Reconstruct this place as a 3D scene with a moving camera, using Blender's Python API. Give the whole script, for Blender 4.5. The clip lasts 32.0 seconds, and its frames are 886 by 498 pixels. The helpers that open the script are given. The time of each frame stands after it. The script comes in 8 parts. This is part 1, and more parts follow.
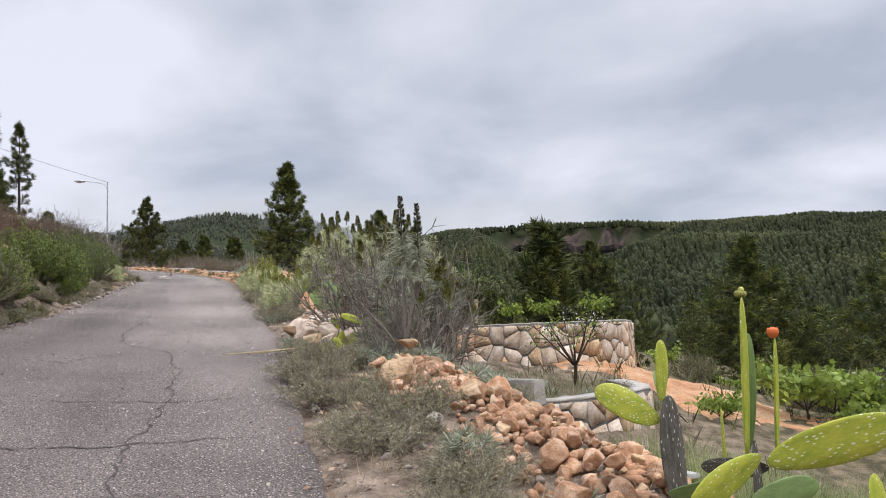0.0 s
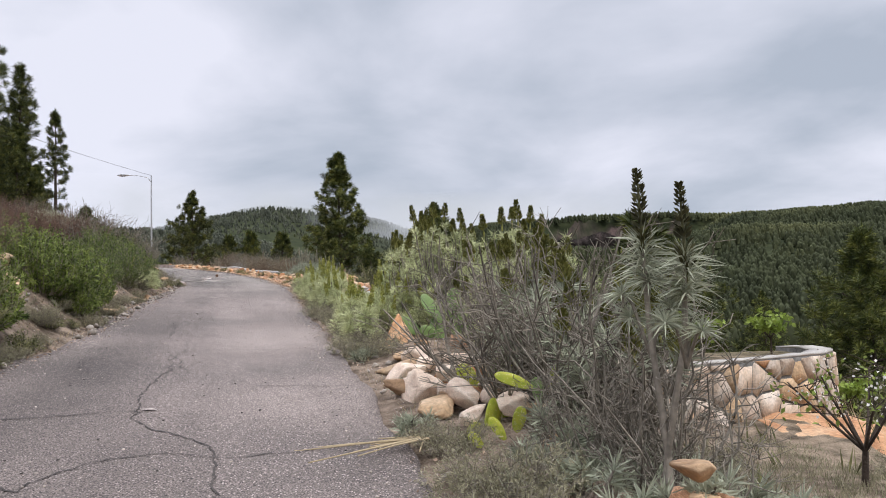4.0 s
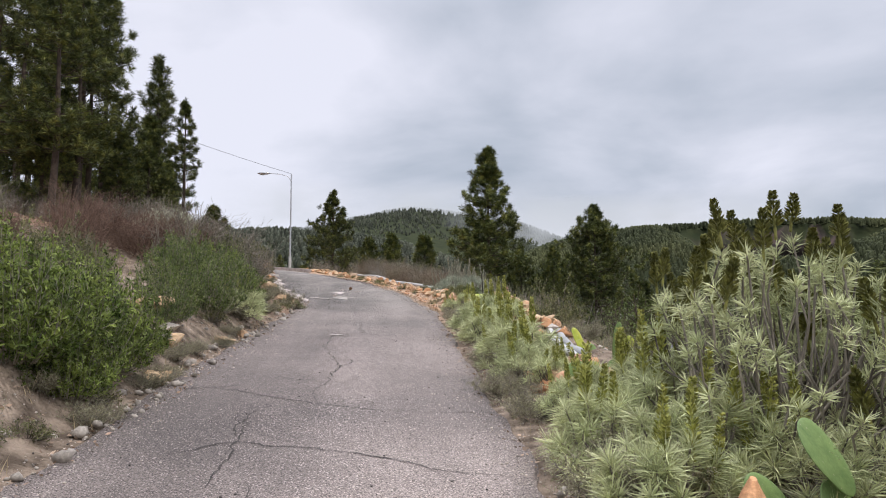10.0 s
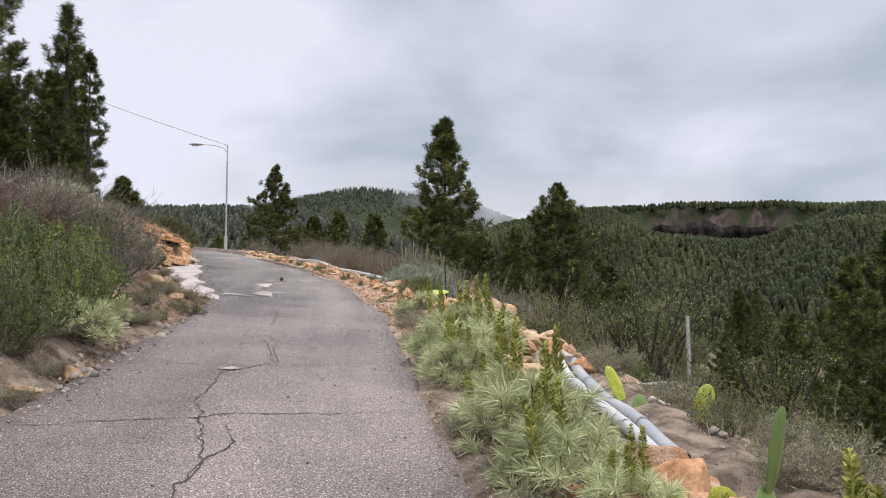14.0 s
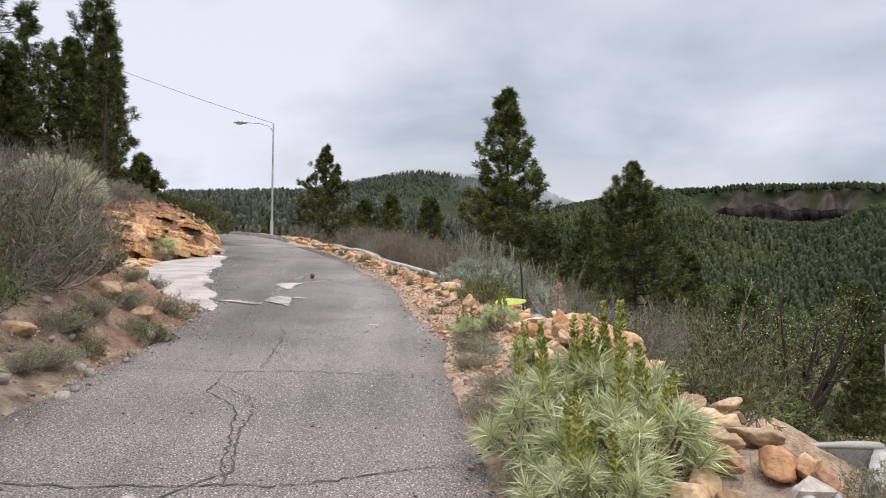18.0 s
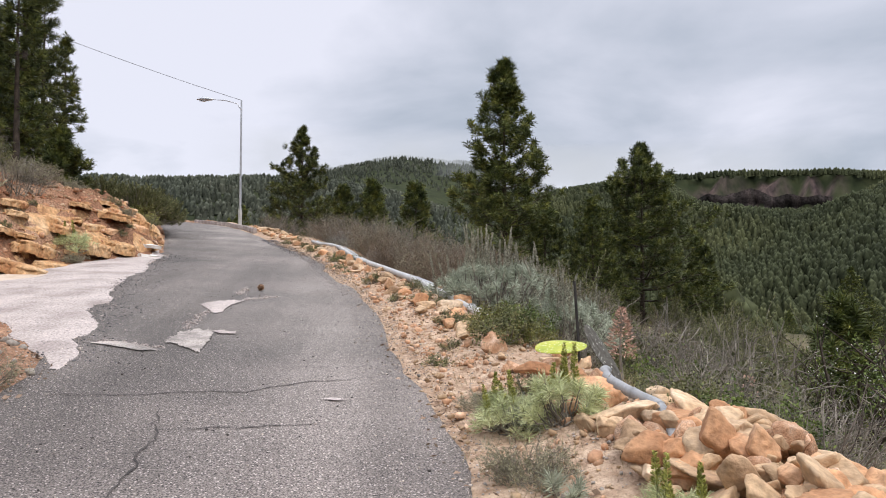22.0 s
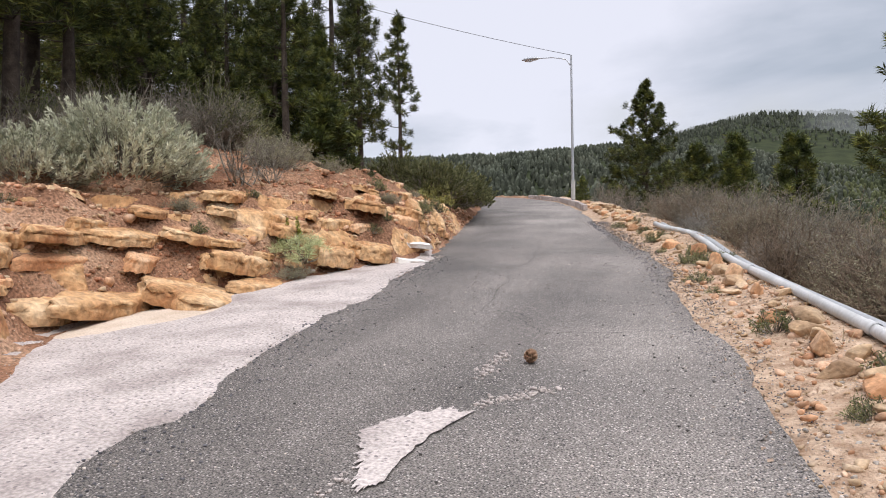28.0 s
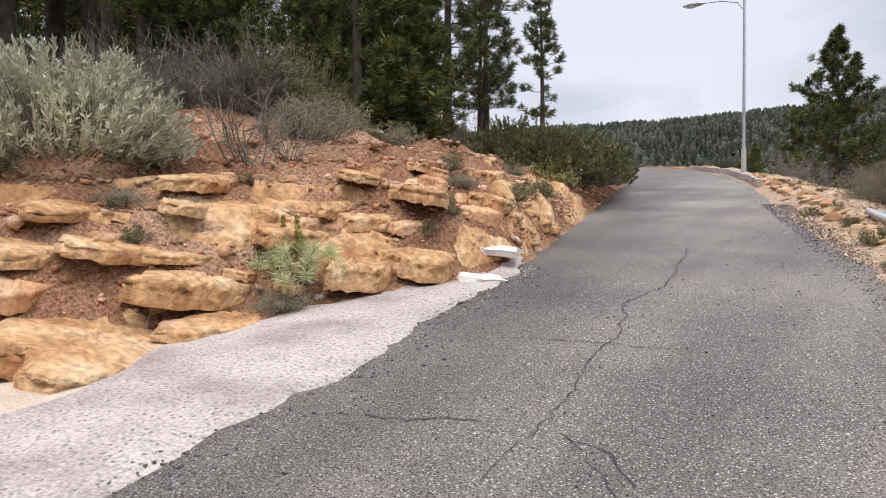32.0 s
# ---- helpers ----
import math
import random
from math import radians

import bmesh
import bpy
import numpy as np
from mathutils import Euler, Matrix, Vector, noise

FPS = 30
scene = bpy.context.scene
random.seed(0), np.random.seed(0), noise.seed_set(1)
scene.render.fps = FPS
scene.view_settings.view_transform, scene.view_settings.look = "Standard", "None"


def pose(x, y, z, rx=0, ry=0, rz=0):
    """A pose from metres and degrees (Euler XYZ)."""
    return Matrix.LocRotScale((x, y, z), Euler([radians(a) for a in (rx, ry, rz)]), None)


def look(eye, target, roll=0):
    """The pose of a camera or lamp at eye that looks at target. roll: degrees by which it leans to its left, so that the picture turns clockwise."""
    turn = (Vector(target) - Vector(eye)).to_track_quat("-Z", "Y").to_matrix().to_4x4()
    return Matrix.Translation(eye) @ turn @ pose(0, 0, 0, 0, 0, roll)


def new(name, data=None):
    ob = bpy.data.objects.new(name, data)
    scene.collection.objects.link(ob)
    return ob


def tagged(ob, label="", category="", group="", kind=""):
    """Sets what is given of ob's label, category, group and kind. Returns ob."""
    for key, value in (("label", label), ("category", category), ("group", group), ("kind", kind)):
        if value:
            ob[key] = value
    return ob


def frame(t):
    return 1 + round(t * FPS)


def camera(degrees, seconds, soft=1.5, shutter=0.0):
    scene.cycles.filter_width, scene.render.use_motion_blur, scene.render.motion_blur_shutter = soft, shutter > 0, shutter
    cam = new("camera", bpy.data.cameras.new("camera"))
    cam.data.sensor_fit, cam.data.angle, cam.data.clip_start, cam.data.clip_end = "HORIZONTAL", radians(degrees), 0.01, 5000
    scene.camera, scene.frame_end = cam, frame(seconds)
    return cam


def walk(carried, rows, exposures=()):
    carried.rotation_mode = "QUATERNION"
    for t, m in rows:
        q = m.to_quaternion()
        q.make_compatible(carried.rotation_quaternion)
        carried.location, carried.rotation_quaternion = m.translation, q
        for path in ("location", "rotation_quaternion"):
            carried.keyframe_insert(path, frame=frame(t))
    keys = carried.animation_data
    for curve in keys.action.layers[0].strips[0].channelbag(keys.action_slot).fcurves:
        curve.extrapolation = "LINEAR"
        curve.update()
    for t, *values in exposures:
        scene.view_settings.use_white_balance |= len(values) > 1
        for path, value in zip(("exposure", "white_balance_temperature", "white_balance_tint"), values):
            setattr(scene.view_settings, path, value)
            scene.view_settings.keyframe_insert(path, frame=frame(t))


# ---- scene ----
cam = camera(61.2, 32.0, soft=1.0)
METRES, EYE, TILT, LEAN, TURN = 32.8, 1.58, 0.0, 0.0, -18.0
ROWS = [
    (0.0, 0.0, 0.0, 0.0, 0.35, 6.98, 2.82),
    (0.5, -0.0069, 0.0128, 0.0035, -3.47, 6.78, 1.86),
    (1.0, -0.0102, 0.0274, 0.0062, -7.16, 6.36, 1.08),
    (1.5, -0.0137, 0.0416, 0.0078, -9.04, 5.98, 0.63),
    (2.0, -0.0168, 0.0551, 0.0092, -8.66, 5.71, 0.62),
    (2.5, -0.0208, 0.07, 0.012, -6.39, 5.65, 1.11),
    (3.0, -0.0269, 0.0833, 0.0151, -3.17, 5.79, 1.78),
    (3.5, -0.0325, 0.0982, 0.0182, 0.42, 6.16, 2.39),
    (4.0, -0.0402, 0.1129, 0.0207, 3.55, 6.59, 2.68),
    (4.5, -0.0453, 0.1268, 0.0226, 5.81, 6.93, 2.84),
    (6.5, -0.0604, 0.1815, 0.0334, 12.9, 6.29, 3.19),
    (7.0, -0.0631, 0.195, 0.0354, 15.86, 6.14, 2.58),
    (7.5, -0.0679, 0.2086, 0.0379, 18.4, 6.19, 1.84),
    (8.0, -0.0746, 0.2228, 0.0407, 19.91, 6.37, 1.17),
    (8.5, -0.0788, 0.2375, 0.0438, 19.94, 6.6, 0.83),
    (9.0, -0.085, 0.2524, 0.0465, 18.73, 6.71, 0.68),
    (9.5, -0.0893, 0.2674, 0.0475, 16.5, 6.88, 0.57),
    (10.0, -0.0929, 0.2824, 0.0506, 13.87, 7.04, 0.47),
    (10.5, -0.0972, 0.2982, 0.0535, 11.0, 7.14, 0.44),
    (11.0, -0.0995, 0.3136, 0.056, 8.19, 7.04, 0.52),
    (11.5, -0.1042, 0.3291, 0.0581, 6.29, 6.76, 0.55),
    (12.0, -0.1069, 0.344, 0.0596, 5.71, 6.33, 0.62),
    (12.5, -0.1103, 0.3579, 0.0613, 6.68, 5.81, 0.53),
    (13.0, -0.1147, 0.3731, 0.0638, 8.6, 5.5, 0.46),
    (13.5, -0.1188, 0.388, 0.0665, 10.34, 5.32, 0.39),
    (14.0, -0.1237, 0.4038, 0.0684, 10.11, 5.46, 0.44),
    (14.5, -0.1262, 0.4193, 0.0692, 8.26, 5.31, 0.49),
    (16.5, -0.1383, 0.4782, 0.0791, 9.51, 4.62, 0.41),
    (17.0, -0.1415, 0.4932, 0.0809, 12.46, 4.92, 0.19),
    (17.5, -0.1471, 0.5071, 0.0821, 15.04, 4.56, -0.08),
    (18.0, -0.1531, 0.5218, 0.0844, 14.42, 4.19, -0.03),
    (18.5, -0.1572, 0.5375, 0.0878, 12.72, 4.05, 0.39),
    (19.0, -0.1636, 0.5533, 0.0896, 12.23, 4.15, 0.35),
    (19.5, -0.1683, 0.5683, 0.0917, 12.85, 4.25, -0.26),
    (20.0, -0.1729, 0.5832, 0.0931, 13.86, 4.07, -0.83),
    (20.5, -0.178, 0.5974, 0.0948, 14.42, 3.74, -1.11),
    (21.0, -0.1819, 0.6119, 0.0976, 14.11, 3.33, -0.78),
    (21.5, -0.188, 0.628, 0.0992, 13.55, 3.12, -0.23),
    (22.0, -0.1912, 0.644, 0.1006, 13.14, 3.16, 0.14),
    (22.5, -0.1952, 0.6594, 0.102, 13.74, 3.46, 0.14),
    (23.0, -0.1998, 0.675, 0.1038, 15.05, 4.02, -0.08),
    (23.5, -0.2035, 0.69, 0.1068, 16.51, 4.47, -0.4),
    (24.0, -0.2094, 0.7039, 0.1094, 17.61, 4.62, -0.65),
    (24.5, -0.2143, 0.7195, 0.1106, 18.38, 4.23, -0.64),
    (26.5, -0.238, 0.7816, 0.1186, 26.74, 1.54, 0.23),
    (27.0, -0.2453, 0.7972, 0.1206, 31.06, 1.39, 0.51),
    (27.5, -0.2547, 0.8112, 0.1221, 35.38, 1.29, 0.69),
    (28.0, -0.2625, 0.8243, 0.1231, 39.45, 0.97, 0.73),
    (28.5, -0.269, 0.8371, 0.1256, 42.25, -0.0, 0.08),
    (29.0, -0.2756, 0.8523, 0.1272, 42.24, -0.75, -0.52),
    (29.5, -0.2814, 0.8668, 0.1291, 42.09, -0.65, -0.69),
    (30.0, -0.2899, 0.8794, 0.1307, 42.86, 0.02, -0.36),
    (30.5, -0.2971, 0.8923, 0.1319, 44.19, 0.64, 0.12),
    (31.0, -0.3039, 0.9045, 0.1342, 45.83, 0.81, 0.42),
    (31.5, -0.3137, 0.9165, 0.136, 48.16, 0.2, 0.46),
    (32.0, -0.3214, 0.9289, 0.1371, 51.37, -1.21, 0.23),
]
walk(cam, [(t, pose(0, 0, EYE, TILT, LEAN, TURN) @ pose(METRES * x, METRES * y, METRES * z, 90 + pitch, roll, yaw)) for t, x, y, z, yaw, pitch, roll in ROWS])

# ---- light ----
world = bpy.data.worlds.new("overcast")
scene.world = world
world.use_nodes = True
wn, wl = world.node_tree.nodes, world.node_tree.links
wn.clear()


def wnode(kind, **kw):
    n = wn.new(kind)
    for k, v in kw.items():
        n.inputs[k].default_value = v
    return n


SUN_EL, SUN_ROT = radians(58), radians(150)
w_out = wnode("ShaderNodeOutputWorld")
w_sky = wn.new("ShaderNodeTexSky")
w_sky.sky_type, w_sky.sun_disc, w_sky.sun_elevation, w_sky.sun_rotation = "NISHITA", False, SUN_EL, SUN_ROT
w_bg1 = wnode("ShaderNodeBackground", Strength=0.12)
wl.new(w_sky.outputs[0], w_bg1.inputs[0])
w_tc = wn.new("ShaderNodeTexCoord")
w_sep = wn.new("ShaderNodeSeparateXYZ")
wl.new(w_tc.outputs["Generated"], w_sep.inputs[0])
w_den = wn.new("ShaderNodeMath"); w_den.operation = "ADD"; w_den.inputs[1].default_value = 0.22
w_abs = wn.new("ShaderNodeMath"); w_abs.operation = "ABSOLUTE"
wl.new(w_sep.outputs[2], w_abs.inputs[0]); wl.new(w_abs.outputs[0], w_den.inputs[0])
w_dx = wn.new("ShaderNodeMath"); w_dx.operation = "DIVIDE"
w_dy = wn.new("ShaderNodeMath"); w_dy.operation = "DIVIDE"
wl.new(w_sep.outputs[0], w_dx.inputs[0]); wl.new(w_den.outputs[0], w_dx.inputs[1])
wl.new(w_sep.outputs[1], w_dy.inputs[0]); wl.new(w_den.outputs[0], w_dy.inputs[1])
w_com = wn.new("ShaderNodeCombineXYZ")
wl.new(w_dx.outputs[0], w_com.inputs[0]); wl.new(w_dy.outputs[0], w_com.inputs[1])
w_n1 = wnode("ShaderNodeTexNoise", Scale=1.3, Detail=6.0, Roughness=0.5, Distortion=0.2)
w_map = wn.new("ShaderNodeMapping"); w_map.inputs["Location"].default_value = (1.7, 0.55, 0)
wl.new(w_com.outputs[0], w_map.inputs[0]); wl.new(w_map.outputs[0], w_n1.inputs[0])
w_ramp = wn.new("ShaderNodeValToRGB")
w_ramp.color_ramp.elements[0].position, w_ramp.color_ramp.elements[0].color = 0.30, (0.47, 0.52, 0.615, 1)
w_ramp.color_ramp.elements[1].position, w_ramp.color_ramp.elements[1].color = 0.62, (0.86, 0.87, 0.985, 1)
# thicker cloud over the valley
w_dot = wn.new("ShaderNodeVectorMath"); w_dot.operation = "DOT_PRODUCT"
w_dot.inputs[1].default_value = (0.52, 0.76, 0.39)
wl.new(w_tc.outputs["Generated"], w_dot.inputs[0])
w_thick = wnode("ShaderNodeMapRange", **{"From Min": 0.80, "From Max": 1.0, "To Min": 0.10, "To Max": -0.09})
wl.new(w_dot.outputs["Value"], w_thick.inputs["Value"])
w_sum = wn.new("ShaderNodeMath"); w_sum.operation = "ADD"
wl.new(w_n1.outputs[0], w_sum.inputs[0]); wl.new(w_thick.outputs[0], w_sum.inputs[1])
wl.new(w_sum.outputs[0], w_ramp.inputs[0])
w_bg2 = wnode("ShaderNodeBackground", Strength=1.0)
wl.new(w_ramp.outputs[0], w_bg2.inputs[0])
# an overcast sky is about three times as bright overhead as at the horizon
w_up = wnode("ShaderNodeMapRange", **{"From Min": 0.42, "From Max": 1.0, "To Min": 1.0, "To Max": 3.0})
wl.new(w_sep.outputs[2], w_up.inputs["Value"])
wl.new(w_up.outputs[0], w_bg2.inputs["Strength"])
w_mix = wnode("ShaderNodeMixShader", Fac=0.92)
wl.new(w_bg1.outputs[0], w_mix.inputs[1]); wl.new(w_bg2.outputs[0], w_mix.inputs[2])
wl.new(w_mix.outputs[0], w_out.inputs[0])

sun = new("sun", bpy.data.lights.new("sun", "SUN"))
sun.data.energy, sun.data.angle, sun.data.color = 1.5, radians(25), (1.0, 0.96, 0.9)
sun.matrix_world = look((0, 0, 60), (60 / math.tan(SUN_EL) * math.sin(SUN_ROT) * -1, 60 / math.tan(SUN_EL) * math.cos(SUN_ROT) * -1, 0))
scene.view_settings.exposure = 0.0

# ---- materials ----
MATS = {}


def surface(name, colors, rough=0.85, scale=3.0, fine=40.0, bump=0.3, bump_dist=0.01, spread=0.25, island=0.0, objrand=0.0, translucent=0.0, metal=0.0, coord="Object", spots=None, sheen=0.35):
    """A node material: two scales of noise between the colours, fine grain, relief."""
    m = bpy.data.materials.new(name)
    m.use_nodes = True
    nt = m.node_tree
    n, l = nt.nodes, nt.links
    b = n["Principled BSDF"]
    b.inputs["Roughness"].default_value = rough
    b.inputs["Metallic"].default_value = metal
    b.inputs["Specular IOR Level"].default_value = sheen
    tc = n.new("ShaderNodeTexCoord")
    src = n.new("ShaderNodeNewGeometry").outputs["Position"] if coord == "World" else tc.outputs[coord]
    big, small = n.new("ShaderNodeTexNoise"), n.new("ShaderNodeTexNoise")
    for t, sc, det in ((big, scale, 5), (small, fine, 3)):
        t.inputs["Scale"].default_value, t.inputs["Detail"].default_value = sc, det
        l.new(src, t.inputs["Vector"])
    ramp = n.new("ShaderNodeValToRGB")
    els = ramp.color_ramp.elements
    for i, c in enumerate(colors):
        p = 0.3 + 0.4 * i / max(1, len(colors) - 1)
        if i < 2:
            els[i].position, els[i].color = p, (*c, 1)
        else:
            e = els.new(p)
            e.color = (*c, 1)
    if len(colors) > 2:
        ordered = sorted(range(len(els)), key=lambda i: els[i].position)
        for i, c in zip(ordered, colors):
            els[i].color = (*c, 1)
    l.new(big.outputs[0], ramp.inputs[0])
    grain = n.new("ShaderNodeMapRange")
    grain.inputs["From Min"].default_value, grain.inputs["From Max"].default_value = 0.3, 0.7
    grain.inputs["To Min"].default_value, grain.inputs["To Max"].default_value = 1 - spread, 1 + spread
    l.new(small.outputs[0], grain.inputs["Value"])
    value = grain.outputs[0]
    for amount, kind in ((island, "Random Per Island"), (objrand, "Random")):
        if amount:
            g = n.new("ShaderNodeNewGeometry" if kind == "Random Per Island" else "ShaderNodeObjectInfo")
            mr = n.new("ShaderNodeMapRange")
            mr.inputs["To Min"].default_value, mr.inputs["To Max"].default_value = 1 - amount, 1 + amount
            l.new(g.outputs[kind], mr.inputs["Value"])
            mu = n.new("ShaderNodeMath")
            mu.operation = "MULTIPLY"
            l.new(value, mu.inputs[0]); l.new(mr.outputs[0], mu.inputs[1])
            value = mu.outputs[0]
    mix = n.new("ShaderNodeVectorMath")
    mix.operation = "SCALE"
    l.new(ramp.outputs[0], mix.inputs[0]); l.new(value, mix.inputs["Scale"])
    colour = mix.outputs[0]
    if spots:
        vor = n.new("ShaderNodeTexVoronoi")
        vor.inputs["Scale"].default_value = spots[0]
        l.new(src, vor.inputs["Vector"])
        st = n.new("ShaderNodeMapRange")
        st.inputs["From Min"].default_value, st.inputs["From Max"].default_value = spots[1], spots[1] * 0.7
        l.new(vor.outputs["Distance"], st.inputs["Value"])
        mc = n.new("ShaderNodeMix")
        mc.data_type = "RGBA"
        l.new(st.outputs[0], mc.inputs["Factor"]); l.new(colour, mc.inputs["A"])
        mc.inputs["B"].default_value = (*spots[2], 1)
        colour = mc.outputs["Result"]
    l.new(colour, b.inputs["Base Color"])
    if bump:
        bp = n.new("ShaderNodeBump")
        bp.inputs["Strength"].default_value, bp.inputs["Distance"].default_value = bump, bump_dist
        l.new(small.outputs[0], bp.inputs["Height"]); l.new(bp.outputs[0], b.inputs["Normal"])
    if translucent:
        tr = n.new("ShaderNodeBsdfTranslucent")
        l.new(colour, tr.inputs["Color"])
        ms = n.new("ShaderNodeMixShader")
        ms.inputs[0].default_value = translucent
        out = n["Material Output"]
        l.new(b.outputs[0], ms.inputs[1]); l.new(tr.outputs[0], ms.inputs[2]); l.new(ms.outputs[0], out.inputs[0])
    MATS[name] = m
    return m


asphalt = surface("asphalt", [(0.112, 0.102, 0.091), (0.164, 0.147, 0.130), (0.225, 0.201, 0.177)], 0.85, 0.45, 95, 1.0, 0.014, 0.95, coord="World", spots=(40, 0.25, (0.50, 0.45, 0.41)))
# long streaks of wear along the lane
an, al = asphalt.node_tree.nodes, asphalt.node_tree.links
a_geo, a_map, a_noise, a_rng, a_mul = an.new("ShaderNodeNewGeometry"), an.new("ShaderNodeMapping"), an.new("ShaderNodeTexNoise"), an.new("ShaderNodeMapRange"), an.new("ShaderNodeVectorMath")
a_map.inputs["Scale"].default_value = (1.3, 0.11, 0.3)
a_noise.inputs["Scale"].default_value, a_noise.inputs["Detail"].default_value = 1.0, 7
a_rng.inputs["From Min"].default_value, a_rng.inputs["From Max"].default_value = 0.34, 0.66
a_rng.inputs["To Min"].default_value, a_rng.inputs["To Max"].default_value = 0.84, 1.16
a_mul.operation = "SCALE"
al.new(a_geo.outputs["Position"], a_map.inputs[0]); al.new(a_map.outputs[0], a_noise.inputs["Vector"]); al.new(a_noise.outputs[0], a_rng.inputs["Value"])
a_in = an["Principled BSDF"].inputs["Base Color"]
al.new(a_in.links[0].from_socket, a_mul.inputs[0]); al.new(a_rng.outputs[0], a_mul.inputs["Scale"]); a_sep, a_up, a_tone, a_tint = an.new("ShaderNodeSeparateXYZ"), an.new("ShaderNodeMapRange"), an.new("ShaderNodeMix"), an.new("ShaderNodeVectorMath")
# the older, warmer surface below; a newer, greyer one above
a_up.inputs["From Min"].default_value, a_up.inputs["From Max"].default_value = 21.0, 30.0
a_tone.data_type, a_tint.operation = "RGBA", "MULTIPLY"
a_tone.inputs["A"].default_value, a_tone.inputs["B"].default_value = (1.04, 0.97, 0.985, 1), (0.97, 0.955, 0.955, 1)
al.new(a_geo.outputs["Position"], a_sep.inputs[0]); al.new(a_sep.outputs[1], a_up.inputs["Value"]); al.new(a_up.outputs[0], a_tone.inputs["Factor"])
al.new(a_mul.outputs[0], a_tint.inputs[0]); al.new(a_tone.outputs["Result"], a_tint.inputs[1]); al.new(a_tint.outputs[0], a_in)
# the lane's valley half is worn paler by wheels
a_far, a_pos, a_side, a_pale, a_lift = an.new("ShaderNodeMath"), an.new("ShaderNodeMath"), an.new("ShaderNodeMath"), an.new("ShaderNodeMapRange"), an.new("ShaderNodeVectorMath")
a_far.operation, a_pos.operation, a_side.operation, a_lift.operation = "SUBTRACT", "MAXIMUM", "MULTIPLY_ADD", "SCALE"
a_far.inputs[1].default_value, a_pos.inputs[1].default_value, a_side.inputs[1].default_value = 28.0, 0.0, 0.22
al.new(a_sep.outputs[1], a_far.inputs[0]); al.new(a_far.outputs[0], a_pos.inputs[0]); al.new(a_pos.outputs[0], a_side.inputs[0]); al.new(a_sep.outputs[0], a_side.inputs[2])
a_pale.interpolation_type = "SMOOTHSTEP"
for k, v in (("From Min", -1.5), ("From Max", -0.3), ("To Min", 0.90), ("To Max", 1.22)):
    a_pale.inputs[k].default_value = v
al.new(a_side.outputs[0], a_pale.inputs["Value"]); al.new(a_tint.outputs[0], a_lift.inputs[0]); a_old, a_both = an.new("ShaderNodeMapRange"), an.new("ShaderNodeMath")
a_both.operation = "MULTIPLY"
for k, v in (("From Min", 8.0), ("From Max", 15.0), ("To Min", 0.76), ("To Max", 1.0)):
    a_old.inputs[k].default_value = v
al.new(a_sep.outputs[1], a_old.inputs["Value"]); al.new(a_old.outputs[0], a_both.inputs[0]); al.new(a_pale.outputs[0], a_both.inputs[1]); al.new(a_both.outputs[0], a_lift.inputs["Scale"]); al.new(a_lift.outputs[0], a_in)
asphalt_dark = surface("asphalt_dark", [(0.10, 0.095, 0.1), (0.16, 0.15, 0.155)], 0.9, 2.0, 80, 0.6, 0.006, 0.4, coord="World")
crack_mat = surface("crack", [(0.045, 0.04, 0.037), (0.09, 0.078, 0.07)], 0.95, 5, 60, 0.0)
pale_concrete = surface("pale_concrete", [(0.30, 0.25, 0.225), (0.44, 0.38, 0.345), (0.54, 0.47, 0.43)], 0.9, 1.6, 45, 0.9, 0.012, 0.35, coord="World", spots=(18, 0.22, (0.20, 0.17, 0.16)))
worn_patch = surface("worn_patch", [(0.19, 0.17, 0.15), (0.36, 0.32, 0.285), (0.50, 0.44, 0.39)], 0.9, 3.5, 60, 0.9, 0.012, 0.35, coord="World", spots=(30, 0.25, (0.14, 0.125, 0.115)))
grey_concrete = surface("grey_concrete", [(0.33, 0.31, 0.28), (0.47, 0.44, 0.40)], 0.9, 3, 70, 0.4, 0.005, 0.18)
orange_rock = surface("orange_rock", [(0.36, 0.17, 0.08), (0.53, 0.29, 0.15), (0.62, 0.43, 0.27)], 0.9, 2.2, 26, 0.7, 0.02, 0.25, objrand=0.22, coord="World")
tan_rock = surface("tan_rock", [(0.30, 0.19, 0.11), (0.48, 0.33, 0.195), (0.60, 0.455, 0.31)], 0.9, 2.5, 26, 0.7, 0.02, 0.25, objrand=0.22, coord="World")
sandstone = surface("sandstone", [(0.34, 0.155, 0.065), (0.55, 0.325, 0.155), (0.67, 0.47, 0.28)], 0.9, 2.2, 14, 1.0, 0.05, 0.35, coord="World")
pink_rock = surface("pink_rock", [(0.44, 0.22, 0.115), (0.62, 0.37, 0.22), (0.75, 0.54, 0.39)], 0.9, 3, 26, 0.7, 0.02, 0.25, objrand=0.28, island=0.25)
pale_rock = surface("pale_rock", [(0.55, 0.41, 0.31), (0.70, 0.565, 0.45), (0.80, 0.69, 0.58)], 0.9, 3, 30, 0.7, 0.015, 0.2, objrand=0.12)
grey_rock = surface("grey_rock", [(0.26, 0.23, 0.20), (0.44, 0.39, 0.33)], 0.9, 4, 40, 0.6, 0.012, 0.25, objrand=0.2, island=0.3)
soil = surface("soil", [(0.17, 0.115, 0.076), (0.285, 0.185, 0.12), (0.40, 0.265, 0.168)], 0.95, 0.8, 24, 0.8, 0.03, 0.4, coord="World", spots=(14, 0.2, (0.42, 0.31, 0.22)))
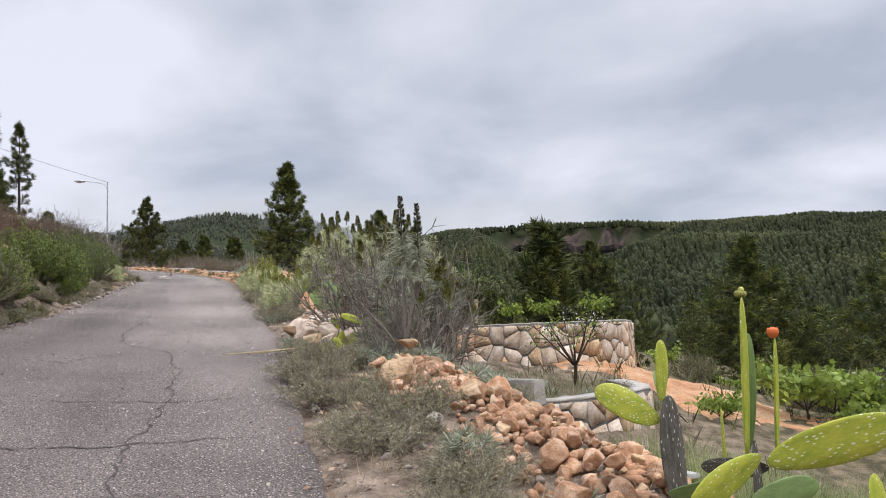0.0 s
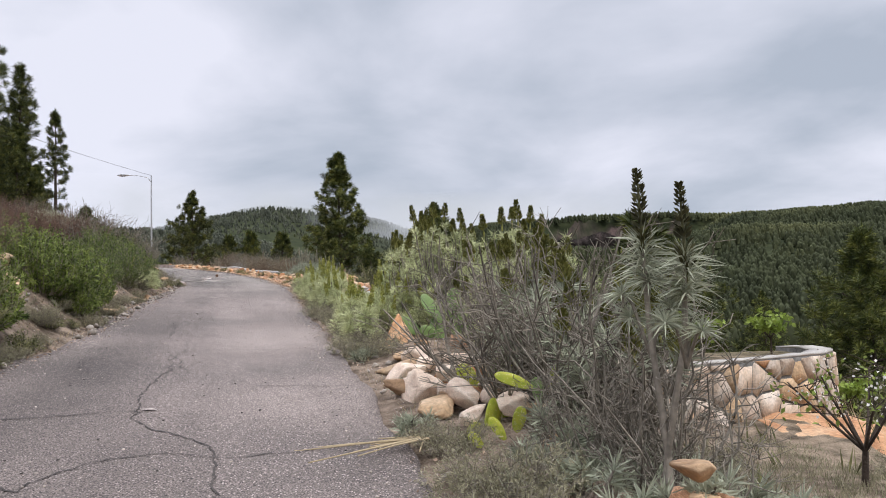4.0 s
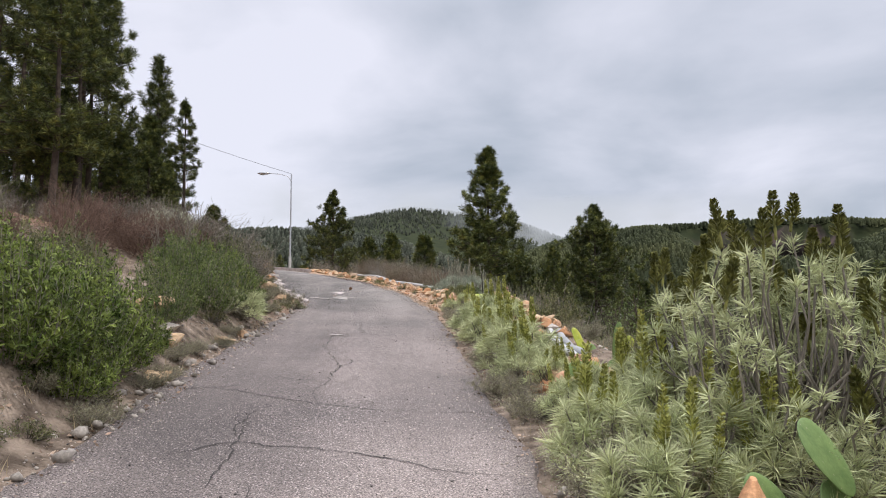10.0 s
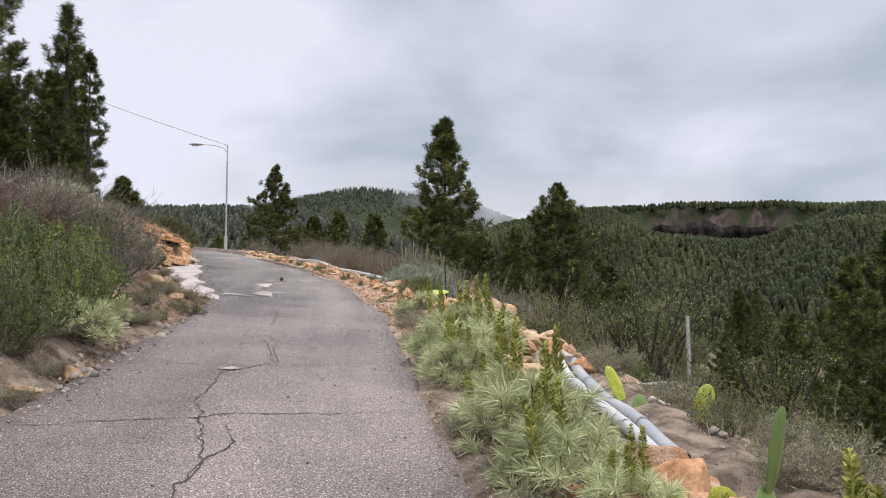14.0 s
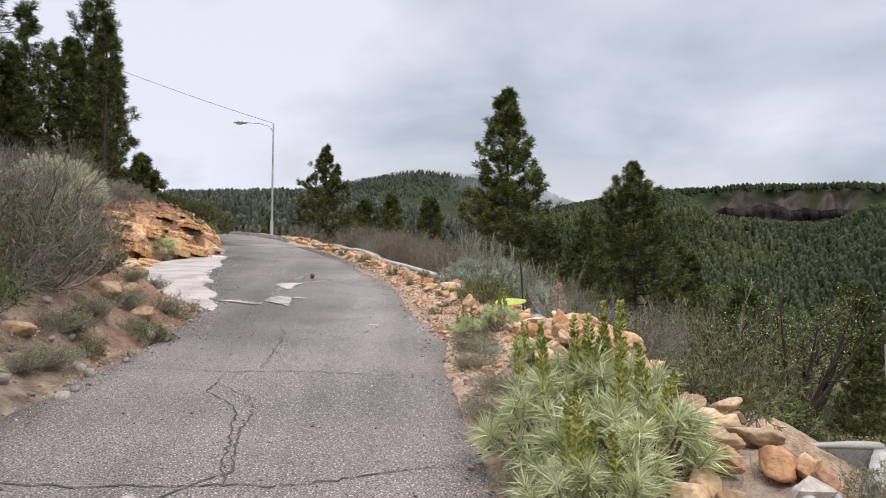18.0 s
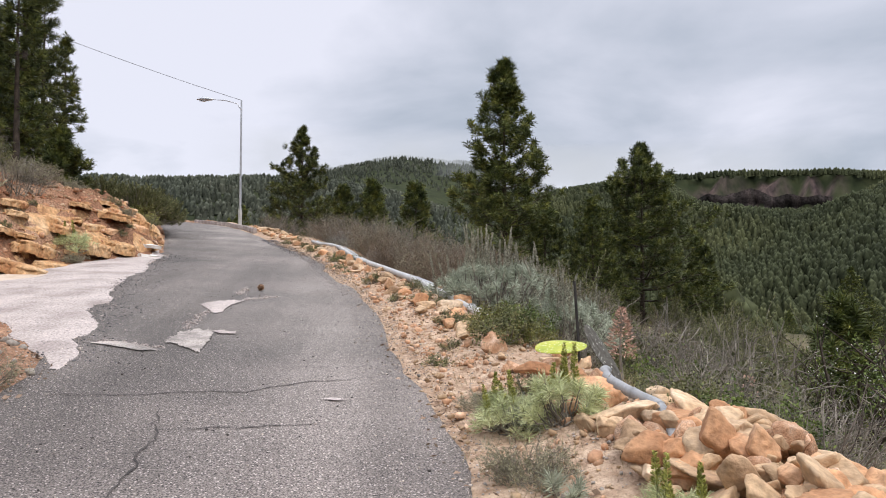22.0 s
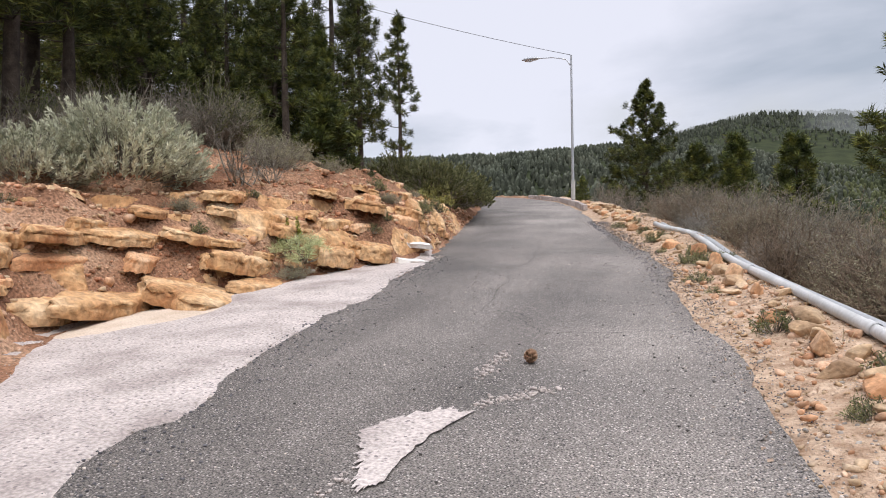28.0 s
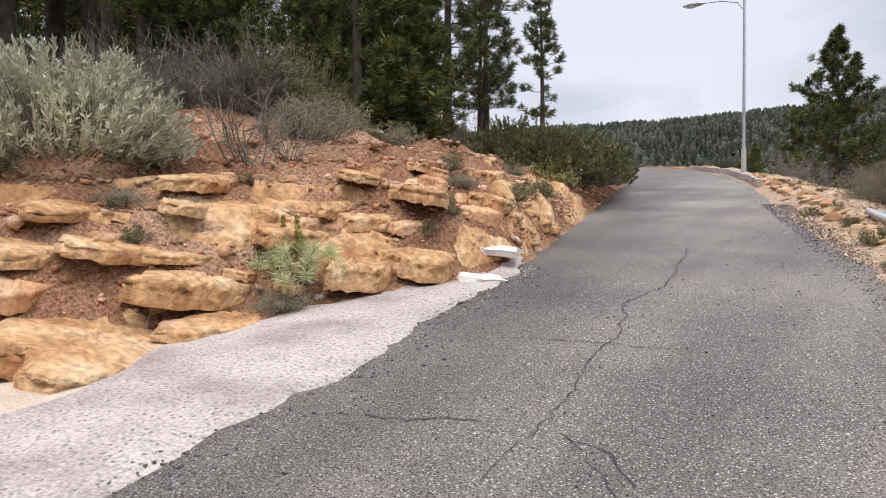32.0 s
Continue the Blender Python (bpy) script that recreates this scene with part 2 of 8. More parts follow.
pine_needle = surface("pine_needle", [(0.020, 0.032, 0.009), (0.072, 0.088, 0.021), (0.24, 0.245, 0.058)], 0.6, 2.4, 9, 0, spread=0.2, island=0.6, objrand=0.18, translucent=0.12)
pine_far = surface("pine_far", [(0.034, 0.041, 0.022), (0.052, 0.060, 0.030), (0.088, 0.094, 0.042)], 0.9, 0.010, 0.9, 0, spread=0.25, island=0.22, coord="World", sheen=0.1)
# far ridge pines: distance haze mixed into the colour, greyer and lighter
pine_hazed = surface("pine_hazed", [(0.050, 0.056, 0.042), (0.070, 0.078, 0.056), (0.098, 0.102, 0.074)], 0.9, 0.02, 1.2, 0, spread=0.3, island=0.3, coord="World", sheen=0.1)
bark = surface("bark", [(0.035, 0.025, 0.019), (0.095, 0.072, 0.055)], 0.95, 4, 30, 0.8, 0.02, 0.3)
dry_wood = surface("dry_wood", [(0.115, 0.098, 0.078), (0.32, 0.285, 0.23)], 0.95, 3, 30, 0.3, 0.003, 0.2, island=0.35)
brown_twig = surface("brown_twig", [(0.12, 0.088, 0.062), (0.25, 0.19, 0.135)], 0.95, 3, 30, 0.2, 0.003, 0.2, island=0.4)
red_twig = surface("red_twig", [(0.115, 0.070, 0.052), (0.225, 0.145, 0.105)], 0.95, 3, 30, 0.2, 0.003, 0.2, island=0.35)
straw = surface("straw", [(0.36, 0.28, 0.16), (0.52, 0.42, 0.27)], 0.95, 3, 30, 0, spread=0.15, island=0.35, translucent=0.2)
echium_leaf = surface("echium_leaf", [(0.40, 0.44, 0.225), (0.68, 0.69, 0.41)], 0.65, 1.5, 12, 0, spread=0.12, island=0.3, objrand=0.1, translucent=0.25)
echium_spike = surface("echium_spike", [(0.20, 0.215, 0.045), (0.44, 0.43, 0.12)], 0.8, 8, 40, 0, spread=0.3, island=0.45)
dark_spike = surface("dark_spike", [(0.085, 0.090, 0.022), (0.25, 0.24, 0.065)], 0.8, 8, 40, 0, spread=0.3, island=0.4)
grey_echium = surface("grey_echium", [(0.29, 0.31, 0.22), (0.47, 0.49, 0.37)], 0.7, 1.5, 12, 0, spread=0.12, island=0.3, translucent=0.2)
black_spike = surface("black_spike", [(0.035, 0.036, 0.016), (0.10, 0.095, 0.036)], 0.8, 8, 40, 0, spread=0.3, island=0.4)
broom_green = surface("broom_green", [(0.035, 0.062, 0.014), (0.20, 0.245, 0.065)], 0.6, 4.0, 12, 0, spread=0.2, island=0.7, objrand=0.15, translucent=0.25)
frond_green = surface("frond_green", [(0.045, 0.082, 0.014), (0.29, 0.345, 0.085)], 0.6, 4.0, 12, 0, spread=0.2, island=0.75, objrand=0.12, translucent=0.3)
olive_leaf = surface("olive_leaf", [(0.075, 0.083, 0.034), (0.24, 0.235, 0.105)], 0.7, 4.0, 12, 0, spread=0.2, island=0.6, objrand=0.15, translucent=0.25)
silver_leaf = surface("silver_leaf", [(0.28, 0.29, 0.19), (0.66, 0.65, 0.49)], 0.75, 1.2, 12, 0, spread=0.12, island=0.3, translucent=0.2)
bright_leaf = surface("bright_leaf", [(0.17, 0.25, 0.04), (0.34, 0.41, 0.09)], 0.5, 1.5, 12, 0, spread=0.12, island=0.3, objrand=0.1, translucent=0.35)
blossom = surface("blossom", [(0.75, 0.72, 0.66), (0.8, 0.78, 0.75)], 0.8, 3, 20, 0, spread=0.08, translucent=0.3)
pad_yellow = surface("pad_yellow", [(0.27, 0.35, 0.04), (0.50, 0.50, 0.07)], 0.5, 5, 30, 0.2, 0.004, 0.12, spots=(15, 0.24, (0.80, 0.78, 0.6)))
pad_green = surface("pad_green", [(0.14, 0.22, 0.075), (0.22, 0.31, 0.11)], 0.5, 5, 30, 0.2, 0.004, 0.12, spots=(9, 0.1, (0.42, 0.40, 0.25)))
pad_dead = surface("pad_dead", [(0.05, 0.045, 0.035), (0.13, 0.12, 0.10)], 0.8, 6, 30, 0.5, 0.01, 0.3, spots=(12, 0.2, (0.6, 0.58, 0.52)))
red_fruit = surface("red_fruit", [(0.55, 0.10, 0.03), (0.70, 0.22, 0.06)], 0.5, 8, 30, 0.2, 0.004, 0.15)
pipe_white = surface("pipe_white", [(0.37, 0.365, 0.35), (0.55, 0.545, 0.525)], 0.6, 1.5, 30, 0.1, 0.003, 0.1)
galv = surface("galv", [(0.40, 0.41, 0.42), (0.52, 0.53, 0.55)], 0.45, 3, 40, 0.05, 0.002, 0.1, metal=0.6)
dark_metal = surface("dark_metal", [(0.03, 0.028, 0.026), (0.06, 0.055, 0.05)], 0.6, 3, 40, 0.1, 0.002, 0.2, metal=0.3)
lens_mat = surface("lens_mat", [(0.5, 0.5, 0.5), (0.6, 0.6, 0.6)], 0.2, 3, 40, 0)
timber = surface("timber", [(0.30, 0.22, 0.14), (0.45, 0.35, 0.24)], 0.9, 5, 40, 0.4, 0.004, 0.2)
mortar = surface("mortar", [(0.07, 0.066, 0.06), (0.19, 0.18, 0.165)], 0.95, 6, 50, 0.5, 0.008, 0.25)
wall_stone = surface("wall_stone", [(0.42, 0.31, 0.22), (0.58, 0.47, 0.37), (0.66, 0.58, 0.50)], 0.9, 4, 30, 0.6, 0.015, 0.2, objrand=0.3)
dead_bloom = surface("dead_bloom", [(0.36, 0.22, 0.16), (0.56, 0.38, 0.29)], 0.9, 6, 30, 0, spread=0.2, island=0.35, translucent=0.2)
cone_brown = surface("cone_brown", [(0.22, 0.12, 0.07), (0.42, 0.27, 0.17)], 0.8, 20, 60, 0.2, 0.003, 0.2, island=0.2)
leaf_litter = surface("leaf_litter", [(0.24, 0.16, 0.11), (0.46, 0.34, 0.25)], 0.95, 3, 30, 0, spread=0.2, island=0.5)
gravel_mat = surface("gravel", [(0.36, 0.31, 0.27), (0.52, 0.45, 0.39)], 0.95, 3, 30, 0, spread=0.2, island=0.4)

# ---- terrain ----
EDGE_Y = (-40, -5, 5, 7, 10, 15, 26, 28.5, 32, 34, 36, 37.6, 39.7, 42, 46, 51, 57, 64, 75, 90, 130)
EDGE_R = (0.4, 0.4, 0.6, 0.8, 0.98, 1.0, 1.05, 0.85, 0.46, 0.22, -0.22, -0.52, -0.9, -1.6, -2.7, -4.1, -5.75, -7.95, -12.6, -20.5, -48)
EDGE_L = (-3.2, -3.2, -3.0, -2.95, -2.8, -2.2, -2.0, -2.2, -3.05, -3.5, -3.8, -4.0, -4.45, -5.1, -6.1, -7.5, -9.3, -11.6, -16.4, -24.5, -52)
GRID_Y = np.arange(-60, 170, 0.25)


def smoothed(values):
    v = np.interp(GRID_Y, EDGE_Y, values)
    k = np.ones(7) / 7
    for _ in range(2):
        v = np.convolve(np.pad(v, 3, mode="edge"), k, mode="valid")
    return v


TAB_R, TAB_L = smoothed(EDGE_R), smoothed(EDGE_L)


def edge_r(y):
    return np.interp(y, GRID_Y, TAB_R)


def edge_l(y):
    return np.interp(y, GRID_Y, TAB_L)


def road_z(x, y):
    yc = np.clip(y, -30, 110)
    return 0.2131 + 0.15252 * yc - 0.000475 * yc * yc - 0.0516 * np.clip(x, edge_l(y) - 0.5, edge_r(y) + 0.5)


def road_top(x, y):
    x, y = np.asarray(x, float), np.asarray(y, float)
    return road_z(x, y) + 0.006 * fbm(x * 0.8, y * 0.8, 2)


RNG = np.random.RandomState(4)
LATTICE = RNG.rand(256, 256)


def vnoise(x, y):
    xi, yi = np.floor(x).astype(int), np.floor(y).astype(int)
    fx, fy = x - xi, y - yi
    fx, fy = fx * fx * (3 - 2 * fx), fy * fy * (3 - 2 * fy)
    a, b = LATTICE[xi % 256, yi % 256], LATTICE[(xi + 1) % 256, yi % 256]
    c, d = LATTICE[xi % 256, (yi + 1) % 256], LATTICE[(xi + 1) % 256, (yi + 1) % 256]
    return (a * (1 - fx) + b * fx) * (1 - fy) + (c * (1 - fx) + d * fx) * fy - 0.5


def fbm(x, y, n=4):
    s, a = 0, 1.0
    for i in range(n):
        s = s + a * vnoise(x * 2 ** i + 17.3 * i, y * 2 ** i + 5.1 * i)
        a *= 0.5
    return s


def smooth(t):
    t = np.clip(t, 0, 1)
    return t * t * (3 - 2 * t)


def apron(y):
    """How far the pale apron beside the road reaches past the asphalt's left edge."""
    return np.interp(y, (28.4, 30, 32, 33.5, 35, 36.8, 38.8, 39.8), (0, 0.9, 2.0, 2.6, 2.2, 1.5, 0.35, 0))


def near_z(x, y):
    base = road_z(x, y)
    dr, dl = x - edge_r(y), edge_l(y) - x
    sr = np.interp(y, (0, 6.5, 9, 14, 22, 31, 38, 46, 60), (0.2, 0.25, 0.21, 0.24, 0.42, 0.46, 0.37, 0.263, 0.25))
    brink = np.interp(y, (3, 9, 14, 26, 30, 36), (0.9, 1.0, 2.0, 1.7, 1.4, 1.0))
    right = -sr * np.clip(dr - brink, 0, 26) - 0.12 * np.clip(dr - brink - 26, 0, 400)
    right = right + 0.14 * smooth((dr - 0.25) / 0.7) * smooth((brink + 1.0 - dr) / 1.0) * smooth((y - 8) / 4)
    d = dl - apron(y) - 0.25 * smooth((33 - y) / 4) - 0.2 * smooth((y - 44) / 4)
    left = 0.3 * smooth((d + 0.15) / 0.45) * smooth((y - 30) / 3) + 0.12 * smooth(d / 0.6) + 0.64 * np.clip(d, 0, 1.1) + 0.25 * np.clip(d - 1.1, 0, 3) + 0.16 * np.clip(d - 4.1, 0, 45) + 0.05 * np.clip(d - 49, 0, 400)
    left = left - left * np.interp(y, (41, 49), (0, 0.62)) * smooth((11 - d) / 6)
    off = np.maximum(dr, dl)
    rough = smooth((np.maximum(dr, d + 0.3) - 0.1) / 1.5)
    z = base + np.where(dr > 0, right, 0) + np.where(dl > 0, left, 0)
    z = z + rough * (0.28 * fbm(x * 0.45, y * 0.45) + 0.10 * fbm(x * 1.7, y * 1.7, 3))
    # level bed inside the curved edging, lower ground outside it
    rb = np.hypot(x - 3.2, y - 9.0)
    z = z - 0.18 * smooth((rb - 2.3) / 0.3) * smooth((x - 2.8) / 0.5) * smooth((10.6 - y) / 1.0) * smooth((9.5 - x) / 3)
    z = z + (0.87 - z) * smooth((2.25 - rb) / 0.3) * smooth((x - 2.95) / 0.3) * smooth((10.9 - y) / 0.6)
    # sunken plot
    z = z + (2.36 - z) * smooth((x - 3.1) / 0.5) * smooth((6.25 - x) / 0.3) * smooth((y - 22.6) / 0.5) * smooth((26.5 - y) / 0.4)
    # mounds under the two heaps of stones
    u1 = np.clip((7.4 - y) / 4.0, 0, 1)
    z = z + 0.19 * (1 - 0.3 * u1) * np.exp(-((x - 1.87 - 0.75 * u1) / 0.42) ** 2) * smooth((y - 3.0) / 0.8) * smooth((7.7 - y) / 0.7)
    z = z + 0.13 * np.exp(-((dr - 1.4) / 0.42) ** 2) * smooth((y - 24.0) / 1.0) * smooth((27.2 - y) / 1.6)
    # ledges in the rocky bank
    ledge = smooth((d - 0.1) / 0.6) * smooth((4.2 - d) / 1.0) * smooth((y - 27) / 3) * smooth((48 - y) / 4)
    z = z + ledge * 0.16 * (np.round((z + 0.25 * fbm(x * 0.8, y * 0.8)) / 0.3) * 0.3 - z) * 3.0
    return z, off


RIDGES = (
    (800.0, (-180, -60, -40, -25, -13, -8, 0, 3, 9, 15, 23, 40, 90, 180), (0, 0, 0.5, 2, 4.2, 5.2, 6.6, 7.2, 7.5, 7.2, 6.8, 6.2, 4, 0)),
    (2300.0, (-180, -60, -25, -14, -10, -6.4, -4, -1.5, 2, 6, 10, 30, 60, 180), (0, 3, 5, 6.8, 8.3, 9.1, 9.3, 9.2, 8.7, 8.0, 7.2, 5, 3, 0)),
    (1000.0, (-180, -100, -62, -55, -47, -36, -27, -19, -13, -8, 0, 20, 60, 180), (2, 5.2, 6.0, 5.6, 6.5, 7.1, 7.75, 7.55, 6.75, 4.8, 3.5, 3, 2, 2)),
    (720.0, (-180, -90, -60, -46, -38, -34, -29, -24.5, -20, -10, 180), (0, 3.6, 4.6, 5.4, 6.0, 5.9, 4.3, 2.0, 0, -4, -4)),
)


def far_z(x, y):
    px, py = x, y - 25
    r = np.hypot(px, py) + 1e-6
    az = np.degrees(np.arctan2(-px, py))
    floor = np.interp(az, (-180, -100, -60, -20, 0, 20, 60, 120, 180), (-10, -35, -45, -40, -10, 6, 20, 15, -10))
    z = floor * smooth(r / 260)
    for i, (dist, a, e) in enumerate(RIDGES):
        top = 4 + dist * np.tan(np.radians(np.interp(az, a, e))) + (dist * 0.004) * fbm(az * 0.22 + i * 9, r * 0.0 + i, 3)
        u = r / dist
        rise = smooth((u - 0.16) / 0.84) ** 0.9
        rise = rise + 0.06 * fbm(az * 0.12 + 3 * i, u * 3.0, 4) * np.clip(u * (1 - u) * 4, 0, 1)
        if i == 2:
            cliff = smooth((az + 38) / 7) * smooth((-20 - az) / 6)
            lip = 0.90 + 0.03 * fbm(az * 0.3, 2.5 + 0 * az, 3)
            rise = rise - cliff * 0.24 * smooth((u - 0.55) / 0.3) * smooth((lip - u) / 0.014)
        rise = np.where(u > 1, 1 - 0.25 * smooth((u - 1) / 0.8), rise)
        z = np.maximum(z, floor * (1 - rise) + top * rise)
    return z


def ground_z(x, y):
    x, y = np.asarray(x, float), np.asarray(y, float)
    zn, off = near_z(x, y)
    r = np.hypot(x, y - 25)
    return zn + (far_z(x, y) - zn) * smooth((r - 75) / 110)


def gz(x, y):
    return float(ground_z(np.array([x]), np.array([y]))[0])
# ---- building ----


def mesh_of(name, verts, faces, mat, smooth_faces=False, mats=None, index=None):
    me = bpy.data.meshes.new(name)
    v = np.asarray(verts, dtype=np.float32)
    f = np.asarray(faces)
    me.vertices.add(len(v))
    me.vertices.foreach_set("co", v.ravel())
    k = f.shape[1]
    me.loops.add(f.size)
    me.loops.foreach_set("vertex_index", f.ravel().astype(np.int32))
    me.polygons.add(len(f))
    me.polygons.foreach_set("loop_start", np.arange(0, f.size, k, dtype=np.int32))
    me.polygons.foreach_set("loop_total", np.full(len(f), k, dtype=np.int32))
    for m in (mats or [mat]):
        me.materials.append(m)
    if index is not None:
        me.polygons.foreach_set("material_index", np.asarray(index, dtype=np.int32))
    if smooth_faces:
        me.polygons.foreach_set("use_smooth", np.ones(len(f), dtype=bool))
    me.update(calc_edges=True)
    me.validate()
    return me


def thing(name, label, category, group="", kind="", at=None):
    ob = new(name)
    tagged(ob, label, category, group, kind)
    if at is not None:
        ob.matrix_basis = at
    return ob


def piece(name, me, parent, label="", at=None):
    ob = new(name, me)
    ob.parent = parent
    if name in ("branchwork", "twiggery", "foliage", "blossom_mass"):
        ob["kind"] = "stuff"
    if label:
        tagged(ob, label)
    if at is not None:
        ob.matrix_basis = at
    return ob


def part(name, bm, material, parent, label="", shade=False):
    """Links a bmesh as one mesh object under a thing or a part."""
    me = bpy.data.meshes.new(name)
    bm.to_mesh(me)
    bm.free()
    me.materials.append(material)
    if shade:
        for p in me.polygons:
            p.use_smooth = True
    return piece(name, me, parent, label)


class Bits:
    """Gathers many small pieces of geometry (all quads) into one mesh."""

    def __init__(self):
        self.v, self.f, self.n = [], [], 0

    def add(self, v, f):
        self.v.append(np.asarray(v, float))
        self.f.append(np.asarray(f, int) + self.n)
        self.n += len(v)

    def mesh(self, name, mat, shade=False):
        return mesh_of(name, np.concatenate(self.v), np.concatenate(self.f), mat, shade)

    def tube(self, pts, r0, r1, sides=4):
        """A tapered tube along points."""
        pts = np.asarray(pts, float)
        n = len(pts)
        t = np.gradient(pts, axis=0)
        t /= np.linalg.norm(t, axis=1)[:, None] + 1e-9
        ref = np.where(np.abs(t[:, 2:3]) > 0.9, np.array([[1.0, 0, 0]]), np.array([[0, 0, 1.0]]))
        u = np.cross(t, ref)
        u /= np.linalg.norm(u, axis=1)[:, None] + 1e-9
        w = np.cross(t, u)
        rad = np.linspace(r0, r1, n)[:, None, None] if np.isscalar(r1) else np.asarray(r1)[:, None, None]
        a = np.arange(sides) * 2 * np.pi / sides
        ring = pts[:, None] + rad * (np.cos(a)[None, :, None] * u[:, None] + np.sin(a)[None, :, None] * w[:, None])
        i = np.arange(n - 1)[:, None] * sides
        j = np.arange(sides)[None]
        k = (j + 1) % sides
        f = np.stack([i + j, i + k, i + sides + k, i + sides + j], -1).reshape(-1, 4)
        self.add(ring.reshape(-1, 3), f)

    def leaves(self, base, way, length, width, rng, droop=0.0, fat=0.45):
        """Diamond leaves: base points, directions, lengths, widths."""
        base, way = np.atleast_2d(base), np.atleast_2d(way)
        n = len(base)
        way = way / (np.linalg.norm(way, axis=1)[:, None] + 1e-9)
        side = np.cross(way, rng.normal(size=(n, 3)))
        side /= np.linalg.norm(side, axis=1)[:, None] + 1e-9
        length = np.broadcast_to(length, n)[:, None]
        width = np.broadcast_to(width, n)[:, None]
        down = np.array([[0, 0, -1.0]]) * length * droop
        mid = base + way * length * fat + down * 0.2
        v = np.stack([base, mid + side * width / 2, base + way * length + down, mid - side * width / 2], 1).reshape(-1, 3)
        self.add(v, np.arange(4 * n).reshape(n, 4))


def sphere_dirs(n, rng, zmin=-1.0):
    d = rng.normal(size=(n * 4 + 30, 3))
    d /= np.linalg.norm(d, axis=1)[:, None]
    return d[d[:, 2] > zmin][:n]


# ---- trees ----
def pine_meshes(h, spread, seed, bare=0.12, tuft=0.26, dense=1.0, gap=0.0, spire=0.0, coarse=1.0):
    """A Canary pine: tapered trunk, whorls of upturned limbs, and rounded brushes of long needles along them."""
    rng = np.random.RandomState(seed)
    wood, green = Bits(), Bits()
    n = 12
    zs = np.linspace(-0.3, h, n)
    sway = np.cumsum(rng.normal(0, 0.018 * h / 8, (n, 2)), 0)
    pts = np.c_[sway, zs]
    pts[:2, :2] = 0
    r = 0.014 * h + 0.02
    wood.tube(pts, r, 0.012, 7)

    def brush_at(p, ax, size, count):
        """One rounded brush of needles about a shoot."""
        d = sphere_dirs(int(count / coarse), rng, -0.75) + 0.55 * ax
        along_shoot = rng.uniform(-0.75, 0.35, (len(d), 1)) * size * ax
        green.leaves(p + along_shoot, d, size * rng.uniform(0.75, 1.25, len(d)), 0.034 * coarse ** 0.8, rng, 0.10)

    z = h * bare
    while z < h * 0.985:
        u = (z / h - bare) / (1 - bare)
        c = np.array([np.interp(z, zs, pts[:, 0]), np.interp(z, zs, pts[:, 1]), z])
        m = rng.randint(4, 7)
        full = (1 - u) ** 0.86 * (0.62 + 0.38 * min(1, u * 4 + 0.2))
        if u > 1 - spire:
            full *= 0.55
        a0 = rng.rand() * 6.28
        for k in range(m):
            if rng.rand() < gap:
                continue
            a = a0 + k * 6.28 / m + rng.normal(0, 0.25)
            L = (spread * full + 0.10) * min(1.3, rng.lognormal(-0.12, 0.25))
            up = 0.35 + 0.5 * u + rng.normal(0, 0.1)
            s = np.linspace(0, 1, 5)[:, None]
            way = np.array([np.cos(a), np.sin(a), 0])
            limb = c + way * L * s + np.array([0, 0, 1]) * (up * L * s ** 1.8 - 0.10 * L * s)
            wood.tube(limb, 0.012 + 0.010 * L, 0.006, 4)
            ax = way * 0.45 + np.array([0, 0, 0.9])
            brush_at(limb[-1], ax / np.linalg.norm(ax), tuft * 1.1, 80)
            for _ in range(max(1, int(dense * (0.8 + 2.0 * L)))):
                t = rng.uniform(0.22, 0.97)
                p = np.array([np.interp(t, s[:, 0], limb[:, q]) for q in range(3)])
                side = np.array([-way[1], way[0], 0]) * rng.normal(0, 0.30) * L * (1.15 - 0.6 * t)
                q = p + side + np.array([0, 0, rng.uniform(0.02, 0.24)]) + way * abs(side).sum() * 0.4
                wood.tube(np.array([p, (p + q) / 2 + np.array([0, 0, -0.02]), q]), 0.010, 0.005, 3)
                e = (q - p) / (np.linalg.norm(q - p) + 1e-6) * 0.4 + np.array([0, 0, 0.8])
                brush_at(q, e / np.linalg.norm(e), tuft * rng.uniform(0.8, 1.15), 62)
        z += (0.34 + 0.026 * h) * rng.uniform(0.7, 1.3) * (1.0 - 0.45 * u)
    for q in range(3):
        brush_at(pts[-1] + np.array([0, 0, -0.22 * q]), np.array([0, 0, 1.0]), tuft, 50)
    return wood.mesh("trunk", bark, True), green.mesh("crown", pine_needle)


PINES = {}


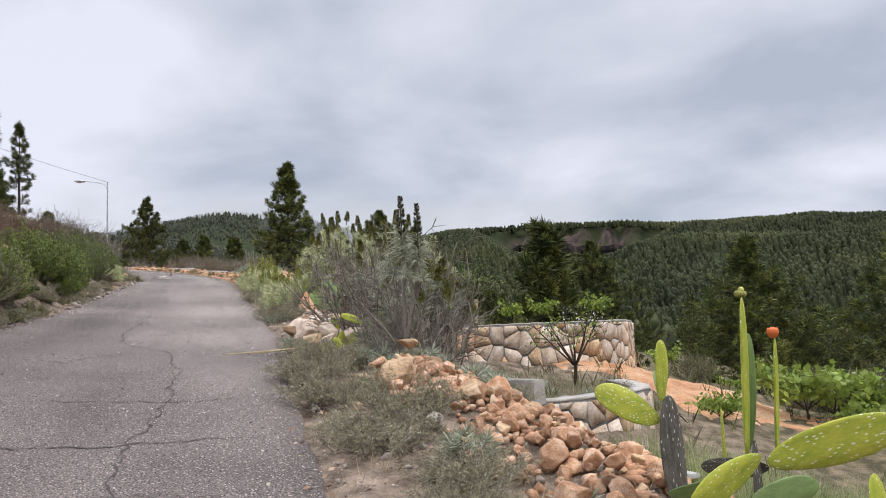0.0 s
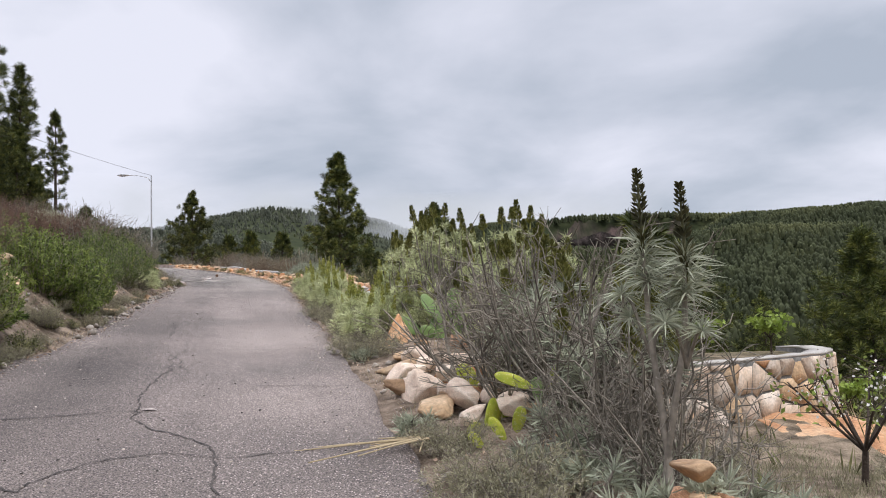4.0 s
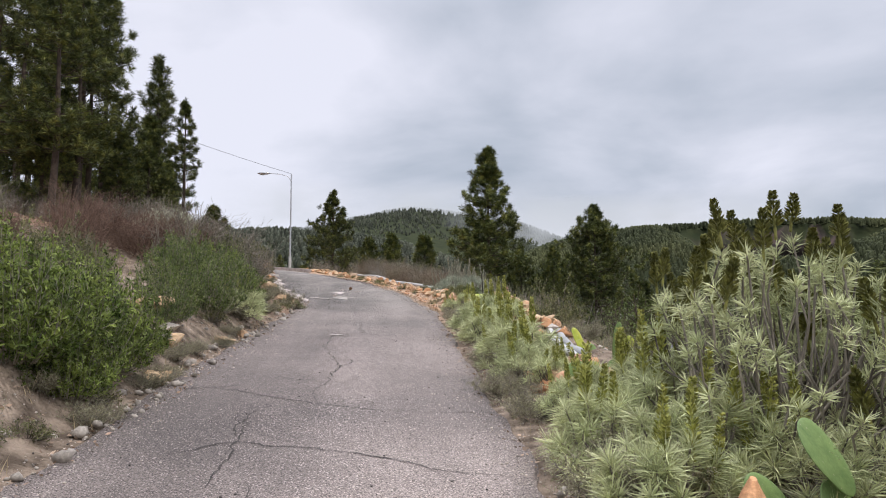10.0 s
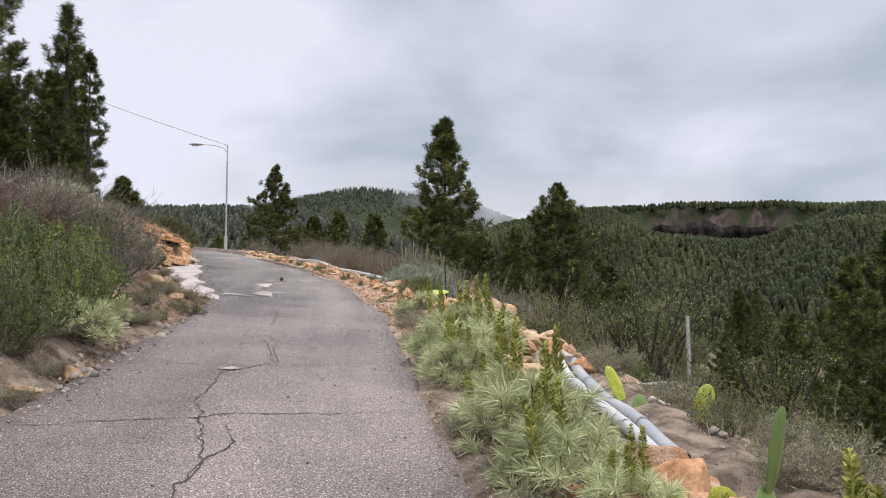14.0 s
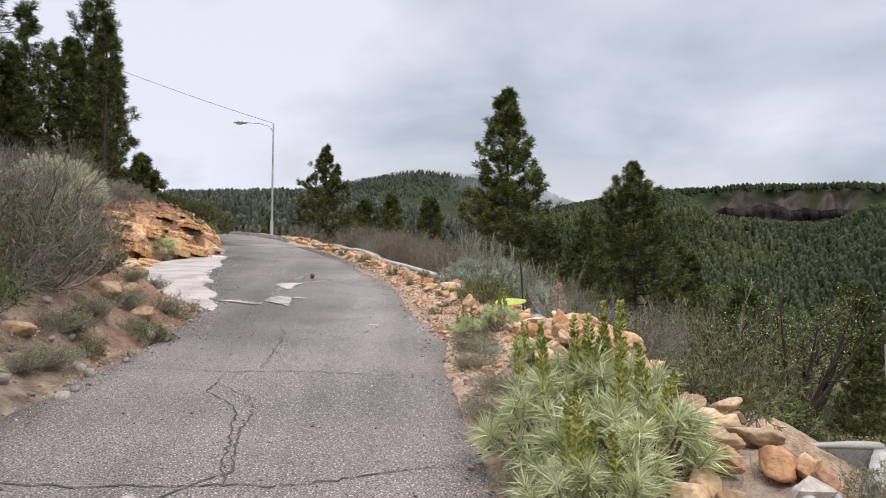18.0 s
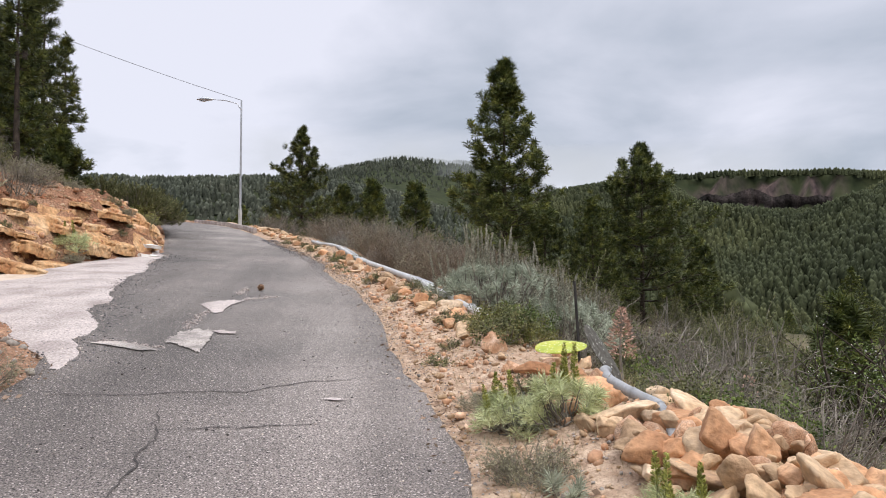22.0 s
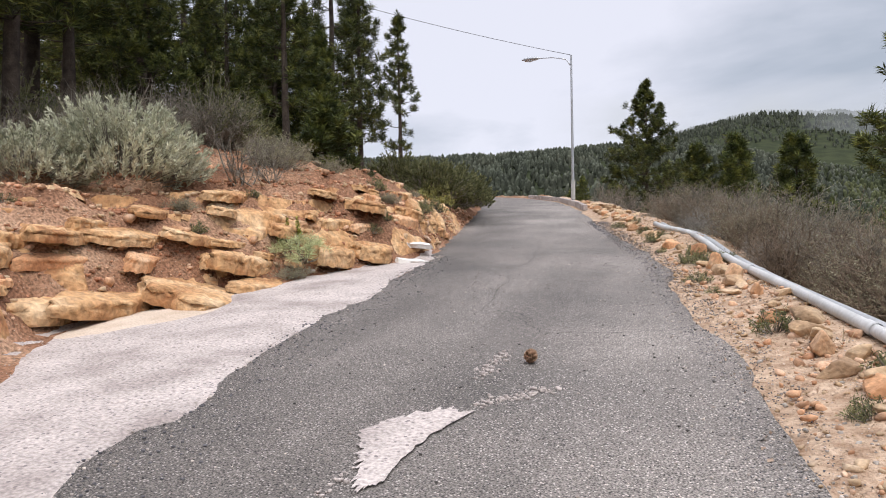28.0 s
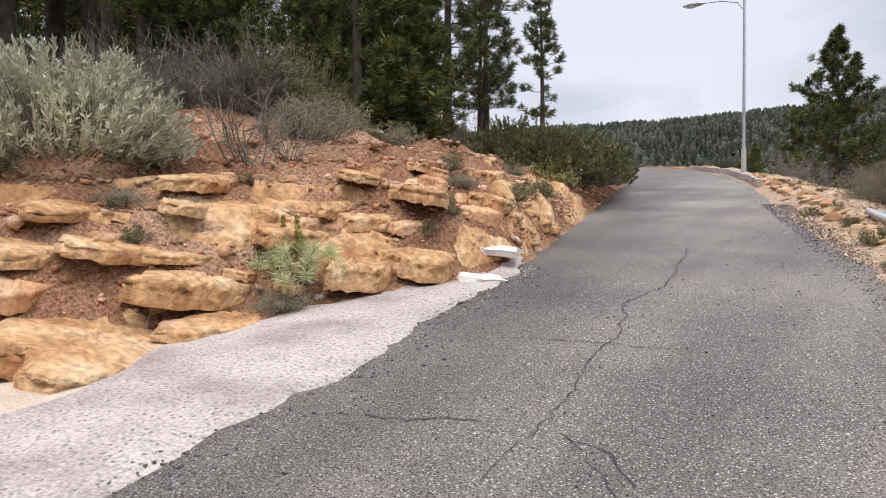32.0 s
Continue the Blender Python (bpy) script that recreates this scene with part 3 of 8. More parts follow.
def pine(kind, x, y, scale=1.0, turn=0.0, label="", group="young pines beside the road", z=None):
    if kind not in PINES:
        spec = dict(cone3=(10, 4.7, 23, 0.02, 0.30, 1.7, 0.0, 0.16), cone=(10, 2.5, 3, 0.04, 0.31, 1.9, 0.05), cone2=(9, 3.2, 11, 0.03, 0.30, 1.7, 0.05, 0.2), slim=(10, 1.2, 5, 0.24, 0.27, 0.9, 0.3), tall=(15, 2.6, 7, 0.20, 0.37, 1.0, 0.3),
                    tall2=(14, 2.3, 9, 0.26, 0.37, 1.0, 0.32), small=(4, 1.05, 13, 0.06, 0.27, 1.3), bush=(2.0, 0.85, 17, 0.03, 0.27, 2.6),
                    dome=(15.4, 7.4, 31, 0.01, 0.50, 1.15, 0.0, 0.14), dome2=(12.6, 5.3, 37, 0.01, 0.44, 1.15, 0.0, 0.24),
                    far_cone=(10, 2.6, 3, 0.04, 0.31, 1.6, 0.05, 0.0, 4.0), far_cone2=(9, 2.7, 11, 0.03, 0.30, 1.5, 0.05, 0.2, 4.0), far_cone3=(10, 3.5, 23, 0.02, 0.30, 1.4, 0.0, 0.16, 4.0), far_tall=(15, 2.7, 7, 0.20, 0.38, 1.1, 0.16, 0.0, 3.0), far_tall2=(14, 2.5, 9, 0.28, 0.38, 1.1, 0.18, 0.0, 3.0))[kind]
        PINES[kind] = pine_meshes(*spec)
    t, c = PINES[kind]
    ob = thing("pine_tree", label or "green Canary pine with long needles", "pine tree", group, at=pose(x, y, gz(x, y) - 0.05 if z is None else z, 0, 0, turn) @ Matrix.Diagonal((scale, scale, scale, 1)))
    piece("trunk", t, ob)
    piece("crown", c, ob)
    return ob


# ---- ground and road ----
def spaced(lo, hi, step, far_lo, far_hi, growth):
    core = list(np.arange(lo, hi + 1e-6, step))
    a, s = core[-1], step
    while a < far_hi:
        s = min(s * growth, 20)
        a += s
        core.append(a)
    b, s, left = lo, step, []
    while b > far_lo:
        s = min(s * growth, 20)
        b -= s
        left.append(b)
    return np.array(left[::-1] + core)


def build_ground():
    xs = spaced(-11, 9, 0.2, -1500, 2200, 1.07)
    ys = spaced(-3, 50, 0.2, -600, 3200, 1.06)
    X, Y = np.meshgrid(xs, ys)
    Z = ground_z(X, Y)
    dr, dl = X - edge_r(Y), edge_l(Y) - X
    inside = np.minimum(-dr, -dl)
    Z = Z - np.where((inside > -0.15) & (Y < 130) & (Y > -30), 0.06, 0.0)
    nx, ny = len(xs), len(ys)
    i = np.arange(ny - 1)[:, None] * nx + np.arange(nx - 1)[None]
    f = np.stack([i, i + 1, i + nx + 1, i + nx], -1).reshape(-1, 4)
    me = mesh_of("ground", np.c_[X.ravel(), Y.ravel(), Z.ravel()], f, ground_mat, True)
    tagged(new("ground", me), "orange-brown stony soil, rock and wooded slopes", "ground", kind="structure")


def ground_material():
    m = surface("ground_near", [(0.17, 0.082, 0.048), (0.31, 0.165, 0.098), (0.48, 0.31, 0.20)], 0.95, 0.9, 30, 1.0, 0.05, 0.5, coord="World", spots=(22, 0.17, (0.50, 0.36, 0.26)), sheen=0.08)
    nt = m.node_tree
    n, l = nt.nodes, nt.links
    b = n["Principled BSDF"]
    near = b.inputs["Base Color"].links[0].from_socket
    geo = n.new("ShaderNodeNewGeometry")
    sep = n.new("ShaderNodeSeparateXYZ")
    l.new(geo.outputs["Normal"], sep.inputs[0])
    pos = geo.outputs["Position"]
    # dusty grey-brown soil with litter lower down the lane
    dusty = n.new("ShaderNodeTexNoise")
    dusty.inputs["Scale"].default_value, dusty.inputs["Detail"].default_value = 5.0, 8
    l.new(pos, dusty.inputs["Vector"])
    dust = n.new("ShaderNodeValToRGB")
    dust.color_ramp.elements[0].position, dust.color_ramp.elements[0].color = 0.36, (0.115, 0.088, 0.066, 1)
    dust.color_ramp.elements[1].position, dust.color_ramp.elements[1].color = 0.66, (0.35, 0.275, 0.21, 1)
    l.new(dusty.outputs[0], dust.inputs[0])
    psep = n.new("ShaderNodeSeparateXYZ")
    l.new(pos, psep.inputs[0])
    lower = n.new("ShaderNodeMapRange")
    lower.inputs["From Min"].default_value, lower.inputs["From Max"].default_value = 30.0, 23.0
    l.new(psep.outputs[1], lower.inputs["Value"])
    mixl = n.new("ShaderNodeMix"); mixl.data_type = "RGBA"
    l.new(lower.outputs[0], mixl.inputs["Factor"]); l.new(near, mixl.inputs["A"]); l.new(dust.outputs[0], mixl.inputs["B"])
    near = mixl.outputs["Result"]
    # pale gravelly verge along the valley side
    ymax = n.new("ShaderNodeMath"); ymax.operation = "SUBTRACT"; ymax.inputs[1].default_value = 28.0
    l.new(psep.outputs[1], ymax.inputs[0])
    ypos = n.new("ShaderNodeMath"); ypos.operation = "MAXIMUM"; ypos.inputs[1].default_value = 0.0
    l.new(ymax.outputs[0], ypos.inputs[0])
    side = n.new("ShaderNodeMath"); side.operation = "MULTIPLY_ADD"; side.inputs[1].default_value = 0.22
    l.new(ypos.outputs[0], side.inputs[0]); l.new(psep.outputs[0], side.inputs[2])
    vmask = n.new("ShaderNodeMapRange")
    vmask.inputs["From Min"].default_value, vmask.inputs["From Max"].default_value = -0.8, -0.2
    l.new(side.outputs[0], vmask.inputs["Value"])
    vmul = n.new("ShaderNodeMath"); vmul.operation = "MULTIPLY"; vmul.inputs[1].default_value = 0.85
    vup = n.new("ShaderNodeMapRange")
    vup.inputs["From Min"].default_value, vup.inputs["From Max"].default_value = 20.0, 26.0
    l.new(psep.outputs[1], vup.inputs["Value"])
    vm2 = n.new("ShaderNodeMath"); vm2.operation = "MULTIPLY"
    l.new(vmask.outputs[0], vmul.inputs[0]); l.new(vmul.outputs[0], vm2.inputs[0]); l.new(vup.outputs[0], vm2.inputs[1])
    verge = n.new("ShaderNodeValToRGB")
    verge.color_ramp.elements[0].position, verge.color_ramp.elements[0].color = 0.34, (0.29, 0.185, 0.115, 1)
    verge.color_ramp.elements[1].position, verge.color_ramp.elements[1].color = 0.62, (0.66, 0.50, 0.36, 1)
    vn = n.new("ShaderNodeTexNoise")
    vn.inputs["Scale"].default_value, vn.inputs["Detail"].default_value, vn.inputs["Roughness"].default_value = 7.0, 10, 0.7
    l.new(pos, vn.inputs["Vector"]); l.new(vn.outputs[0], verge.inputs[0])
    mixv = n.new("ShaderNodeMix"); mixv.data_type = "RGBA"
    l.new(vm2.outputs[0], mixv.inputs["Factor"]); l.new(near, mixv.inputs["A"]); l.new(verge.outputs[0], mixv.inputs["B"])
    near = mixv.outputs["Result"]
    # scrubby soil down the slope
    below = n.new("ShaderNodeMapRange")
    below.inputs["From Min"].default_value, below.inputs["From Max"].default_value = 4.5, 8.5
    l.new(psep.outputs[0], below.inputs["Value"])
    scrub = n.new("ShaderNodeValToRGB")
    scrub.color_ramp.elements[0].position, scrub.color_ramp.elements[0].color = 0.38, (0.085, 0.076, 0.045, 1)
    scrub.color_ramp.elements[1].position, scrub.color_ramp.elements[1].color = 0.68, (0.25, 0.20, 0.12, 1)
    l.new(dusty.outputs[0], scrub.inputs[0])
    mixb = n.new("ShaderNodeMix"); mixb.data_type = "RGBA"
    l.new(below.outputs[0], mixb.inputs["Factor"]); l.new(near, mixb.inputs["A"]); l.new(scrub.outputs[0], mixb.inputs["B"])
    near = mixb.outputs["Result"]
    # woods and rock further out
    noise_t = n.new("ShaderNodeTexNoise")
    noise_t.inputs["Scale"].default_value, noise_t.inputs["Detail"].default_value = 0.05, 8
    l.new(pos, noise_t.inputs["Vector"])
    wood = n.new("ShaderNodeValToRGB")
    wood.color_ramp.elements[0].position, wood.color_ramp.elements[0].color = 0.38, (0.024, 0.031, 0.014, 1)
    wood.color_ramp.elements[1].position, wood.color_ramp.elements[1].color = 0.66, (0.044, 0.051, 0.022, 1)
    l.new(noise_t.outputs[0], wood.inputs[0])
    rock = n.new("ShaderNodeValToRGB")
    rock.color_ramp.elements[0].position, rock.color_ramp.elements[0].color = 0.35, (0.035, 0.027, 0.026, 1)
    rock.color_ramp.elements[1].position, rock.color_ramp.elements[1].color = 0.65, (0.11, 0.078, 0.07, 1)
    streak = n.new("ShaderNodeTexNoise")
    streak.inputs["Scale"].default_value, streak.inputs["Detail"].default_value = 0.16, 8
    smap = n.new("ShaderNodeMapping")
    smap.inputs["Scale"].default_value = (1, 1, 0.22)
    l.new(pos, smap.inputs[0]); l.new(smap.outputs[0], streak.inputs["Vector"])
    l.new(streak.outputs[0], rock.inputs[0])
    steep = n.new("ShaderNodeMapRange")
    steep.inputs["From Min"].default_value, steep.inputs["From Max"].default_value = 0.86, 0.72
    l.new(sep.outputs[2], steep.inputs["Value"])
    mixr = n.new("ShaderNodeMix"); mixr.data_type = "RGBA"
    l.new(steep.outputs[0], mixr.inputs["Factor"]); l.new(wood.outputs[0], mixr.inputs["A"]); l.new(rock.outputs[0], mixr.inputs["B"])
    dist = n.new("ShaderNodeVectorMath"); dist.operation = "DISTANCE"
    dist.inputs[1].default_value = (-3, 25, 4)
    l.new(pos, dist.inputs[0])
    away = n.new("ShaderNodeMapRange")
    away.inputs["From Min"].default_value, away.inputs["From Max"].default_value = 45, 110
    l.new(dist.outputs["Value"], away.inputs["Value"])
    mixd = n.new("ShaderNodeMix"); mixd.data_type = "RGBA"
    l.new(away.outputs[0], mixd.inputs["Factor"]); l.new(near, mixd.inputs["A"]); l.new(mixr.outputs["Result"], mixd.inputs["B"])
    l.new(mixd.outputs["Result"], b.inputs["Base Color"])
    return m


ground_mat = ground_material()
build_ground()


def build_road():
    ys = np.concatenate([np.arange(-30, 0, 0.5), np.arange(0, 56, 0.1), np.arange(56, 128, 0.5)])
    cols = np.linspace(0, 1, 15)
    rows = []
    for y in ys:
        wob = [0.16 * float(fbm(np.array([y * 0.9]), np.array([q]), 5)[0]) for q in (3.0, 9.0)]
        a, b = edge_l(y) + wob[0], edge_r(y) + wob[1]
        x = a + (b - a) * cols
        z = road_top(x, np.full(15, y))
        rows.append(np.c_[np.r_[x[0] - 0.05, x, x[-1] + 0.05], np.full(17, y), np.r_[z[0] - 0.09, z, z[-1] - 0.09]])
    v = np.concatenate(rows)
    i = np.arange(len(ys) - 1)[:, None] * 17 + np.arange(16)[None]
    f = np.stack([i, i + 1, i + 18, i + 17], -1).reshape(-1, 4)
    ob = new("road", mesh_of("road", v, f, asphalt, True))
    return tagged(ob, "narrow worn grey asphalt lane with cracks climbing uphill", "road", kind="structure")


road = build_road()


# ---- lamp and wire ----
def street_lamp(x, y, h):
    ob = thing("street_lamp", "slim galvanised street lamp with a single arm", "street lamp", at=pose(x, y, gz(x, y)))
    b = Bits()
    b.tube([(0, 0, -0.3), (0, 0, h * 0.4), (0, 0, h)], 0.075, 0.045, 10)
    piece("pole", b.mesh("pole", galv, True), ob)
    b = Bits()
    b.tube([(0, 0, 0), (0, 0, 0.9)], 0.10, 0.10, 10)
    b.tube([(0, 0, 0.9), (0, 0, 0.901)], 0.10, 0.07, 10)
    piece("base_sleeve", b.mesh("base_sleeve", pipe_white, True), ob)
    b = Bits()
    b.tube([(0, 0, h - 0.55), (-0.25, 0, h - 0.18), (-0.9, 0, h - 0.02), (-1.7, 0, h + 0.02)], 0.03, 0.025, 8)
    piece("arm", b.mesh("arm", galv, True), ob)
    b = Bits()
    b.tube([(-1.55, 0, h + 0.01), (-1.75, 0, h + 0.03), (-2.15, 0, h + 0.04), (-2.45, 0, h + 0.02)], 0.03, np.array([0.03, 0.10, 0.11, 0.04]), 10)
    head = piece("lamp_head", b.mesh("lamp_head", galv, True), ob)
    b = Bits()
    b.tube([(-1.85, 0, h - 0.045), (-2.05, 0, h - 0.06), (-2.3, 0, h - 0.05)], 0.05, np.array([0.04, 0.07, 0.04]), 8)
    piece("lens", b.mesh("lens", lens_mat, True), head, "clouded glass lens")
    return ob


street_lamp(-7.15, 64.3, 7.0)

# ---- pines ----
pine("cone", 5.9, 53.8, 1.0, 20, "tall dense conical Canary pine below the road")
pine("cone2", -5.0, 76.0, 0.95, 80, "medium Canary pine beyond the bend")
pine("cone3", 13.74, 58.75, 0.926, 130, "broad Canary pine on the slope below the road")
pine("cone2", 8.45, 57.3, 0.55, 10, "young Canary pine on the slope")
pine("cone2", 9.96, 54.3, 0.58, 200, "young Canary pine on the slope")
pine("small", -1.43, 64.0, 0.9, 15, "small Canary pine beyond the bend")
pine("small", 0.23, 64.0, 1.1, 75, "small Canary pine beyond the bend")
pine("small", 2.66, 64.0, 1.2, 140, "small Canary pine beyond the bend")
pine("cone2", 0.05, 78.5, 0.55, 40, "small Canary pine beyond the bend")
pine("cone2", 4.0, 88.7, 0.6, 100, "small Canary pine beyond the bend")
pine("small", 17.5, 60.0, 1.2, 100, "young Canary pine on the slope")
pine("small", 19.0, 63.0, 1.0, 10, "young Canary pine on the slope")
pine("dome2", 26.0, 31.0, 1.0, 10, "broad Canary pine down the slope", "pines down the slope")
pine("dome", 31.7, 25.7, 1.0, 60, "broad Canary pine down the slope", "pines down the slope")
pine("small", 12.9, 26.6, 1.66, 60, "young Canary pine down the slope", "pines down the slope")
pine("cone2", 19.5, 40.0, 0.8, 30, "Canary pine down the slope", "pines down the slope")
pine("cone3", 24.5, 44.0, 0.9, 150, "broad Canary pine down the slope", "pines down the slope")
pine("cone2", 15.4, 37.5, 0.5, 70, "bright green young Canary pine on the slope", "pines down the slope")
pine("cone2", 18.2, 36.0, 0.6, 160, "green Canary pine on the slope", "pines down the slope")
pine("cone2", 12.6, 36.8, 0.3, 10, "young Canary pine on the slope", "pines down the slope")
pine("cone", 17.0, 43.5, 0.45, 200, "young Canary pine on the slope", "pines down the slope")
pine("small", 8.0, 33.5, 0.7, 30, "young Canary pine down the slope", "pines down the slope")
pine("slim", -8.8, 42.0, 0.62, 0, "slim young pine on the bank", "pines of the grove")
pine("slim", -19.2, 70.6, 1.1, 60, "slim see-through pine at the edge of the grove", "pines of the grove")
for x, y, s, k in ((-12.7, 50.8, 0.8, "tall2"), (-11.9, 41.2, 0.72, "tall2"), (-16.3, 43.2, 0.78, "tall"), (-18.9, 44.0, 0.85, "tall2"), (-11.4, 45.6, 0.62, "cone")):
    pine(k, x, y, s, x * 37, "tall dark Canary pine in the grove above the bank", "pines of the grove")
for x, y, s, k in ((-10.8, 40.2, 0.40, "cone"), (-11.8, 35.6, 0.5, "cone"), (-10.9, 47.0, 0.45, "cone")):
    pine(k, x, y, s, x * 53, "dense young Canary pine at the edge of the grove", "pines of the grove")
for x, y, s, k in ((-13.8, 55.0, 0.65, "tall"), (-15.2, 57.0, 0.62, "tall2"), (-11.6, 39.0, 0.62, "tall2"), (-11.0, 36.4, 0.62, "tall2"), (-11.4, 37.6, 0.7, "tall"), (-10.9, 34.4, 0.66, "tall2"), (-12.6, 39.0, 0.75, "tall"), (-12.4, 33.4, 0.7, "tall")):
    pine(k, x, y, s, x * 53, "dark Canary pine with a bare lower trunk beside the bank", "pines of the grove")
for x, y, s, k in ((-20.0, 52.0, 0.85, "tall"), (-22.0, 58.0, 0.8, "tall2"), (-24.0, 50.0, 0.9, "tall"), (-16.5, 49.0, 0.55, "cone"), (-19.5, 48.0, 0.65, "cone"), (-17.5, 53.5, 0.55, "cone"), (-21.0, 49.0, 0.6, "cone"), (-14.8, 49.5, 0.46, "cone")):
    pine(k, x, y, s, x * 71, "dark Canary pine deep in the grove above the bank", "pines of the grove")
grove = np.random.RandomState(21)
for k in range(7):
    y = grove.uniform(45, 62)
    x = -math.tan(radians(grove.uniform(16.5, 26))) * (y - 8)
    pine(("tall", "tall2", "cone")[k % 3], float(x), float(y), float(grove.uniform(0.38, 0.5)), float(grove.uniform(0, 360)), "dark Canary pine in the grove above the bank", "pines of the grove")
for k in range(46):
    y = grove.uniform(32, 72)
    x = min(edge_l(y) - grove.uniform(12, 40), -0.64 * (y - 8)) - grove.uniform(0, 4)
    pine(("far_tall", "far_tall2", "far_cone2", "far_cone")[k % 4], float(x), float(y), float(grove.uniform(0.6, 1.05)), float(grove.uniform(0, 360)), "tall dark Canary pine in the grove above the bank", "pines of the grove")
for k in range(120):
    az = grove.uniform(-82, -8)
    a, r = radians(az), grove.uniform(92 if az > -34 else 72, 150)
    pine(("far_cone", "far_cone2", "far_cone3")[k % 3], float(-r * math.sin(a)), float(25 + r * math.cos(a)), float(grove.uniform(0.4, 0.75)), float(grove.uniform(0, 360)), "dark Canary pine on the wooded slope", "pines down the slope")
for k in range(26):
    a, r = radians(grove.uniform(-10, 12)), grove.uniform(65, 130)
    pine(("far_cone", "far_cone2")[k % 2], float(-r * math.sin(a)), float(25 + r * math.cos(a)), float(grove.uniform(0.35, 0.6)), float(grove.uniform(0, 360)), "small dark Canary pine beyond the bend", "pines beyond the bend")


# ---- stones ----
def stone_mesh(seed, mat, level=2, flat=1.0, planes=9):
    """A broken stone: a ball cut by planes and roughened."""
    rng = np.random.RandomState(seed)
    bm = bmesh.new()
    bmesh.ops.create_icosphere(bm, subdivisions=level, radius=1.0)
    n = rng.normal(size=(planes, 3))
    n /= np.linalg.norm(n, axis=1)[:, None]
    if level > 2:
        n = rng.normal(size=(17, 3))
        n /= np.linalg.norm(n, axis=1)[:, None]
    off = rng.uniform(0.30, 0.62, planes) if level < 3 else rng.uniform(0.34, 0.56, 17)
    sc = np.array([1.0, rng.uniform(0.65, 0.95), flat * rng.uniform(0.55, 0.8)])
    for v in bm.verts:
        p = np.array(v.co)
        q = n @ p
        cut = np.where(q > off, off / np.maximum(q, 1e-6), 1.0).min()
        p = p * cut * sc * (1 + 0.05 * noise.noise(Vector(p * 2.3) + Vector((seed, 0, 0))) + (0.035 * noise.noise(Vector(p * 6.5) + Vector((seed, 4, 0))) if level > 2 else 0))
        v.co = p
    me = bpy.data.meshes.new("stone")
    bm.to_mesh(me)
    bm.free()
    me.materials.append(mat)
    if level > 2:
        me.polygons.foreach_set("use_smooth", np.ones(len(me.polygons), dtype=bool))
    return me


STONES = {k: [stone_mesh(10 * i + j, m, 4 if k in ("orange", "tan", "pale", "slab", "pink") else 1, f) for j in range(5)] for i, (k, m, f) in enumerate((
    ("orange", orange_rock, 1.0), ("tan", tan_rock, 0.9), ("pink", pink_rock, 1.0), ("grey", grey_rock, 1.0), ("slab", tan_rock, 0.5), ("oslab", orange_rock, 0.45), ("pale", pale_rock, 1.0), ("chip", pink_rock, 1.0), ("tanchip", tan_rock, 0.9)))}
rs = np.random.RandomState(77)


def stone_at(kind, x, y, size, z=None, sink=0.3, parent=None, label="", name="rock", group="loose rocks beside the road", turn=None, stretch=(1, 1, 1), lean=14, tilt=0.0):
    me = STONES[kind][rs.randint(5)]
    size = size * 0.85
    h = size * 0.5 * stretch[2]
    z = gz(x, y) + h * (1 - 2 * sink) * 0.8 if z is None else z
    m = pose(x, y, z, 0, tilt, 0) @ pose(0, 0, 0, rs.uniform(-lean, lean), rs.uniform(-lean, lean), rs.uniform(0, 360) if turn is None else turn) @ Matrix.Diagonal((size * stretch[0], size * stretch[1], size * stretch[2], 1))
    ob = new(name, me)
    ob.matrix_basis = m
    if parent is not None:
        ob.parent = parent
    else:
        tagged(ob, label or "weathered tan rock lying on the verge", "rock", group)
    return ob


# rubble heap beside the start
heap = thing("rubble_heap", "heap of broken pinkish-orange stones beside the lane", "rock pile")
n_heap = 0
for k in range(900):
    u, w = rs.rand(), rs.normal(0, 0.34)
    cx, cy = 1.75 + u * 0.75, 7.3 - u * 3.9
    x, y = cx + w * 0.95 + 0.12, cy + w * 0.5
    crest = 0.10
    size = float(np.clip(rs.lognormal(-2.1, 0.42), 0.06, 0.26))
    if abs(w) > 0.62:
        continue
    stone_at("pink" if rs.rand() < 0.8 else "tan", x, y, size, gz(x, y) + crest * rs.uniform(0.25, 1.0), parent=heap, lean=40)
    n_heap += 1
    if n_heap >= 290:
        break
stone_at("tan", 1.62, 6.5, 0.44, gz(1.62, 6.5) + 0.14, label="large pale tan boulder on the rubble heap", group="boulders on the verge")
stone_at("grey", 1.55, 5.2, 0.2, label="round grey boulder at the foot of the rubble heap", group="boulders on the verge")
stone_at("tan", 1.95, 7.15, 0.2, gz(1.95, 7.1) + 0.2, label="pale boulder on the rubble heap", group="boulders on the verge")
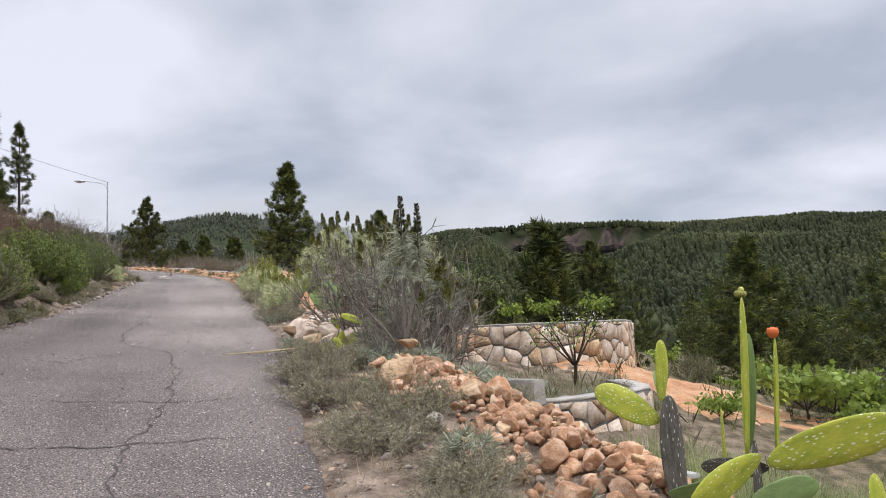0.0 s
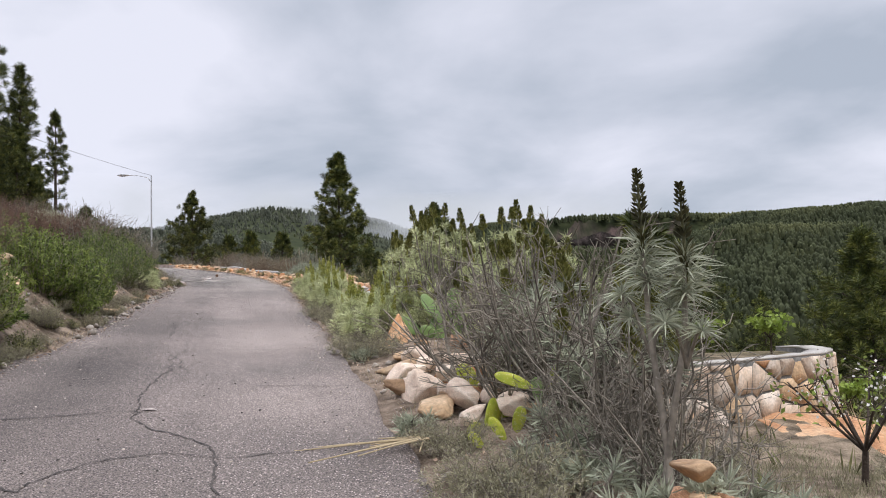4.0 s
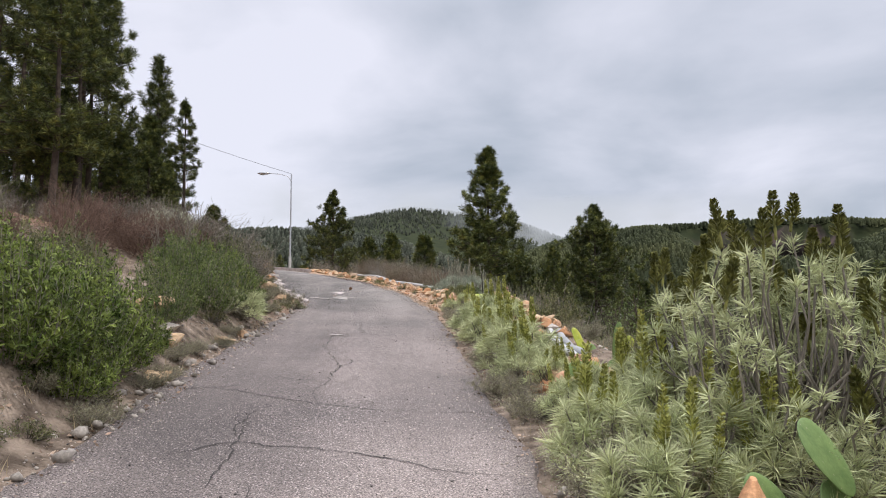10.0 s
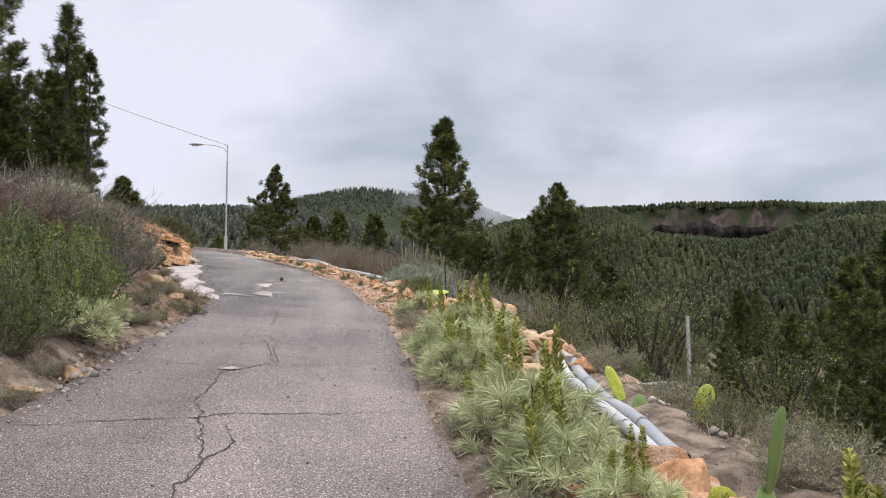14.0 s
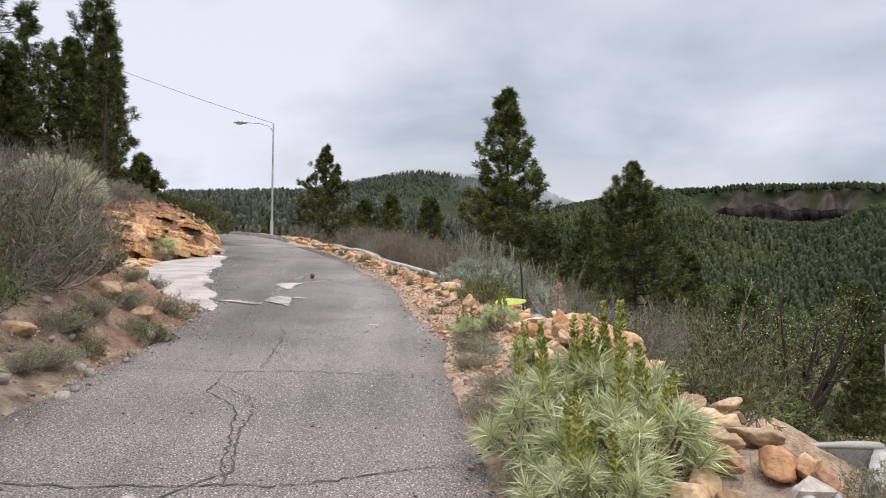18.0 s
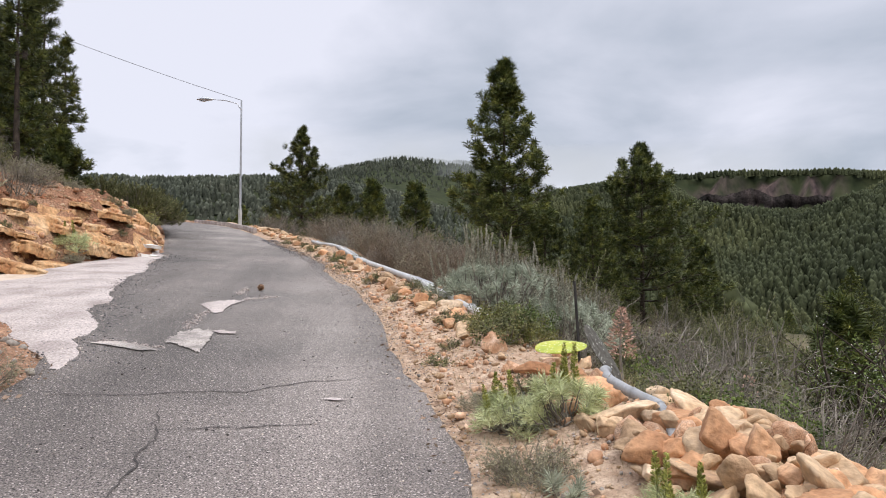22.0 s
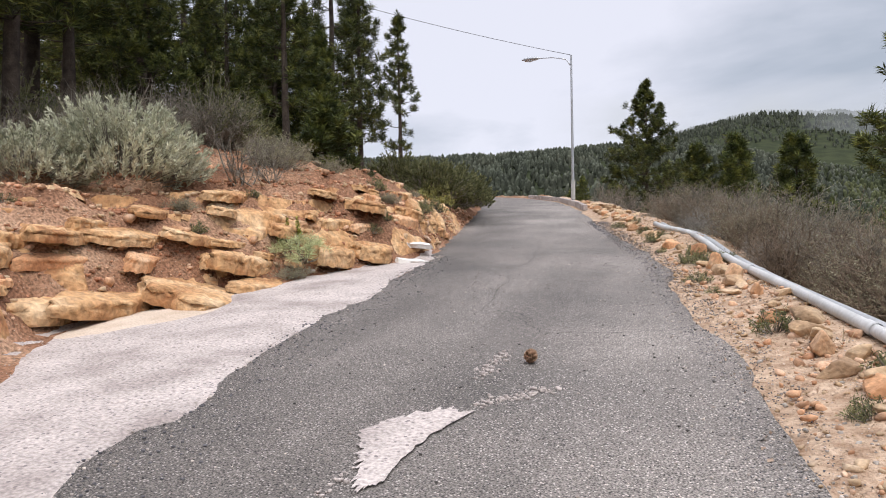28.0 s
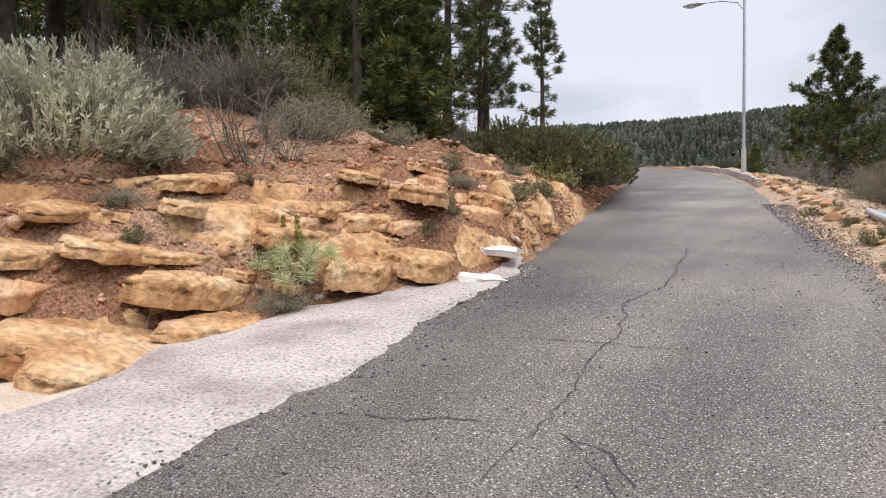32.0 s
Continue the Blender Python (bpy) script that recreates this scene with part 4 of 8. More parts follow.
# whitish boulders on the verge
for x, y, s, k in ((1.5, 11.7, 0.5, "tan"), (1.4, 10.7, 0.55, "tan"), (1.8, 11.0, 0.42, "orange"), (2.2, 11.1, 0.4, "tan"), (1.35, 9.9, 0.42, "tan"), (1.75, 10.3, 0.36, "orange"), (2.0, 9.6, 0.3, "tan"), (1.9, 8.8, 0.26, "tan"), (1.62, 12.4, 0.3, "tan"), (2.3, 12.6, 0.3, "pink"), (1.95, 13.0, 0.2, "tan")):
    stone_at(k, x, y, s, label="pale tan boulder half sunk in the verge", group="boulders on the verge", stretch=(1.1, 0.9, 0.8))
for x, y, s in ((1.42, 10.5, 0.4), (1.4, 11.2, 0.42), (1.62, 11.9, 0.42), (1.75, 10.9, 0.38), (1.62, 9.9, 0.34), (1.95, 10.3, 0.36), (1.8, 9.4, 0.28), (2.05, 11.4, 0.38), (1.45, 9.3, 0.22), (1.55, 10.2, 0.3), (1.6, 11.4, 0.3), (1.8, 9.9, 0.26)):
    stone_at("pale", x, y, s, gz(x, y) + 0.12, label="whitish boulder on the verge", group="boulders on the verge", stretch=(1.0, 0.9, 0.9))
# pointed reddish rock
bm = bmesh.new()
bmesh.ops.create_cone(bm, cap_ends=True, segments=7, radius1=0.24, radius2=0.025, depth=0.42)
bmesh.ops.subdivide_edges(bm, edges=bm.edges[:], cuts=3, use_grid_fill=True)
for v in bm.verts:
    v.co += Vector([0.05 * noise.noise(v.co * 6 + Vector((k * 9, 3, 1))) for k in range(3)])
    v.co.y *= 0.75
me = bpy.data.meshes.new("pointed_rock")
bm.to_mesh(me)
bm.free()
me.materials.append(orange_rock)
tagged(new("pointed_rock", me), "pointed rusty-orange rock on the verge", "rock", "boulders on the verge").matrix_basis = pose(1.76, 13.45, gz(1.76, 13.45) + 0.16, 4, -6, 20)
# rocks beside the echiums
for k in range(26):
    y = rs.uniform(16.6, 18.6)
    x = edge_r(y) + rs.uniform(0.45, 1.3)
    stone_at(("orange", "tan", "pink")[k % 3], float(x), float(y), float(rs.uniform(0.10, 0.30)), label="broken tan-orange rock beside the lane", group="rocks beside the echiums")
for k in range(22):
    x, y = rs.uniform(1.6, 2.35), rs.uniform(16.3, 18.3)
    stone_at(("pink", "orange", "tan", "pink")[k % 4], float(x), float(y), float(rs.uniform(0.2, 0.42)), gz(float(x), float(y)) + float(rs.uniform(0.04, 0.12)), label="broken reddish rock beside the prickly pear", group="rocks beside the echiums", lean=30)
for k in range(12):
    y = rs.uniform(21.0, 23.0)
    x = edge_r(y) + rs.uniform(0.85, 1.6)
    stone_at(("orange", "tan", "grey")[k % 3], float(x), float(y), float(rs.uniform(0.12, 0.26)), label="broken tan rock in a low heap", group="rocks beside the echiums")
# second heap
heap2 = thing("rock_heap", "heap of pale orange stones along the edge of the lane", "rock pile")
for k in range(210):
    u, w = rs.rand() ** 0.9, rs.uniform(-0.5, 0.5)
    y = 24.0 + u * 2.5
    x = edge_r(y) + 1.38 + w
    size = float(np.clip(rs.lognormal(-1.75, 0.4), 0.09, 0.32))
    mound = 0.22 * (1 - (w / 0.62) ** 2) * min(1, 4 * u + 0.2, 4 * (1 - u) + 0.1)
    stone_at(("tan", "orange", "tan", "pink")[k % 4], float(x), float(y), size, gz(float(x), float(y)) + mound * (1 if k % 3 else rs.rand()) + 0.02, parent=heap2, lean=35)
for x, y, q in ((1.95, 21.5, 0.34), (2.15, 21.2, 0.4), (2.35, 22.0, 0.3), (2.1, 22.3, 0.26), (2.45, 22.5, 0.36), (1.98, 22.0, 0.22), (2.7, 22.2, 0.3), (2.3, 22.8, 0.24), (2.0, 20.7, 0.26), (2.6, 23.1, 0.28), (2.2, 23.3, 0.22)):
    stone_at("tan" if q > 0.27 else "orange", x, y, q, gz(x, y) + 0.06, label="broken tan boulder beside the pipes", group="rocks beside the echiums", stretch=(1.1, 0.9, 0.85))
for k in range(22):
    x, y = rs.uniform(1.95, 2.85), rs.uniform(20.9, 23.6)
    stone_at(("tan", "orange", "pink")[k % 3], float(x), float(y), float(rs.uniform(0.10, 0.26)), gz(float(x), float(y)) + float(rs.uniform(0.02, 0.1)), label="broken tan-orange rock beside the lane", group="rocks beside the echiums")
for x, y, q in ((1.95, 27.0, 0.46), (2.12, 26.6, 0.4), (1.78, 27.5, 0.36), (2.05, 27.6, 0.34), (2.5, 26.05, 0.5), (2.3, 25.6, 0.44), (2.0, 26.1, 0.36), (1.85, 28.1, 0.3)):
    stone_at(("tan", "orange")[int(q * 50) % 2], x, y, q, gz(x, y) + 0.06, label="large flat orange boulder beside the pipes", group="rocks beside the pipes", stretch=(1.2, 0.95, 0.6))
for x, y, q in ((-3.09, 14.7, 0.42), (-3.25, 14.3, 0.3), (-3.48, 17.15, 0.4), (-3.5, 14.7, 0.34), (-3.75, 17.6, 0.3), (-5.2, 21.0, 0.4), (-5.15, 28.2, 0.4), (-2.65, 19.0, 0.26), (-2.6, 18.6, 0.18), (-3.3, 11.2, 0.36), (-3.6, 18.7, 0.36), (-4.3, 17.9, 0.4)):
    stone_at("tan" if q > 0.35 else "grey", x, y, q, gz(x, y) + 0.12, label="pale rock showing between the bushes of the bank", group="rocks of the bank", stretch=(1.1, 1.0, 0.8))
# rocks along the right-hand edge
for k in range(104):
    y = 29.5 + 31 * (k / 104) ** 1.15
    x = edge_r(y) + np.interp(y, (29, 34, 46, 60), (0.9, 0.68, 0.62, 0.55)) + rs.normal(0, 0.10)
    stone_at(("tan", "orange", "slab", "tan")[k % 4], float(x), float(y), float(rs.uniform(0.12, 0.32) * np.interp(y, (29, 60), (1, 1.2))), label="tan rock in the rough row along the lane", group="row of rocks along the lane")
for k in range(26):
    y = rs.uniform(50.5, 53.5)
    x = edge_r(y) + rs.uniform(0.5, 1.8)
    stone_at("tan", float(x), float(y), float(rs.uniform(0.14, 0.36)), label="tan rock in the rough row along the lane", group="row of rocks along the lane")
for k in range(26):
    y = rs.uniform(27.8, 33.6)
    x = edge_r(y) + rs.uniform(1.15, 1.75)
    stone_at(("tan", "orange", "tan")[k % 3], float(x), float(y), float(rs.uniform(0.08, 0.28)), label="tan rock in the rough row along the lane", group="row of rocks along the lane")
for k in range(54):
    y = rs.uniform(25.8, 31.6)
    x = edge_r(y) + rs.uniform(0.8, 1.65)
    stone_at(("tan", "orange", "tan", "pink")[k % 4], float(x), float(y), float(0.09 + 0.22 * rs.rand() ** 2), gz(float(x), float(y)) + float(rs.uniform(0.01, 0.06)), label="broken tan-orange rock beside the lane", group="row of rocks along the lane", lean=30)
stone_at("tan", 1.5, 31.75, 0.42, label="pale rounded boulder at the end of the pipes", group="boulders on the verge")
# the rocky bank
def ledge(x, y, length, width, height, turn, seed, mat):
    """A flat-topped, broken-edged layer of rock."""
    rng = np.random.RandomState(seed)
    n = 40
    a = np.arange(n) * 2 * np.pi / n
    out = 1 + 0.16 * np.sin(2 * a + rng.rand() * 6) + 0.12 * np.sin(3 * a + rng.rand() * 6) + 0.09 * np.sin(5 * a + rng.rand() * 6) + rng.normal(0, 0.045, n)
    v = []
    for r, z, j in ((1.02, -0.55, 0.0), (1.04, 0.15, 0.02), (0.97, 0.45, 0.03), (1.0, 0.62, 0.03), (0.93, 0.96, 0.02), (0.62, 1.05, 0.05), (0.3, 1.08, 0.06)):
        rr = out * r + rng.normal(0, j, n)
        v.append(np.c_[np.cos(a) * rr * length / 2, np.sin(a) * rr * width / 2, np.full(n, z * height) + rng.normal(0, 0.05 * height + 0.004, n)])
    v = np.concatenate(v + [np.array([[0, 0, 1.1 * height]])])
    f = []
    for q in range(6):
        for i in range(n):
            j = (i + 1) % n
            f += [(q * n + i, q * n + j, (q + 1) * n + j), (q * n + i, (q + 1) * n + j, (q + 1) * n + i)]
    f += [(6 * n + i, 6 * n + (i + 1) % n, 7 * n) for i in range(n)]
    ob = new("rock_ledge", mesh_of("rock_ledge", v, f, mat, True))
    fx, fy = x + 0.42 * width * math.sin(radians(turn)), y - 0.42 * width * math.cos(radians(turn))
    ob.matrix_basis = pose(x, y, 0.6 * gz(fx, fy) + 0.4 * gz(x, y) - 0.02, 0, 0, turn) @ pose(0, 0, 0, rng.uniform(9, 19), rng.uniform(-5, 5), 0)
    return tagged(ob, "layered pale orange rock ledge in the bank", "rock", "rock ledges of the bank")


def outcrop(y0, y1, label):
    """Broken, weathered blocks and layers of sandstone coming out of the bank."""
    ys, ds = np.arange(y0, y1 + 0.001, 0.035), np.arange(-0.12, 2.3, 0.035)
    D, Y = np.meshgrid(ds, ys)
    X = edge_l(Y) - apron(Y) - D
    g = ground_z(X, Y)
    # blocks: the nearest of scattered middles, lengthened along the bank
    r2 = np.random.RandomState(91)
    by, bd = np.meshgrid(np.arange(30, 48, 0.95), np.arange(-0.4, 3.0, 0.42))
    by, bd = (by + r2.uniform(-0.42, 0.42, by.shape)).ravel(), (bd + r2.uniform(-0.18, 0.18, bd.shape)).ravel()
    lift, tilt_d, tilt_y = r2.uniform(-0.09, 0.14, len(by)), r2.normal(0.10, 0.14, len(by)), r2.normal(0, 0.07, len(by))
    wy, wd = Y + 0.22 * fbm(X * 1.6, Y * 1.6, 3), D + 0.16 * fbm(X * 1.7 + 9, Y * 1.7, 3)
    dist = ((wy[..., None] - by) / 1.9) ** 2 + (wd[..., None] - bd) ** 2
    k = np.argsort(dist, -1)[..., :2]
    d1, d2 = np.sqrt(np.take_along_axis(dist, k[..., :1], -1)[..., 0]), np.sqrt(np.take_along_axis(dist, k[..., 1:], -1)[..., 0])
    k = k[..., 0]
    base = g
    top = lift[k] + tilt_d[k] * (D - bd[k]) * -1.6 + tilt_y[k] * (Y - by[k])
    gap = 1 - smooth((d2 - d1) / 0.11)
    fade = 0.30 * smooth((D - np.interp(Y, (33, 36.5, 39, 46), (1.6, 1.3, 0.8, 0.6))) / 0.5) + 0.3 * smooth((0.0 - D) / 0.1)
    Z = base + 0.8 * top - 0.02 - 0.14 * gap - fade + 0.05 * fbm(X * 2.6, Y * 2.2, 3) + 0.02 * fbm(X * 9, Y * 8, 3)
    n = len(ds)
    i = np.arange(len(ys) - 1)[:, None] * n + np.arange(n - 1)[None]
    f = np.stack([i, i + n, i + n + 1, i + 1], -1).reshape(-1, 4)
    v = np.c_[X.ravel(), Y.ravel(), Z.ravel()]
    proud = (Z - g).ravel()
    owner = k.ravel()[f[:, 0]]
    rock = thing("rock_outcrop", label, "rock", "rock outcrops of the bank")
    for q in np.unique(owner):
        ff = f[owner == q]
        if proud[ff].max() < 0.02:
            continue
        used, back = np.unique(ff, return_inverse=True)
        piece("block", mesh_of("block", v[used], back.reshape(-1, 4), sandstone, True), rock)


for y0, y1 in ((31.6, 35.2), (35.2, 38.4), (38.4, 42.0), (42.0, 46.5)):
    outcrop(y0, y1, "stepped pale orange sandstone outcrop in the bank")
lr = np.random.RandomState(12)
for x, y, l, w, h in ((-5.72, 35.45, 1.9, 0.85, 0.15), (-5.98, 34.6, 1.5, 0.7, 0.13), (-5.78, 36.4, 1.15, 0.6, 0.15), (-6.4, 35.3, 1.5, 0.55, 0.09), (-6.65, 34.4, 1.2, 0.5, 0.10), (-6.2, 33.8, 1.2, 0.7, 0.14), (-6.55, 33.2, 1.1, 0.6, 0.13), (-5.22, 37.7, 1.0, 0.5, 0.17), (-4.95, 38.4, 1.0, 0.5, 0.15), (-5.3, 38.9, 1.1, 0.5, 0.12), (-6.12, 36.0, 1.1, 0.45, 0.09),
                      (-6.65, 35.9, 1.1, 0.4, 0.06), (-6.3, 36.7, 0.8, 0.4, 0.08), (-6.4, 37.05, 0.9, 0.3, 0.09), (-5.6, 39.5, 0.8, 0.35, 0.08), (-5.75, 38.5, 0.8, 0.35, 0.07), (-5.05, 39.9, 0.8, 0.4, 0.12), (-5.6, 37.4, 0.9, 0.4, 0.11), (-5.35, 36.3, 1.0, 0.4, 0.08)):
    ledge(x, y, 1.2 * l, 1.25 * w, 0.9 * h, 105 + float(lr.normal(0, 9)), int(300 - 10 * x * y), sandstone)
for k in range(30):
    y = 32.4 + 9.5 * (k + lr.rand()) / 30
    x = float(edge_l(y) - apron(y) - lr.uniform(0.05, 0.85))
    ledge(x, y, float(lr.uniform(0.35, 1.0)), float(lr.uniform(0.18, 0.42)), float(lr.uniform(0.04, 0.11)), 108 + float(lr.normal(0, 14)), 300 + k, sandstone if lr.rand() < 0.65 else orange_rock)
for x, y, s, k in ((-6.62, 37.4, 0.24, "slab"), (-6.45, 37.7, 0.2, "slab"), (-6.1, 38.3, 0.22, "tan"), (-6.5, 39.6, 0.2, "tan"), (-7.0, 40.3, 0.24, "slab"), (-7.5, 41.2, 0.24, "tan"), (-7.2, 41.0, 0.16, "tan"), (-7.8, 41.8, 0.2, "slab"), (-7.9, 42.2, 0.26, "orange"), (-7.4, 41.6, 0.14, "tan")):
    stone_at(k, x, y, s, label="loose tan stone lying on the red bank", group="loose stones of the bank")
for x, y, s in ((-3.25, 14.7, 0.6), (-3.55, 15.5, 0.55), (-4.1, 16.2, 0.55), (-4.5, 17.2, 0.55), (-4.2, 14.8, 0.45), (-3.0, 19.4, 0.45), (-2.6, 18.9, 0.35), (-5.4, 19.6, 0.6), (-5.2, 17.6, 0.5), (-3.8, 16.9, 0.4), (-4.3, 17.6, 0.4), (-4.5, 13.6, 0.4), (-3.4, 13.9, 0.3), (-2.35, 17.5, 0.3), (-2.3, 20.4, 0.24), (-3.1, 24.2, 0.4), (-2.7, 27.2, 0.3), (-2.5, 28.0, 0.32), (-3.0, 28.4, 0.3), (-2.46, 26.85, 0.36), (-2.75, 26.5, 0.4), (-2.7, 24.5, 0.3), (-3.3, 28.8, 0.5), (-4.77, 15.65, 0.5), (-4.1, 14.36, 0.45), (-3.73, 14.3, 0.5), (-3.2, 15.05, 0.42), (-4.16, 18.3, 0.5), (-4.5, 15.1, 0.4), (-4.3, 14.8, 0.3), (-4.9, 16.3, 0.45), (-5.2, 15.6, 0.5), (-3.95, 13.9, 0.35), (-2.2, 21.2, 0.22), (-2.4, 17.6, 0.25), (-3.4, 14.4, 0.35)):
    stone_at("tan", x, y, s, label="pale boulder in the bushy bank", group="stones of the bushy bank")


def joined_stones(name, label, kinds, spots):
    """Many small stones in one mesh."""
    v, f, n = [], [], 0
    for x, y, size, dz in spots:
        me = STONES[kinds[rs.randint(len(kinds))]][rs.randint(5)]
        co = np.empty(len(me.vertices) * 3)
        me.vertices.foreach_get("co", co)
        tri_i = np.empty(len(me.polygons) * 3, dtype=np.int32)
        me.polygons.foreach_get("vertices", tri_i)
        m = np.array(Euler(rs.uniform(-0.5, 0.5, 3) + np.array([0, 0, rs.uniform(0, 6)])).to_matrix())
        v.append(co.reshape(-1, 3) @ m.T * size * 0.75 + np.array([x, y, dz]))
        f.append(tri_i.reshape(-1, 3) + n)
        n += len(co) // 3
    v, f = np.concatenate(v), np.concatenate(f)
    ob = new(name, mesh_of(name, v, f, STONES[kinds[0]][0].materials[0]))
    return tagged(ob, label, "stones", kind="stuff")


def strewn(side, y0, y1, n, d0, d1, s0, s1, spread=1.0):
    y = rs.uniform(y0, y1, n)
    d = d0 + (d1 - d0) * rs.rand(n) ** spread
    x = edge_r(y) + d if side > 0 else edge_l(y) - apron(y) - d
    size = s0 + (s1 - s0) * rs.rand(n) ** 3
    return list(zip(x, y, size, ground_z(x, y) + size * 0.12))


joined_stones("rubble", "broken orange stones at the bottom of the rubble heap", ("chip",), [(1.87 + 0.75 * u + w, 7.3 - 3.9 * u + 0.5 * w, q, gz(1.87 + 0.75 * u + w, 7.3 - 3.9 * u + 0.5 * w) + 0.02) for u, w, q in zip(rs.rand(420), rs.normal(0, 0.33, 420), rs.uniform(0.06, 0.17, 420))])
joined_stones("rubble", "small tan stones and grit strewn over the verge", ("tanchip",), strewn(1, 24, 47, 1500, 0.1, 1.5, 0.02, 0.10))
joined_stones("rubble", "broken tan and orange stones along the verge", ("chip",), strewn(1, 26.5, 46, 420, 0.5, 1.7, 0.02, 0.11))
joined_stones("rubble", "broken orange stones beside the asphalt", ("chip",), strewn(1, 24, 40, 900, 0.15, 1.3, 0.03, 0.13))
joined_stones("rubble", "broken tan slabs and chips between the ledges", ("tanchip",), strewn(-1, 32, 44, 1100, 0.0, 1.9, 0.03, 0.15))
joined_stones("rubble", "crumbs of tan stone over the verge", ("tanchip",), strewn(1, 22, 47, 3600, 0.02, 1.45, 0.012, 0.06))
joined_stones("rubble", "pale gravel over the verge", ("grey",), strewn(1, 24, 48, 1500, 0.0, 1.5, 0.015, 0.05))
joined_stones("rubble", "small pale stones strewn over the verge", ("grey",), strewn(1, 3, 26, 700, 0.05, 2.2, 0.025, 0.12))
joined_stones("rubble", "red and orange stones strewn over the bank", ("chip",), strewn(-1, 32, 50, 1500, 0.0, 4.0, 0.03, 0.17))
joined_stones("rubble", "pale stones strewn at the foot of the bushy bank", ("grey",), strewn(-1, 6, 30, 900, -0.1, 2.4, 0.025, 0.16, 1.6))

# ---- plants ----
def bush_place(meshes, name, label, category, group, x, y, scale=1.0, turn=0.0, sz=1.0, sink=0.03, z=None, lean=(0, 0)):
    ob = thing(name, label, category, group, at=pose(x, y, (gz(x, y) if z is None else z) - sink, lean[0], lean[1], turn) @ Matrix.Diagonal((scale, scale, scale * sz, 1)))
    for pname, me, at in meshes:
        piece(pname, me, ob, at=at)
    return ob


def arc(a, b, bend, n=6):
    s = np.linspace(0, 1, n)[:, None]
    return a * (1 - s) ** 2 + 2 * (1 - s) * s * bend + b * s ** 2


def brush(seed, n=40, h=1.0, r=0.7, mat=None, thick=0.010, side=7, upright=0.5, leaf_mat=None):
    """A tangle of crooked stems that fork twice; a few dry leaves where a material for them is given."""
    rng = np.random.RandomState(seed)
    b, tw, lf = Bits(), Bits(), Bits()
    for k in range(n):
        a, q = rng.rand() * 6.28, math.sqrt(rng.rand())
        foot = np.array([0.2 * r * rng.normal(), 0.2 * r * rng.normal(), -0.02])
        tip = np.array([math.cos(a) * q * r, math.sin(a) * q * r, h * (1.05 - 0.6 * q * q * (1 - upright)) * rng.uniform(0.45, 1.0)])
        bend = foot * 0.6 + tip * np.array([0.75, 0.75, 0.3]) + rng.normal(0, 0.10 * r, 3)
        pts = arc(foot, tip, bend, 7) + np.cumsum(rng.normal(0, 0.03 * h, (7, 3)), 0) * np.linspace(0, 1, 7)[:, None]
        b.tube(pts, thick * rng.uniform(0.7, 1.5), thick * 0.4, 4)
        for _ in range(side):
            t = rng.uniform(0.25, 0.95)
            p = np.array([np.interp(t, np.linspace(0, 1, 7), pts[:, i]) for i in range(3)])
            w = rng.normal(0, 0.8, 3) * np.array([1, 1, 0.7]) + np.array([math.cos(a), math.sin(a), 0.9])
            w *= 0.34 * h * rng.uniform(0.4, 1.2) / np.linalg.norm(w)
            e = np.array([p, p + w * 0.35 + rng.normal(0, 0.03 * h, 3), p + w * 0.7 + rng.normal(0, 0.04 * h, 3), p + w])
            e[:, 2] = np.maximum(e[:, 2], 0.01)
            tw.tube(e, thick * 0.5, thick * 0.22, 3)
            for _ in range(3):
                o = e[rng.randint(1, 4)]
                g = w * 0.4 * rng.uniform(0.4, 1.1) + rng.normal(0, 0.06 * h, 3)
                tw.tube(np.array([o, o + g * 0.5 + rng.normal(0, 0.012 * h, 3), o + g]), thick * 0.3, thick * 0.15, 3)
                if leaf_mat:
                    m = 6
                    lf.leaves(o + g * rng.uniform(0.3, 1.1, (m, 1)), rng.normal(0, 0.7, (m, 3)) + g / (np.linalg.norm(g) + 1e-6), rng.uniform(0.02, 0.05, m), 0.007, rng)
    out = [("branchwork", b.mesh("branchwork", mat), None), ("twiggery", tw.mesh("twiggery", mat), None)]
    if leaf_mat:
        out.append(("foliage", lf.mesh("foliage", leaf_mat), None))
    return out


def spike_mesh(seed, h=0.30, r=0.045, mat=None):
    rng = np.random.RandomState(seed)
    b = Bits()
    b.tube([(0, 0, -0.08), (0, 0, h * 0.5), (0, 0, h)], 0.012, 0.004, 5)
    n = 230
    t = rng.rand(n) ** 0.9
    a = rng.rand(n) * 6.28
    rad = r * (1 - t) ** 0.55 * 0.55
    base = np.c_[np.cos(a) * rad * 0.5, np.sin(a) * rad * 0.5, t * h]
    way = np.c_[np.cos(a), np.sin(a), np.full(n, 0.75)]
    b.leaves(base, way, r * (0.55 + 0.7 * (1 - t)), 0.016, rng, 0, 0.5)
    return b.mesh("flower_spike", mat or echium_spike)


SPIKES = [spike_mesh(1, 0.36, 0.052), spike_mesh(2, 0.28, 0.046), spike_mesh(3, 0.46, 0.055), spike_mesh(4, 0.42, 0.05, black_spike), spike_mesh(5, 0.23, 0.058, dark_spike), spike_mesh(6, 0.5, 0.026, surface("grey_spike", [(0.20, 0.19, 0.14), (0.38, 0.36, 0.27)], 0.8, 8, 40, 0, spread=0.25, island=0.4))]


